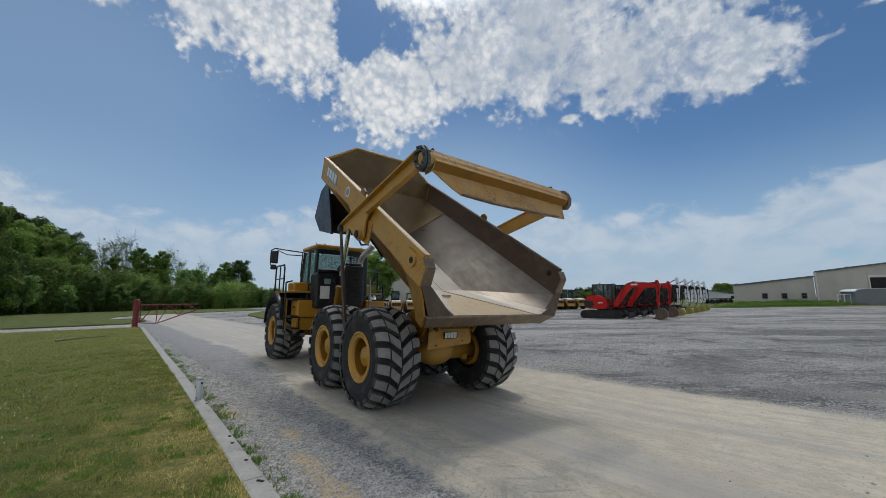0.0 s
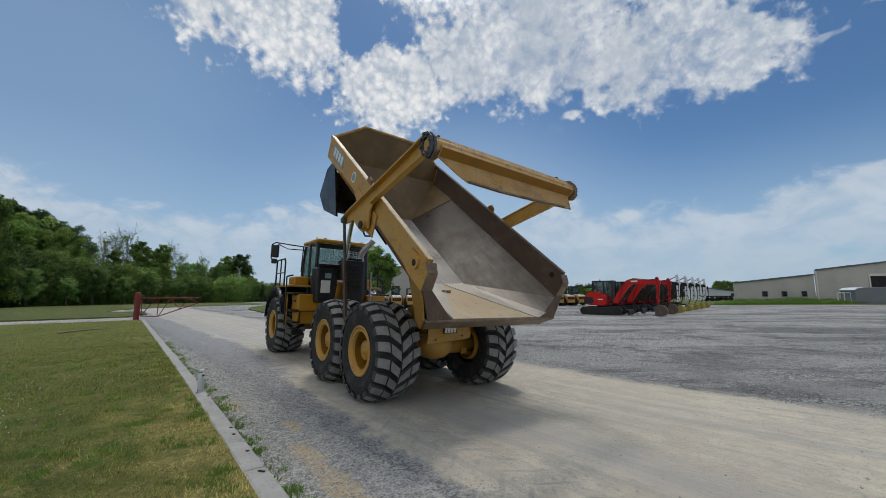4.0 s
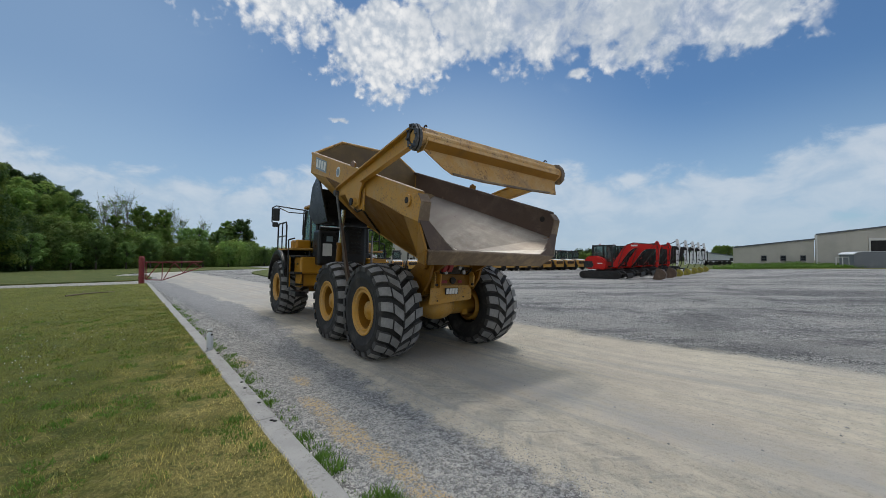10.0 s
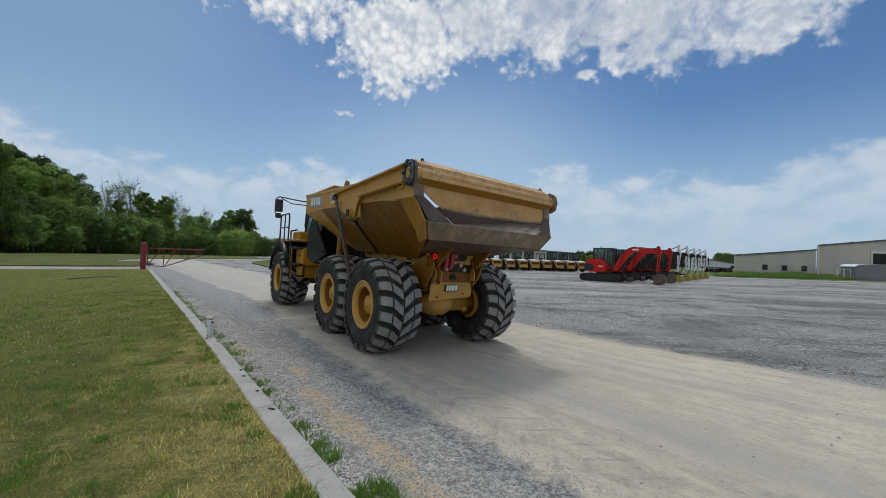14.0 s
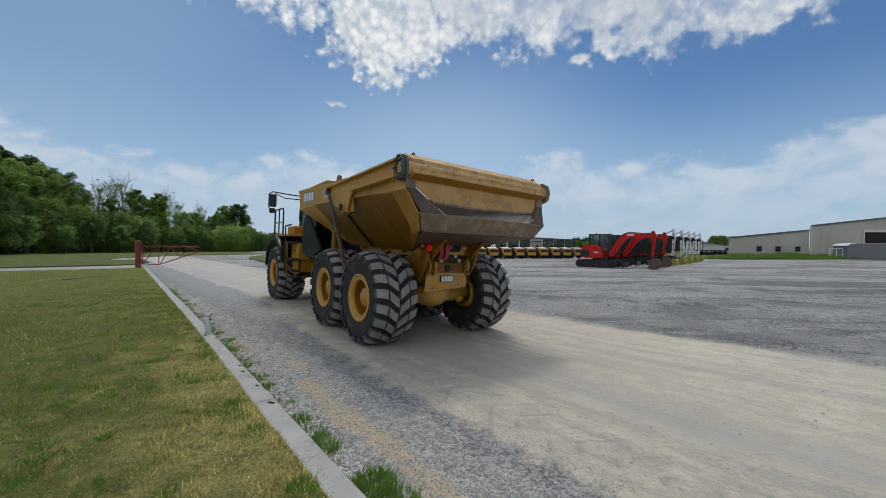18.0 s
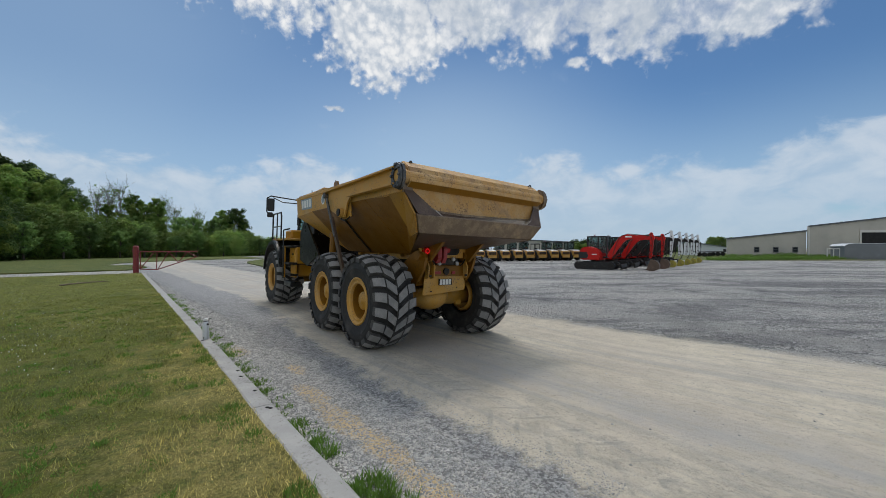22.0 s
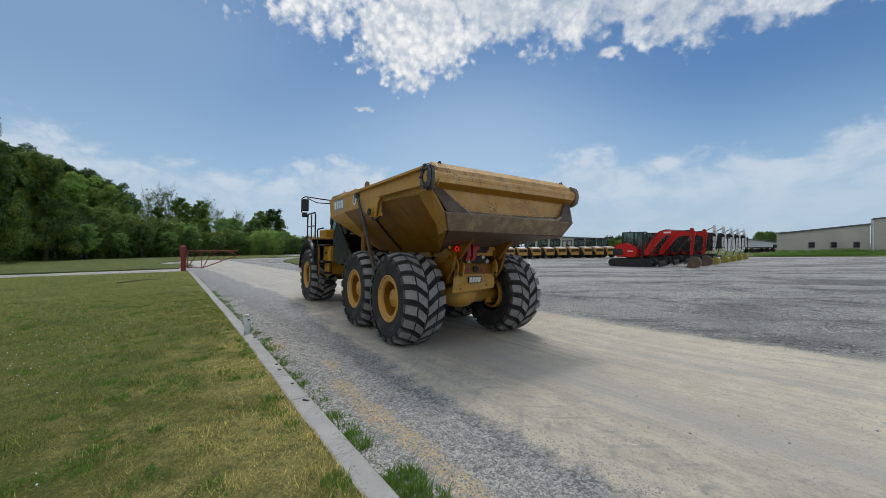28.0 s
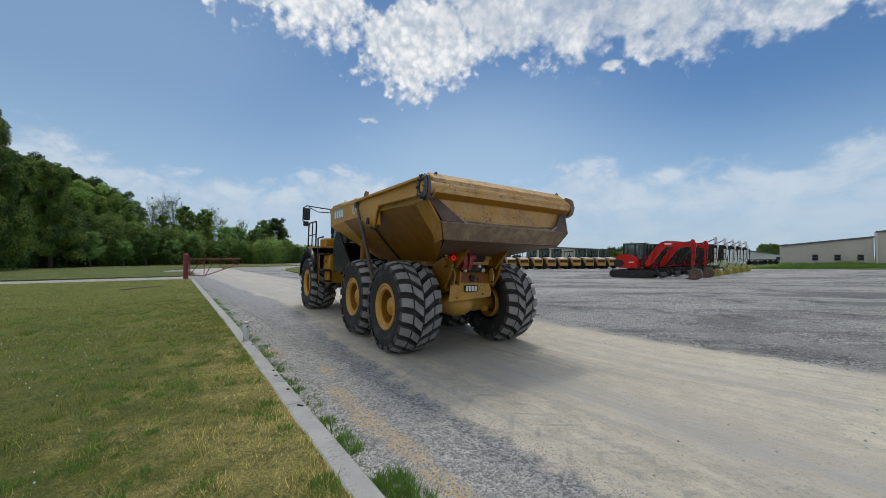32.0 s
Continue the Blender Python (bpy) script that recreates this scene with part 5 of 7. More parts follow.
            add_plate(bm, [(-1.385, s * (W + 0.034), 2.70), (-1.385, s * (W - 0.12), 2.70), (-1.415, s * (W - 0.13), 2.43), (-1.415, s * (W + 0.034), 2.43)], 0.016)
        body_part("post_flange", post_flange, M["lip"], "brown worn end flange of the post")

        def fin(bm):
            add_plate(bm, [(-1.415, s * (W + 0.02), 2.46), (-1.415, s * (W - 0.13), 2.46), (-1.585, s * 0.95, 2.125), (-1.60, s * (lip_w - 0.03), 2.125)], 0.02)
        body_part("tail_fin", fin, M["rusty"], "scraped brown corner fin")

        def wedge(bm):
            add_plate(bm, [(-1.02, s * (W + 0.02), 2.44), (-1.41, s * (W + 0.02), 2.45), (-1.595, s * (lip_w + 0.02), 2.12), (-1.27, s * 1.285, 1.965)], 0.03)
            add_plate(bm, [(-1.27, s * 1.285, 1.965), (-1.595, s * (lip_w + 0.02), 2.12), (-1.49, s * (low_w + 0.025), 1.885), (-1.25, s * (low_w - 0.04), 1.84)], 0.03)
        body_part("tail_wedge", wedge, M["yellow_mid"] if s > 0 else M["lip"])

        def eye(bm):
            add_tube(bm, (-1.08, s * (W + 0.03), 2.65), (-1.08, s * (W + 0.065), 2.65), 0.085, seg=22)
        body_part("lifting_eye", eye, M["yellow_dusty"])

        def hole(bm):
            add_tube(bm, (-1.08, s * (W + 0.06), 2.65), (-1.08, s * (W + 0.069), 2.65), 0.045, seg=16)
        body_part("eye_hole", hole, M["dark_steel"])

        def hole_in(bm):
            add_tube(bm, (-1.08, s * (W - 0.046), 2.65), (-1.08, s * (W - 0.054), 2.65), 0.05, seg=16)
        body_part("eye_hole", hole_in, M["dark_steel"])

        def boss(bm):
            add_prism(bm, [(0.28, 2.20), (0.36, 2.56), (1.40, 2.58), (1.45, 2.44), (0.85, 2.24), (0.62, 2.16)], s * (W + 0.002), s * (W + 0.022))
            add_tube(bm, (0.542, s * 1.44, 2.276), (0.542, s * 1.59, 2.276), 0.08, seg=18)
        body_part("pivot_plate", boss, M["yellow_dusty"])

        def lug(bm):
            add_prism(bm, [(0.95, 2.80), (0.98, 2.90), (1.08, 2.93), (1.15, 2.88), (1.16, 2.80)], s * (W - 0.02), s * (W + 0.01))
        body_part("rail_lug", lug, M["yellow"])

        def hull_pipe(bm):
            add_pipe(bm, [(1.0, s * 1.43, 2.36), (1.08, s * 1.31, 2.27), (1.165, s * 0.935, 1.905), (1.21, s * 0.61, 1.60)], 0.018, 8)
        body_part("hull_pipe", hull_pipe, M["dark_steel"], "dark pipe along the hull")

        def pipe(bm):
            add_pipe(bm, [(0.80, s * 1.46, 2.34), (0.62, s * 1.50, 2.16), (0.45, s * 1.50, 2.13), (0.33, s * 1.47, 2.20)], 0.014, 8)
        body_part("grease_pipe", pipe, M["dark_steel"])

        def flap(bm):
            add_prism(bm, [(3.40, 2.36), (3.70, 2.0), (3.70, 1.34), (3.15, 1.22), (2.36, 1.49)], s * 1.26, s * 1.30)
        body_part("front_shield", flap, M["black"], "black rubber shield under the front of the body")
    for s, x0, x1 in ((1, 2.40, 1.1), (1, 1.1, -0.17), (-1, 2.40, 1.1), (-1, 1.1, -0.17)):
        def fl(bm):
            add_plate(bm, [(x0, s * 0.51, 1.668), (x0, s * 0.004, 1.668), (x1, s * 0.004, 1.656), (x1, s * 0.51, 1.656)], 0.02)
        body_part("floor_plate", fl, M["bare"], "bright scraped steel floor plate")

    def shield(bm):
        add_plate(bm, [(3.68, 1.27, 2.0), (3.68, -1.27, 2.0), (3.68, -1.27, 1.34), (3.68, 1.27, 1.34)], 0.03)
        add_plate(bm, [(3.68, 1.27, 1.34), (3.68, -1.27, 1.34), (3.15, -1.27, 1.22), (3.15, 1.27, 1.22)], 0.03)
    body_part("front_shield", shield, M["black"], "black rubber shield under the front of the body")

    def tailfloor(bm):
        add_plate(bm, [(-0.16, 0.50, 1.650), (-0.16, -0.012, 1.650), (-1.585, -0.885, 2.098), (-1.585, 0.96, 2.098)], 0.022)
    body_part("tail_floor", tailfloor, M["tail_plate"], "worn tan tail floor plate")

    # underside plates in dark brown instead of the hull's yellow
    def tail_under(bm):
        add_plate(bm, [(-0.75, 0.84, 1.74), (-0.75, -0.84, 1.74), (-1.47, -1.10, 1.885), (-1.47, 1.22, 1.885)], 0.015)
        add_plate(bm, [(-0.2, 0.56, 1.58), (-0.2, -0.56, 1.58), (-0.75, -0.84, 1.74), (-0.75, 0.84, 1.74)], 0.015)
        add_plate(bm, [(2.40, 0.56, 1.60), (2.40, -0.56, 1.60), (-0.2, -0.56, 1.58), (-0.2, 0.56, 1.58)], 0.015)
    body_part("tail_underside", tail_under, M["rusty"], "dark brown underside")

    def lip(bm):
        a = [(-1.475, 1.25, 1.885), (-1.475, -1.10, 1.90), (-1.60, -1.275, 2.125), (-1.60, 1.375, 2.125)]
        add_plate(bm, a, 0.045)
        bmesh.ops.bevel(bm, geom=bm.edges[:], offset=0.008, segments=1, affect="EDGES")
    body_part("tail_lip", lip, M["lip"], "scraped steel tail lip")

    for y in (0.34, -0.34):
        def rail(bm):
            add_box(bm, (1.0, y, 1.525), (2.4, 0.12, 0.10))
        body_part("under_rail", rail, M["yellow_dusty"])
    for x in (2.0, 1.1, 0.3):
        def cross(bm):
            add_box(bm, (x, 0, 1.55), (0.10, 1.0, 0.06))
        body_part("under_cross_bar", cross, M["yellow_dusty"])
    for y in (0.44, -0.44):
        def horn(bm):
            add_prism(bm, [(-1.05, 1.82), (-0.66, 1.46), (-0.42, 1.46), (-0.1, 1.60)], y - 0.03, y + 0.03)
        body_part("hinge_lug", horn, M["yellow"])

    def front(bm):
        add_plate(bm, [(3.46, 1.44, 2.38), (3.46, -1.44, 2.38), (2.40, -0.56, 1.60), (2.40, 0.56, 1.60)], 0.02)
    body_part("front_slope", front, M["yellow_dusty"])
    for s in (1, -1):
        def corner(bm):
            add_plate(bm, [(3.46, s * 1.45, 2.385), (2.40, s * 1.45, 2.44), (2.40, s * 0.565, 1.605)], 0.02)
        body_part("corner_plate", corner, M["yellow_dusty"])

        def corner_in(bm):
            add_plate(bm, [(3.42, s * 1.42, 2.405), (2.40, s * 1.425, 2.455), (2.40, s * 0.50, 1.67)], 0.01)
        body_part("corner_wear_plate", corner_in, M["front_brown"])

    def front_in(bm):
        add_plate(bm, [(3.40, 1.41, 2.40), (3.40, -1.41, 2.40), (2.39, -0.50, 1.672), (2.39, 0.50, 1.672)], 0.012)
    body_part("front_wear_plate", front_in, M["front_brown"], "yellow-brown front wear plate")

    def head(bm):
        add_plate(bm, [(3.46, 1.44, 2.38), (3.56, 1.44, 2.80), (3.70, 0.74, 3.19), (3.70, -0.74, 3.19), (3.56, -1.44, 2.80), (3.46, -1.44, 2.38)], 0.03)
    body_part("headboard", head, M["yellow_dusty"])

    def head_rim(bm):
        add_pipe(bm, [(3.54, 1.43, 2.79), (3.685, 0.74, 3.18), (3.685, -0.74, 3.18), (3.54, -1.39, 2.79)], 0.032, 8)
    body_part("headboard_rim", head_rim, M["gate_paint"])

    def head_in(bm):
        add_plate(bm, [(3.43, 1.40, 2.40), (3.53, 1.40, 2.78), (3.665, 0.73, 3.15), (3.665, -0.73, 3.15), (3.53, -1.40, 2.78), (3.43, -1.40, 2.40)], 0.012)
    body_part("headboard_liner", head_in, M["front_brown"])
    for s in (1, -1):
        W = HALF if s > 0 else 1.41

        def mark(bm):
            add_plate(bm, [(3.20, s * (W + 0.004), 2.755), (2.47, s * (W + 0.004), 2.745), (2.40, s * (W + 0.004), 2.505), (3.12, s * (W + 0.004), 2.51)], 0.006)
        body_part("marking_plate", mark, M["decal_grey"], "grey-blue marking plate")
        for k in range(4):
            def letter(bm):
                x = 3.06 - k * 0.172
                add_plate(bm, [(x + 0.062, s * (W + 0.009), 2.72), (x - 0.048, s * (W + 0.009), 2.715), (x - 0.062, s * (W + 0.009), 2.545), (x + 0.048, s * (W + 0.009), 2.55)], 0.006)
            body_part("marking", letter, M["white"], "white mark")

        def badge(bm):
            add_tube(bm, (1.73, s * (W + 0.001), 2.63), (1.73, s * (W + 0.009), 2.63), 0.10, seg=24)
        body_part("badge", badge, M["white"], "round white badge")

        def badge_in(bm):
            add_tube(bm, (1.73, s * (W + 0.005), 2.63), (1.73, s * (W + 0.013), 2.63), 0.07, seg=24)
        body_part("badge_centre", badge_in, M["decal_grey"])


build_body()
tailgate = part("tailgate", bmesh.new(), M["gate_paint"], truck, "scuffed yellow tailgate on two swing arms")


def gate_part(name, build, material, label=""):
    bm = bmesh.new()
    build(bm)
    bmesh.ops.translate(bm, verts=bm.verts[:], vec=-GATE_PIVOT)
    return part(name, bm, material, tailgate, label)


def build_gate():
    PX, PZ = -1.42, 2.55        # the gate's cross tube when shut
    HW = 1.40

    def tube(bm):
        add_tube(bm, (PX + 0.03, -1.50, PZ + 0.06), (PX + 0.03, 1.50, PZ + 0.06), 0.10, seg=20)
    gate_part("cross_tube", tube, M["gate_paint"])

    def upper(bm):
        add_plate(bm, [(-1.27, HW, 2.85), (-1.27, -HW, 2.85), (-1.425, -HW, 2.745), (-1.425, HW, 2.745)], 0.014)
        add_plate(bm, [(-1.425, HW, 2.745), (-1.425, -HW, 2.745), (-1.505, -HW, 2.535), (-1.505, HW, 2.535)], 0.014)
    gate_part("upper_panel", upper, M["gate_paint"])

    def top(bm):
        add_plate(bm, [(-1.27, HW, 2.852), (-1.27, -HW, 2.852), (-1.20, -HW, 2.80), (-1.20, HW, 2.80)], 0.014)
    gate_part("top_flange", top, M["gate_paint"])

    def fold(bm):
        add_plate(bm, [(-1.505, HW, 2.535), (-1.505, -HW, 2.535), (-1.385, -HW, 2.455), (-1.385, HW, 2.455)], 0.014)
    gate_part("fold_panel", fold, M["fold_paint"])

    def lower(bm):
        add_plate(bm, [(-1.385, HW, 2.46), (-1.385, -HW, 2.46), (-1.415, -1.35, 2.20), (-1.415, -1.16, 2.19), (-1.415, -0.6, 2.17), (-1.415, 0.40, 2.15), (-1.415, 0.98, 2.17), (-1.412, 1.12, 2.24), (-1.40, 1.34, 2.40)], 0.014)
    gate_part("lower_panel", lower, M["gate_paint"])

    def edge(bm):
        add_plate(bm, [(-1.44, 0.98, 2.185), (-1.44, 0.40, 2.17), (-1.44, -0.6, 2.19), (-1.44, -1.15, 2.215), (-1.44, -1.14, 2.19), (-1.44, -0.6, 2.165), (-1.44, 0.40, 2.145), (-1.44, 0.97, 2.16)], 0.03)
    gate_part("edge_bar", edge, M["lip"])

    def crease(bm):
        add_plate(bm, [(-1.40, HW, 2.468), (-1.40, -HW, 2.468), (-1.39, -HW, 2.447), (-1.39, HW, 2.447)], 0.018)
    gate_part("weld_bead", crease, M["gate_paint"])
    for s in (1, -1):
        def end(bm):
            add_prism(bm, [(-1.20, 2.81), (-1.27, 2.85), (-1.425, 2.745), (-1.505, 2.535), (-1.385, 2.45), (-1.25, 2.47)], s * (HW + 0.001), s * (HW + 0.016))
        gate_part("end_plate", end, M["gate_paint"])

        def arm(bm):
            add_prism(bm, [(1.28, 2.60), (1.34, 2.70), (1.05, 2.73), (-1.36, 2.73), (-1.38, 2.51), (0.20, 2.53), (0.33, 2.43), (0.44, 2.19), (0.64, 2.19), (0.78, 2.32), (0.95, 2.54)], s * 1.50, s * 1.53)
        gate_part("swing_arm", arm, M["yellow_dusty"])

        def armtop(bm):
            add_prism(bm, [(1.34, 2.705), (1.05, 2.745), (-1.34, 2.745), (-1.34, 2.72), (1.05, 2.72)], s * 1.478, s * 1.60)
        gate_part("arm_flange", armtop, M["yellow_dusty"])

        def armlow(bm):
            add_prism(bm, [(0.22, 2.515), (-1.34, 2.495), (-1.34, 2.52), (0.20, 2.54)], s * 1.50, s * 1.59)
        gate_part("arm_flange", armlow, M["yellow_dusty"])

        for y0, y1, k0 in ((1.49, 1.53, 1.0), (1.54, 1.575, 0.94)):
            def disk(bm):
                out = [(PX + 0.04 + 0.135 * k0 * math.cos(a), PZ + 0.06 + 0.19 * k0 * math.sin(a)) for a in [math.pi * (q + 0.5) / 5 for q in range(10)]]
                hole = [(PX + 0.04 + (x - PX - 0.04) * 0.58, PZ + 0.06 + (z - PZ - 0.06) * 0.58) for x, z in out]
                add_ring(bm, out, hole, s * y0, s * y1)
            gate_part("flange", disk, M["hub_steel"] if s > 0 else M["lip"], "bolted cast steel flange ring")

        def tube_end(bm):
            add_tube(bm, (PX + 0.04, s * 1.48, PZ + 0.06), (PX + 0.04, s * 1.555, PZ + 0.06), 0.082, seg=18)
        gate_part("tube_end", tube_end, M["yellow_dusty"])
        for k in range(8):
            def bolt(bm):
                a = 2 * math.pi * k / 8
                c = (PX + 0.04 + 0.10 * math.cos(a), PZ + 0.06 + 0.148 * math.sin(a))
                add_tube(bm, (c[0], s * 1.57, c[1]), (c[0], s * 1.60, c[1]), 0.02, seg=6)
            gate_part("flange_bolt", bolt, M["hub_steel"] if s > 0 else M["lip"])

        def eyelet(bm):
            for k in range(10):
                a0, a1 = math.pi * k / 10, math.pi * (k + 1) / 10
                add_tube(bm, (PX + 0.10 + 0.03 * math.cos(a0), s * 1.30, 2.825 + 0.035 * math.sin(a0)), (PX + 0.10 + 0.03 * math.cos(a1), s * 1.30, 2.825 + 0.035 * math.sin(a1)), 0.011, seg=6)
        gate_part("lifting_ring", eyelet, M["dark_steel"])

        def boss(bm):
            add_tube(bm, (0.542, s * 1.49, 2.276), (0.542, s * 1.61, 2.276), 0.065, seg=16)
        gate_part("pivot_pin", boss, M["dark_steel"])

        def boss2(bm):
            add_tube(bm, (1.26, s * 1.49, 2.65), (1.26, s * 1.60, 2.65), 0.045, seg=14)
        gate_part("link_pin", boss2, M["dark_steel"])


build_gate()
# tailgate links, tipping cylinders
links, link_rods, barrels, rods = [], [], [], []
LINK_FOOT, LINK_TIP = Vector((0.80, 1.38, 1.26)), Vector((1.26, 1.56, 2.65))
CYL_LOW, CYL_TOP = Vector((2.08, 1.10, 1.05)), Vector((2.04, 1.10, 1.845))
for s in (1, -1):
    bm = bmesh.new()
    add_prism(bm, [(-0.05, -0.05), (0.05, -0.05), (0.042, 1.02), (-0.042, 1.02)], -0.022, 0.022)
    for v in bm.verts:
        v.co.y += s * 0.16 * v.co.z / 1.45
    links.append((s, part("gate_link", bm, M["rusty"], truck, "brown worn steel link to the tailgate arm")))
    bm = bmesh.new()
    add_tube(bm, (0, 0, -0.82), (0, 0, 0.0), 0.027, seg=12)
    add_tube(bm, (0, -0.05, 0), (0, 0.05, 0), 0.05, seg=14)
    for v in bm.verts:
        v.co.y += s * 0.16 * v.co.z / 1.45
    link_rods.append((s, part("link_rod", bm, M["hub_steel"], truck, "grey steel rod of the tailgate link")))
    bm = bmesh.new()
    add_tube(bm, (0, 0, 0), (0, 0, 0.90), 0.07, seg=16)
    add_tube(bm, (0, 0, 0.86), (0, 0, 0.925), 0.082, seg=16)
    barrels.append((s, part("tipping_cylinder", bm, M["yellow"], truck, "yellow tipping cylinder")))
    bm = bmesh.new()
    add_tube(bm, (0, 0, -1.05), (0, 0, 0.0), 0.045, seg=14)
    rods.append((s, part("cylinder_rod", bm, M["chrome"], truck, "polished cylinder rod")))


def build_front():
    # cab
    cab = part("cab", bmesh.new(), M["black"], truck, "glazed operator cab with a yellow roof")
    R, Fx, hw = 4.52, 5.66, 0.76
    corners = [(R, hw), (R, -hw), (Fx + 0.20, -hw), (Fx + 0.20, hw)]
    tops = [(R + 0.02, hw - 0.04), (R + 0.02, -hw + 0.04), (Fx - 0.02, -hw + 0.04), (Fx - 0.02, hw - 0.04)]
    for (x, y), (tx, ty) in zip(corners, tops):
        tube_part("cab_pillar", (x, y, 1.55), (tx, ty, 3.06), 0.05, M["black"], cab, 8)
    for y in (hw - 0.02, -hw + 0.02):
        tube_part("cab_pillar", (5.12, y, 1.55), (5.12, y, 3.06), 0.04, M["black"], cab, 8)
    bm = bmesh.new()
    add_box(bm, (5.08, 0, 3.13), (1.34, 1.58, 0.11), None, 0.045)
    part("cab_roof", bm, M["cab_yellow"], cab, "yellow cab roof")
    box_part("cab_base", (5.1, 0, 1.63), (1.45, 1.5, 0.32), M["black"], cab, 0.03)
    for s in (1, -1):
        bm = bmesh.new()
        add_plate(bm, [(R + 0.05, s * 0.76, 1.80), (5.09, s * 0.76, 1.80), (5.09, s * 0.725, 3.04), (R + 0.05, s * 0.725, 3.04)], 0.012)
        part("side_window", bm, M["glass"], cab)
        bm = bmesh.new()
        add_plate(bm, [(5.15, s * 0.76, 1.80), (Fx + 0.15, s * 0.76, 1.80), (Fx - 0.04, s * 0.725, 3.04), (5.15, s * 0.725, 3.04)], 0.012)
        part("door_window", bm, M["glass"], cab)
    bm = bmesh.new()
    add_plate(bm, [(R, 0.68, 2.50), (R, -0.68, 2.50), (R + 0.02, -0.68, 3.02), (R + 0.02, 0.68, 3.02)], 0.012)
    part("rear_window", bm, M["glass"], cab)
    bm = bmesh.new()
    add_plate(bm, [(Fx + 0.20, 0.72, 1.78), (Fx + 0.20, -0.72, 1.78), (Fx, -0.68, 3.04), (Fx, 0.68, 3.04)], 0.012)
    part("windscreen", bm, M["glass"], cab)
    bm = bmesh.new()
    for k in range(13):
        add_tube(bm, (R - 0.02, 0.60 - k * 0.1, 2.56), (R - 0.005, 0.60 - k * 0.1, 2.98), 0.005, seg=5)
    for k in range(7):
        add_tube(bm, (R - 0.015, 0.62, 2.58 + k * 0.065), (R - 0.015, -0.62, 2.58 + k * 0.065), 0.005, seg=5)
    part("window_guard", bm, M["grey_metal"], cab, "wire guard over the rear window")
    box_part("window_header", (R - 0.025, 0, 2.99), (0.05, 1.42, 0.13), M["black"], cab, 0.01)
    for y in (-0.55, 0.55):
        tube_part("roof_lamp", (R - 0.02, y, 3.17), (R + 0.04, y, 3.17), 0.045, M["black"], cab, 10)
    tube_part("aerial", (5.4, 0.5, 3.18), (5.4, 0.5, 3.36), 0.012, M["black"], cab, 6)
    box_part("cab_rear_panel", (R - 0.01, 0, 2.14), (0.05, 1.46, 0.74), M["black"], cab, 0.02)
    box_part("seat", (4.98, 0, 2.1), (0.5, 0.5, 0.75), M["black"], cab, 0.08)
    # boxes behind the cab
    bx = part("equipment_box", bmesh.new(), M["black"], truck, "black box behind the cab with a white notice")
    box_part("box_shell", (4.22, 0.58, 1.90), (0.5, 0.62, 0.94), M["black"], bx, 0.06)
    box_part("notice", (3.963, 0.655, 1.85), (0.006, 0.25, 0.33), M["white"], bx, 0.0, label="white notice sheet")
    box_part("notice", (3.963, 0.60, 2.14), (0.006, 0.17, 0.14), M["decal_grey"], bx, 0.0)
    tube_part("box_top_pipe", (4.0, 0.30, 2.42), (4.0, 0.86, 2.42), 0.05, M["black"], bx, 12)
    ac = part("air_cleaner", bmesh.new(), M["black"], truck, "black air intake housing")
    bm = bmesh.new()
    add_box(bm, (3.98, -0.04, 2.02), (0.44, 0.70, 1.16), None, 0.10)
    part("housing", bm, M["black"], ac)
    box_part("intake_grille", (3.755, -0.04, 2.10), (0.02, 0.34, 0.70), M["dark_steel"], ac, 0.01)
    for k in range(6):
        box_part("grille_slat", (3.742, -0.04, 1.84 + 0.105 * k), (0.014, 0.30, 0.03), M["black"], ac, 0.004)
    box_part("housing_cap", (3.98, -0.04, 2.62), (0.30, 0.50, 0.07), M["black"], ac, 0.03)
    bm = bmesh.new()
    add_pipe(bm, [(4.15, -0.38, 1.6), (4.15, -0.38, 2.74), (4.10, -0.40, 2.86), (4.02, -0.46, 2.98), (3.92, -0.56, 3.10), (3.88, -0.62, 3.20)], 0.085, 16)
    part("exhaust_pipe", bm, M["grey_metal"], truck, "grey curved exhaust stack")
    tube_part("breather_pipe", (3.95, -0.62, 1.4), (3.95, -0.62, 2.30), 0.03, M["grey_metal"], truck, 8)
    # bonnet, fenders, steps, rails
    bm = bmesh.new()
    add_prism(bm, [(5.78, 1.2), (5.78, 2.20), (6.4, 2.12), (7.2, 1.85), (7.4, 1.2)], -0.66, 0.66)
    bmesh.ops.bevel(bm, geom=bm.edges[:], offset=0.05, segments=2, affect="EDGES")
    part("bonnet", bm, M["cab_yellow"], truck)
    for s in (1, -1):
        bm = bmesh.new()
        a0 = [math.radians(a) for a in range(8, 170, 9)]
        ra, rb, zc = 1.02, 0.93, 0.80
        for p, q in zip(a0, a0[1:]):
            add_plate(bm, [(FRONT_X + ra * math.cos(p), s * 0.78, zc + ra * math.sin(p)), (FRONT_X + ra * math.cos(q), s * 0.78, zc + ra * math.sin(q)),
                           (FRONT_X + ra * math.cos(q), s * 1.46, zc + ra * math.sin(q)), (FRONT_X + ra * math.cos(p), s * 1.46, zc + ra * math.sin(p))], 0.03)
            add_plate(bm, [(FRONT_X + ra * math.cos(p), s * 1.47, zc + ra * math.sin(p)), (FRONT_X + ra * math.cos(q), s * 1.47, zc + ra * math.sin(q)),
                           (FRONT_X + rb * math.cos(q), s * 1.48, zc + rb * math.sin(q)), (FRONT_X + rb * math.cos(p), s * 1.48, zc + rb * math.sin(p))], 0.03)
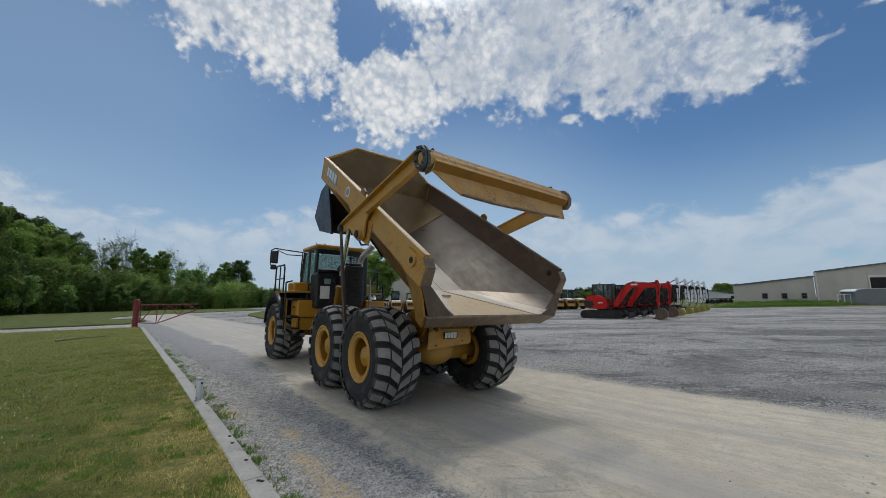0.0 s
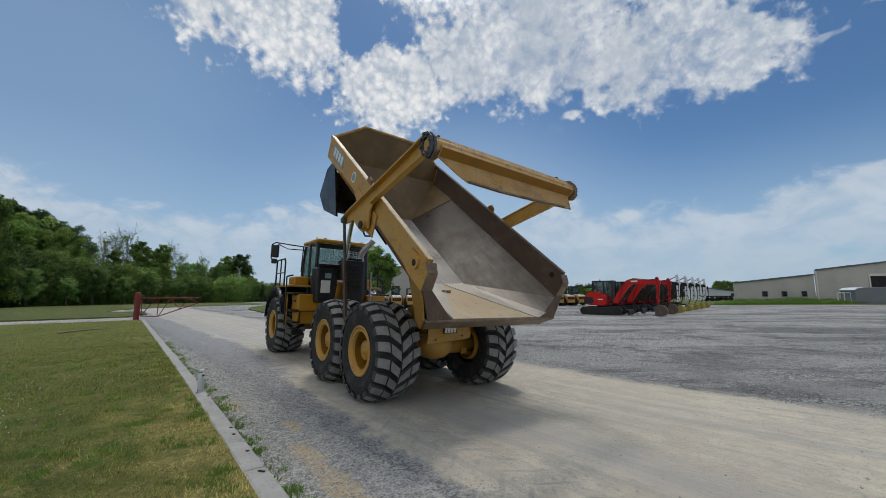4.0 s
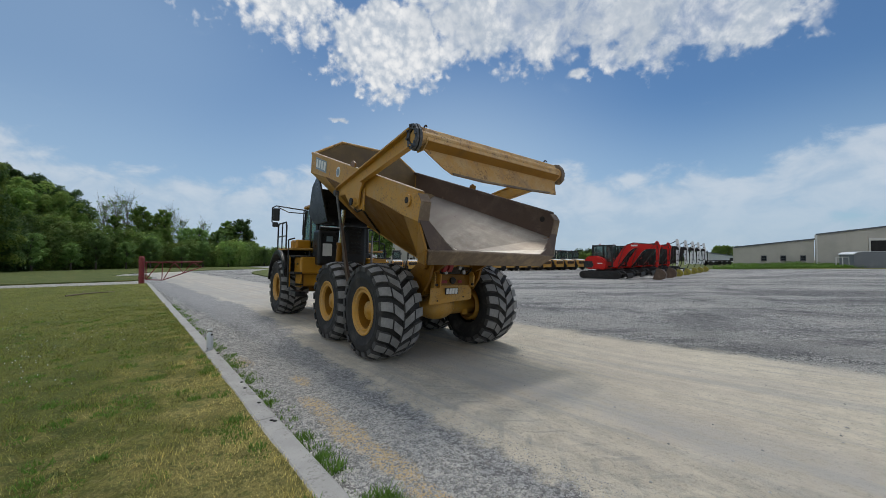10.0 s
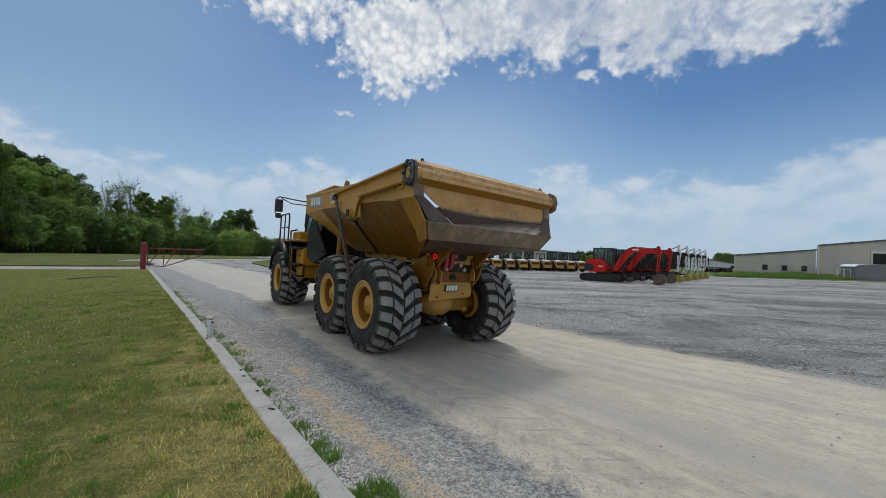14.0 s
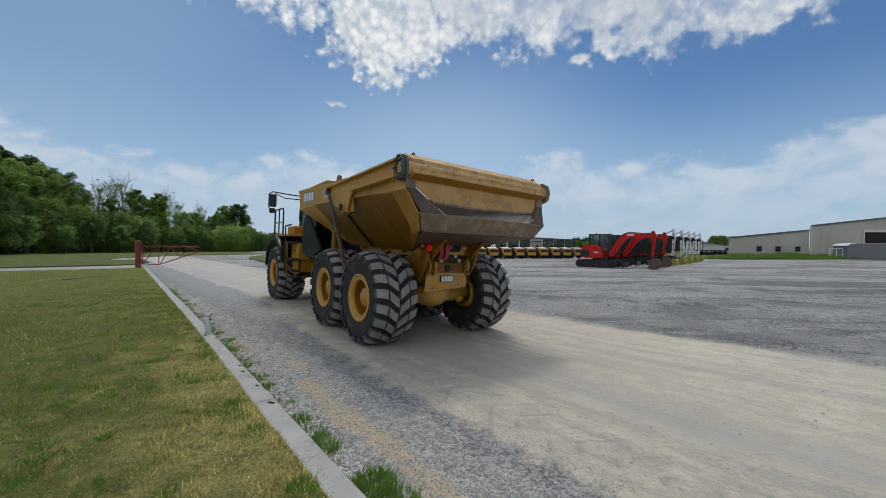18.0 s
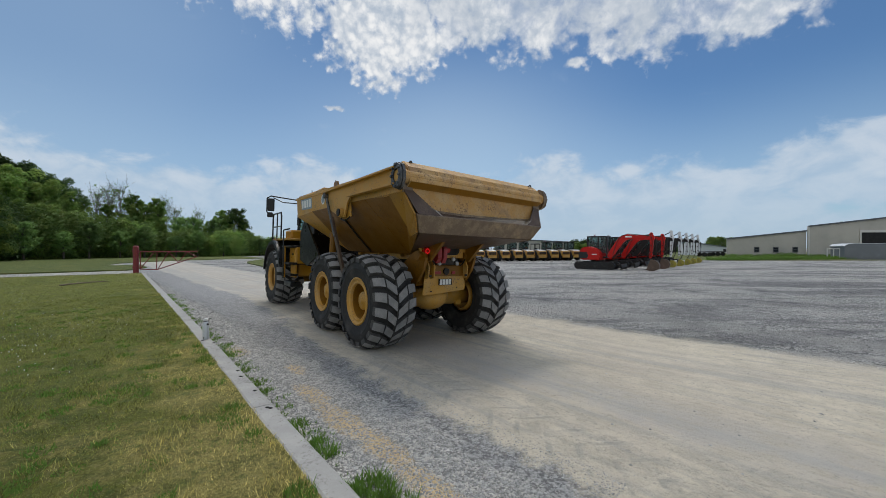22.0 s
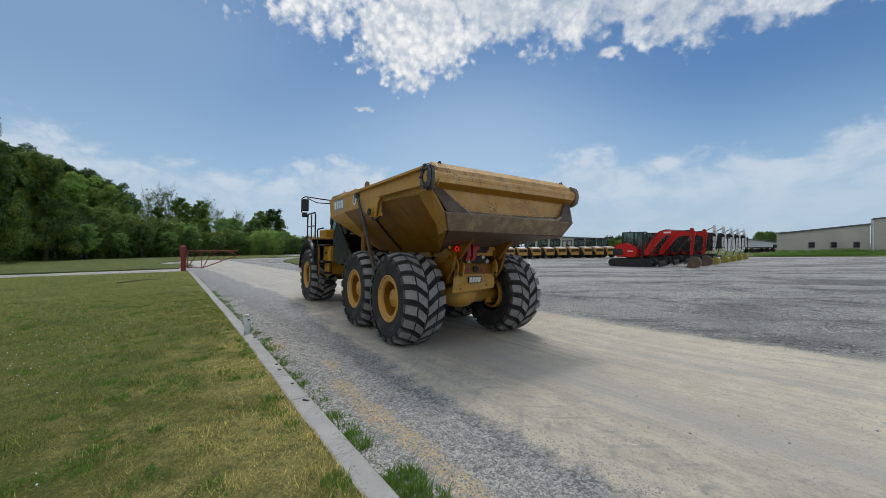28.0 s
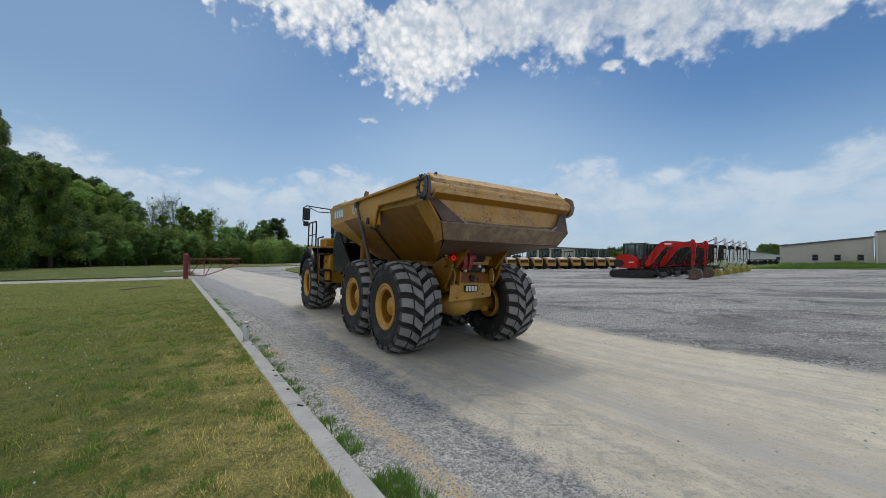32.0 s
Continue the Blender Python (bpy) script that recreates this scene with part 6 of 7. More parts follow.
        part("fender", bm, M["black"], truck, "black rubber wheel-arch fender")
        box_part("fender_deck", (5.45, s * 1.08, 1.86), (1.5, 0.60, 0.06), M["yellow_dusty"], truck, 0.015)
        box_part("side_cover", (5.25, s * 0.98, 2.0), (0.62, 0.40, 0.26), M["cab_yellow"], truck, 0.05)
        bm = bmesh.new()
        add_pipe(bm, [(6.0, s * 1.42, 1.86), (6.0, s * 1.42, 2.50), (5.95, s * 1.42, 2.60), (5.12, s * 1.42, 2.60), (5.06, s * 1.42, 2.50), (5.06, s * 1.42, 1.86)], 0.022)
        add_pipe(bm, [(5.52, s * 1.42, 1.86), (5.52, s * 1.42, 2.60)], 0.018)
        add_pipe(bm, [(6.0, s * 1.42, 2.22), (5.06, s * 1.42, 2.22)], 0.018)
        part("handrail", bm, M["black"], truck, "black tubular handrail")
        st = part("step_box", bmesh.new(), M["cab_yellow"], truck, "yellow step box beside the front wheel")
        box_part("tank", (4.50, s * 0.95, 1.43), (0.60, 0.62, 0.46), M["cab_yellow"], st, 0.05)
        box_part("tank_foot", (4.54, s * 0.90, 1.04), (0.46, 0.50, 0.34), M["cab_yellow"], st, 0.03)
        box_part("gap_cover", (4.50, s * 0.92, 1.205), (0.50, 0.54, 0.03), M["dark_steel"], st, 0.0)
        box_part("tank_latch", (4.44, s * 1.268, 1.46), (0.10, 0.02, 0.05), M["black"], st, 0.0)
        box_part("low_tread", (4.36, s * 1.30, 0.93), (0.50, 0.20, 0.045), M["black"], st, 0.01)
        box_part("upper_tread", (4.62, s * 1.12, 1.66), (0.80, 0.56, 0.05), M["dark_steel"], st, 0.01)
        box_part("middle_tread", (4.40, s * 1.32, 1.22), (0.45, 0.20, 0.06), M["dark_steel"], st, 0.01)
        box_part("step_panel", (4.40, s * 1.24, 1.02), (0.42, 0.05, 0.34), M["cab_yellow"], st, 0.01)
        box_part("lower_tread", (4.28, s * 1.30, 0.70), (0.62, 0.26, 0.13), M["black"], st, 0.02)
        bm = bmesh.new()
        add_pipe(bm, [(4.66, s * 1.44, 0.82), (4.66, s * 1.44, 1.1), (4.70, s * 1.44, 1.82), (4.74, s * 1.44, 2.1), (4.72, s * 1.28, 2.15)], 0.02)
        part("grab_rail", bm, M["black"], st)
        bm = bmesh.new()
        add_plate(bm, [(4.78, s * 1.40, 0.84), (4.66, s * 1.40, 0.84), (4.68, s * 1.40, 1.68), (4.80, s * 1.40, 1.68)], 0.03)
        part("step_side", bm, M["cab_yellow"], st)
        mr = part("mirror", bmesh.new(), M["black"], truck, "black wing mirror on a bent tube")
        bm = bmesh.new()
        add_pipe(bm, [(5.64, s * 0.78, 3.05), (5.9, s * 1.06, 3.10), (6.2, s * 1.46, 3.17), (6.26, s * 1.55, 3.10), (6.26, s * 1.55, 2.70), (6.2, s * 1.50, 2.60)], 0.018)
        add_pipe(bm, [(5.64, s * 0.78, 2.95), (5.95, s * 1.16, 2.98), (6.16, s * 1.40, 3.12)], 0.015)
        add_pipe(bm, [(5.64, s * 0.80, 3.05), (5.66, s * 0.82, 2.3)], 0.018)
        part("mirror_arm", bm, M["black"], mr)
        rot = Euler((0, 0, radians(s * -25))).to_matrix().to_4x4()
        box_part("mirror_head", (6.15, s * 1.46, 2.90), (0.09, 0.19, 0.38), M["black"], mr, 0.03, rot)
        box_part("mirror_head", (6.15, s * 1.48, 2.60), (0.08, 0.16, 0.15), M["black"], mr, 0.03, rot)


build_front()
# ---- gate, pipe and small things by the lawn ----


def build_barrier():
    g = thing("swing_gate", "red steel swing gate standing open at the drive", "gate", pose(-20.25, 25.0, 0, 0, 0, 21))
    bm = bmesh.new()
    add_tube(bm, (0, 0, -0.1), (0, 0, 1.78), 0.16, seg=18)
    part("post", bm, M["red_gate"], g, "thick dark red post")
    tube_part("post_cap", (0, 0, 1.78), (0, 0, 1.86), 0.165, M["red_gate"], g, 18, r2=0.10)
    for z in (1.50, 0.45):
        tube_part("hinge_band", (0, 0, z - 0.06), (0, 0, z + 0.06), 0.19, M["red_gate"], g, 18)
    tube_part("top_tube", (0.1, 0, 1.46), (3.45, 0, 1.46), 0.035, M["red_gate"], g, 10)
    tube_part("hinge_tube", (0.24, 0, 0.30), (0.24, 0, 1.46), 0.03, M["red_gate"], g, 8)
    tube_part("bottom_tube", (0.24, 0, 0.30), (1.15, 0, 0.25), 0.03, M["red_gate"], g, 8)
    tube_part("rising_tube", (1.15, 0, 0.25), (3.40, 0, 1.10), 0.03, M["red_gate"], g, 8)
    for a, b in (((0.24, 0.32), (1.0, 1.44)), ((1.12, 0.26), (1.15, 1.44)), ((1.2, 0.28), (1.8, 1.44)), ((1.8, 1.44), (2.35, 0.72)), ((2.35, 0.72), (2.85, 1.44)), ((2.85, 1.44), (3.40, 1.10))):
        tube_part("brace", (a[0], 0, a[1]), (b[0], 0, b[1]), 0.026, M["red_gate"], g, 8)


build_barrier()


def build_bottle():
    p = on_kerb(5.1, -0.09, 0)
    c = thing("bottle", "pale grey-blue drinking bottle standing on the kerb", "bottle", Matrix.Translation((p.x, p.y, 0.078)))
    turn = Matrix.Rotation(radians(90), 4, "X")
    bm = bmesh.new()
    lathe(bm, [(0.0, 0.0), (0.046, 0.0), (0.050, 0.006), (0.050, 0.255), (0.046, 0.275), (0.034, 0.298), (0.029, 0.305), (0.029, 0.325), (0.0, 0.325)], 22)
    bmesh.ops.transform(bm, matrix=turn, verts=bm.verts[:])
    part("flask", bm, M["pvc"], c, smooth=True)
    bm = bmesh.new()
    lathe(bm, [(0.0, 0.326), (0.036, 0.326), (0.038, 0.330), (0.038, 0.356), (0.034, 0.362), (0.0, 0.362)], 22)
    bmesh.ops.transform(bm, matrix=turn, verts=bm.verts[:])
    part("cap", bm, M["white"], c, "white screw cap")
    tube_part("neck_ring", (0, 0, 0.316), (0, 0, 0.325), 0.033, M["dark_steel"], c, 18)
    box_part("carry_loop", (0.046, -0.016, 0.268), (0.022, 0.034, 0.03), M["dark_steel"], c, 0.004, label="dark carrying loop")
    box_part("base_mark", (-0.010, -0.049, 0.035), (0.02, 0.006, 0.02), M["dark_steel"], c, 0.0)


build_bottle()


def build_stick():
    bm = bmesh.new()
    pts = [(-15.95, 16.1, 0.14), (-15.8, 16.7, 0.17), (-15.75, 17.3, 0.17), (-15.6, 17.95, 0.15)]
    for i, (a, b) in enumerate(zip(pts, pts[1:])):
        add_tube(bm, a, b, 0.035 - 0.006 * i, 0.029 - 0.006 * i, 8)
    add_tube(bm, pts[1], (-16.0, 16.9, 0.25), 0.015, 0.006, 6)
    tagged(part("branch", bm, M["wood"]), "bare fallen branch lying on the lawn", "branch")


build_stick()

# ---- excavators ----


def excavator(paint, label, dipper, yellow_bucket=False):
    """A compact tracked excavator facing +x, its boom reaching forward and its bucket on the ground."""
    e = thing("excavator", label, "excavator", group="parked excavators")
    for s in (1, -1):
        bm = bmesh.new()
        add_prism(bm, [(-1.35, 0.0), (-1.5, 0.10), (-1.58, 0.30), (-1.5, 0.50), (-1.35, 0.58), (1.35, 0.58), (1.5, 0.5), (1.58, 0.3), (1.5, 0.1), (1.35, 0.0)], s * 0.55, s * 0.98)
        t = part("track", bm, M["rubber"], e, "black rubber track")
        for x in (-1.25, 1.25):
            tube_part("sprocket", (x, s * 0.985, 0.29), (x, s * 1.0, 0.29), 0.22, M["dark_steel"], t, 16)
        for k in range(4):
            tube_part("roller", (-0.75 + 0.5 * k, s * 0.985, 0.14), (-0.75 + 0.5 * k, s * 1.0, 0.14), 0.10, M["dark_steel"], t, 12)
    box_part("undercarriage", (0, 0, 0.45), (1.4, 1.1, 0.3), M["dark_steel"], e, 0.03)
    bl = part("blade", bmesh.new(), M["dark_steel"], e)
    bm = bmesh.new()
    add_prism(bm, [(2.02, 0.03), (2.10, 0.22), (2.02, 0.45), (1.96, 0.45), (2.03, 0.22), (1.95, 0.03)], -0.98, 0.98)
    part("blade_plate", bm, M["dark_steel"], bl)
    for s in (1, -1):
        box_part("blade_arm", (1.5, s * 0.35, 0.33), (1.0, 0.09, 0.12), M["dark_steel"], bl, 0.01)
    tube_part("slew_ring", (0, 0, 0.58), (0, 0, 0.70), 0.5, M["dark_steel"], e, 20)
    bm = bmesh.new()
    add_prism(bm, [(-0.95, 0.74), (-1.12, 0.90), (-1.18, 1.25), (-1.08, 1.60), (-0.85, 1.78), (-0.35, 1.82), (0.15, 1.66), (0.42, 1.35), (0.50, 0.95), (0.42, 0.72)], -0.95, 0.92)
    bmesh.ops.bevel(bm, geom=bm.edges[:], offset=0.07, segments=2, affect="EDGES")
    part("upper_body", bm, paint, e, smooth=False)
    bm = bmesh.new()
    add_prism(bm, [(-1.20, 0.86), (-1.21, 1.25), (-1.10, 1.42), (-0.62, 1.34), (-0.42, 1.12), (-0.55, 0.86)], -0.965, 0.6)
    part("rear_cover", bm, M["black"], e, "black rear cover")
    box_part("body_mark", (0.05, -0.957, 1.20), (0.36, 0.012, 0.07), M["white"], e, 0.0, label="white mark")
    cab = part("cab", bmesh.new(), M["black"], e, "black glazed cab")
    x0, x1, y0, y1, z0, z1 = -0.75, 0.80, -0.15, 0.90, 0.95, 2.68
    box_part("cab_floor", ((x0 + x1) / 2, (y0 + y1) / 2, z0), (x1 - x0, y1 - y0, 0.12), M["black"], cab)
    box_part("cab_roof", ((x0 + x1) / 2, (y0 + y1) / 2, z1 - 0.03), (x1 - x0, y1 - y0, 0.09), M["black"], cab, 0.03)
    for x in (x0 + 0.03, 0.12, x1 - 0.03):
        for y in (y0 + 0.03, y1 - 0.03):
            box_part("cab_pillar", (x, y, (z0 + z1) / 2), (0.11, 0.09, z1 - z0), M["black"], cab, 0.0)
    for y in (y0 + 0.03, y1 - 0.03):
        box_part("cab_window", ((x0 + x1) / 2, y, 1.98), (x1 - x0 - 0.1, 0.012, 1.34), M["cab_glass"], cab, 0.0)
    box_part("cab_window", (x1 - 0.03, (y0 + y1) / 2, 1.9), (0.012, y1 - y0 - 0.1, 1.45), M["cab_glass"], cab, 0.0)
    box_part("cab_window", (x0 + 0.03, (y0 + y1) / 2, 2.20), (0.012, y1 - y0 - 0.1, 0.90), M["cab_glass"], cab, 0.0)
    box_part("seat", (-0.1, 0.36, 1.55), (0.35, 0.45, 0.6), M["black"], cab, 0.05)
    tube_part("beacon", (-0.3, 0.4, z1), (-0.3, 0.4, z1 + 0.13), 0.05, M["red_lens"], cab, 10)
    bm = bmesh.new()
    add_pipe(bm, [(x1, y1, 2.2), (x1 + 0.2, y1 + 0.12, 2.4), (x1 + 0.2, y1 + 0.12, 2.2)], 0.015)
    add_box(bm, (x1 + 0.2, y1 + 0.12, 2.25), (0.05, 0.14, 0.24))
    part("mirror", bm, M["black"], cab)
    # boom, dipper, bucket
    yb = -0.35
    bm = bmesh.new()
    add_prism(bm, [(0.95, 0.95), (0.90, 1.15), (1.50, 2.18), (1.80, 2.58), (2.25, 2.78), (4.05, 2.58), (4.12, 2.32), (2.65, 2.40), (2.3, 2.34), (2.02, 2.08), (1.22, 0.92)], yb - 0.12, yb + 0.12)
    part("boom", bm, M["red"] if dipper is M["red"] else M["dark_steel"], e)
    box_part("boom_mark", (2.45, yb - 0.124, 2.58), (0.46, 0.006, 0.12), M["white"], e, 0.0, label="white oval mark")
    bm = bmesh.new()
    top = 2.75 if dipper is M["red"] else 3.15
    add_prism(bm, [(3.88, top), (3.96, top + 0.07), (4.05, top + 0.03), (4.20, 2.52), (4.14, 2.30), (4.04, 1.1), (3.97, 0.92), (3.86, 0.95), (3.90, 1.9), (3.88, 2.3)], yb - 0.085, yb + 0.085)
    d = part("dipper", bm, dipper, e)
    bm = bmesh.new()
    for y in (-0.11, 0.11):
        add_pipe(bm, [(3.62, yb + y, 2.40), (3.80, yb + y, 2.66), (3.98, yb + y, 2.58), (4.05, yb + y, 2.2), (4.02, yb + y, 1.55), (4.10, yb + y, 1.25)], 0.022, 6)
    part("hose", bm, M["black"], d)
    bm = bmesh.new()
    add_pipe(bm, [(1.30, yb + 0.14, 1.15), (1.64, yb + 0.14, 2.2), (1.95, yb + 0.14, 2.66), (2.4, yb + 0.14, 2.80), (3.6, yb + 0.14, 2.66)], 0.024, 6)
    add_pipe(bm, [(1.30, yb - 0.14, 1.15), (1.64, yb - 0.14, 2.2), (1.95, yb - 0.14, 2.66), (2.4, yb - 0.14, 2.80), (3.6, yb - 0.14, 2.66)], 0.024, 6)
    part("boom_hose", bm, M["black"], e)
    for s in (1, -1):
        bm = bmesh.new()
        add_box(bm, (0, s * 0.765, 0.575), (2.70, 0.43, 0.02))
        for k in range(22):
            add_box(bm, (-1.32 + 0.126 * k, s * 0.765, 0.590), (0.06, 0.43, 0.03))
        part("track_pads", bm, M["rubber"], e)
    box_part("side_grille", (-0.72, -0.956, 1.22), (0.42, 0.012, 0.30), M["black"], e, 0.0)
    box_part("cab_light", (0.78, 0.38, 2.72), (0.06, 0.5, 0.06), M["white"], e, 0.01)
    tube_part("dipper_eye", (3.97, yb - 0.13, top), (3.97, yb + 0.13, top), 0.12, dipper, d, 14)
    for z in (2.75, 2.45, 1.9, 1.4, 1.1):
        tube_part("dipper_pin", (3.98 if z > 1.5 else 3.95, yb - 0.135, z), (3.98 if z > 1.5 else 3.95, yb + 0.135, z), 0.05, M["dark_steel"], d, 10)
    bm = bmesh.new()
    add_tube(bm, (1.25, yb + 0.03, 0.85), (1.85, yb + 0.03, 1.55), 0.06)
    add_tube(bm, (1.85, yb + 0.03, 1.55), (2.15, yb + 0.03, 2.05), 0.035)
    part("boom_cylinder", bm, M["dark_steel"], e)
    bm = bmesh.new()
    add_tube(bm, (1.95, yb, 2.56), (3.05, yb, 2.64), 0.06)
    add_tube(bm, (3.05, yb, 2.64), (3.91, yb, top - 0.04), 0.035)
    part("dipper_cylinder", bm, M["dark_steel"], e)
    bm = bmesh.new()
    add_tube(bm, (4.27, yb, 2.42), (4.29, yb, 1.75), 0.05)
    add_tube(bm, (4.29, yb, 1.75), (4.27, yb, 1.15), 0.03)
    part("bucket_cylinder", bm, M["dark_steel"], e)
    bm = bmesh.new()
    add_prism(bm, [(4.29, 1.14), (4.25, 1.14), (4.05, 0.70), (4.11, 0.66)], yb - 0.06, yb + 0.06)
    part("bucket_link", bm, M["dark_steel"], e)
    bm = bmesh.new()
    arc = [(4.17, 0.80), (4.41, 0.66), (4.53, 0.40), (4.45, 0.14), (4.21, 0.02), (3.91, 0.02), (3.67, 0.06)]
    if yellow_bucket:
        arc = [(4.02 + (x - 4.02) * 0.72, z * 0.74) for x, z in arc]
    for (ax, az), (bx, bz) in zip(arc, arc[1:]):
        add_plate(bm, [(ax, yb - 0.24, az), (bx, yb - 0.24, bz), (bx, yb + 0.24, bz), (ax, yb + 0.24, az)], 0.025)
    for s in (-0.24, 0.24):
        add_prism(bm, [(3.95, 0.64 if yellow_bucket else 0.86)] + arc, yb + s - 0.012, yb + s + 0.012)
    part("bucket", bm, M["bucket_yellow"] if yellow_bucket else M["bucket"], e, "yellow-green bucket" if yellow_bucket else "rust-brown bucket")
    bm = bmesh.new()
    for k in range(4):
        add_box(bm, (3.62, yb - 0.21 + 0.14 * k, 0.06), (0.14, 0.06, 0.04))
    part("teeth", bm, M["dark_steel"], e)
    return e


def build_excavators():
    head = math.degrees(math.atan2(-0.62, 0.785))
    red = excavator(M["red"], "red tracked excavator with black cab parked in the yard", M["red"])
    white = excavator(M["red"], "tracked excavator with a white dipper and yellow-green bucket in the row", M["white_paint"], True)
    for k in range(7):
        m = pose(12.75 + 2.30 * k, 31.0 + 2.47 * k, 0, 0, 0, head + 1.2 * math.sin(k * 2.1))
        if k in (0, 2):
            ob = red if k == 0 else white
            ob.matrix_world = m
        else:
            copy_thing(red if k < 2 else white, m)


build_excavators()

# ---- row of rollers ----


def roller(closed):
    """A drum compactor, with a glazed cab or an open canopy."""
    r = thing("soil_compactor", "yellow drum compactor with a glazed cab parked in a row" if closed else "yellow drum compactor with an open canopy parked in a row", "roller", group="parked compactors")
    bm = bmesh.new()
    add_tube(bm, (1.5, -0.85, 0.72), (1.5, 0.85, 0.72), 0.72, seg=28)
    part("drum", bm, M["bucket"], r, "dark steel drum")
    for s in (1, -1):
        bm = bmesh.new()
        add_prism(bm, [(0.5, 0.45), (0.5, 0.95), (2.3, 0.9), (2.35, 0.5)], s * 0.9, s * 1.02)
        part("drum_frame", bm, M["yellow_dusty"], r)
        w = part("wheel", bmesh.new(), M["yellow"], r)
        bm = bmesh.new()
        lathe(bm, [(0.35, s * 0.55), (0.68, s * 0.56), (0.74, s * 0.65), (0.74, s * 0.93), (0.68, s * 1.0), (0.35, s * 1.0)], 24)
        bmesh.ops.translate(bm, verts=bm.verts[:], vec=(-1.35, 0, 0.74))
        part("tyre", bm, M["rubber"], w)
        tube_part("rim", (-1.35, s * 0.6, 0.74), (-1.35, s * 0.96, 0.74), 0.36, M["yellow"], w, 18)
    box_part("cross_beam", (2.3, 0, 0.7), (0.16, 2.0, 0.36), M["yellow"], r, 0.03)
    bm = bmesh.new()
    add_prism(bm, [(-2.3, 0.72), (-2.38, 1.15), (-2.22, 1.45), (-0.7, 1.56), (-0.6, 0.7)], -0.86, 0.86)
    bmesh.ops.bevel(bm, geom=bm.edges[:], offset=0.10, segments=3, affect="EDGES")
    part("bonnet", bm, M["yellow_dusty"], r)
    # added white piece that paints the sun's highlight on the bonnet
    bm = bmesh.new()
    add_prism(bm, [(-2.20, 1.36), (-2.08, 1.47), (-1.7, 1.55), (-0.75, 1.60), (-0.7, 1.5)], -0.70, 0.70)
    bmesh.ops.bevel(bm, geom=bm.edges[:], offset=0.05, segments=2, affect="EDGES")
    part("hood_top", bm, M["white_paint"], r, "sun highlight on the hood, painted white")
    for y in (-0.72, 0.72):
        box_part("tail_lamp", (-2.36, y, 1.12), (0.04, 0.14, 0.09), M["tow_red"], r, 0.01)
    for k in range(3):
        box_part("grille_bar", (-2.40, 0, 1.02 + 0.08 * k), (0.02, 0.98, 0.02), M["yellow"], r, 0.0)
    box_part("rear_grille", (-2.36, 0, 1.10), (0.07, 1.30, 0.36), M["black"], r, 0.02)
    box_part("rear_bumper", (-2.3, 0, 0.62), (0.16, 1.5, 0.34), M["yellow_dusty"], r, 0.04)
    for y in (-0.52, 0.52):
        tube_part("work_lamp", (-2.37, y, 1.42), (-2.30, y, 1.42), 0.06, M["white"], r, 10)
    box_part("deck", (0.0, 0, 1.0), (1.3, 1.5, 0.25), M["black"], r, 0.03)
    cab = part("cab", bmesh.new(), M["black"], r, "dark cab under a flat roof" if closed else "open canopy on four posts")
    top = 2.72 if closed else 2.42
    hy = 0.60 if closed else 0.52
    for x in (-0.6, 0.6):
        for y in (-hy, hy):
            tube_part("cab_post", (x, y, 1.1), (x * 0.9, y * 0.93, top), 0.055, M["black"], cab, 8)
    bm = bmesh.new()
    add_box(bm, (0, 0, top), (1.42, 2 * hy + 0.06, 0.15), None, 0.06)
    part("roof", bm, M["black"], cab)
    if closed:
        for y in (-hy, hy):
            box_part("cab_window", (0, y * 0.97, 2.05), (1.1, 0.012, 1.15), M["cab_glass"], cab, 0.0)
        for x in (-0.57, 0.57):
            box_part("cab_window", (x, 0, 2.05), (0.012, 2 * hy - 0.12, 1.15), M["cab_glass"], cab, 0.0)
        box_part("rear_panel", (-0.52, 0.0, 1.50), (0.04, 2 * hy - 0.1, 0.70), M["black"], cab, 0.0)
        box_part("headliner", (0, 0, top - 0.16), (1.1, 2 * hy - 0.06, 0.14), M["black"], cab, 0.0)
        box_part("door_rail", (-0.6, 0.0, 1.78), (0.05, 2 * hy - 0.1, 0.07), M["black"], cab, 0.0)
        tube_part("beacon", (0, 0.3, top + 0.07), (0, 0.3, top + 0.2), 0.06, M["tow_red"], cab, 10)
        for y in (-hy - 0.1, hy + 0.1):
            box_part("mirror", (-0.55, y, 2.35), (0.06, 0.14, 0.28), M["black"], cab, 0.02)
        box_part("console", (0.35, 0, 1.45), (0.3, 0.8, 0.6), M["black"], cab, 0.03)
    box_part("seat", (-0.2, 0, 1.5), (0.4, 0.5, 0.7), M["black"], cab, 0.05)
    return r


def build_rollers():
    kinds = [roller(True), roller(False)]
    for r in kinds:
        r.scale = (0.95, 0.74, 0.94)
    used = set()
    for k in range(17):
        m = pose(-9.6 + 1.72 * k, 44.6 + 0.52 * k, 0, 0, 0, 103 + 1.5 * math.sin(k * 1.9))
        i = 1 if k in (3, 9, 13) else 0
        if i in used:
            copy_thing(kinds[i], m)
        else:
            used.add(i)
            kinds[i].matrix_world = m @ Matrix.Diagonal((0.95, 0.74, 0.94, 1.0))


build_rollers()

# ---- buildings ----


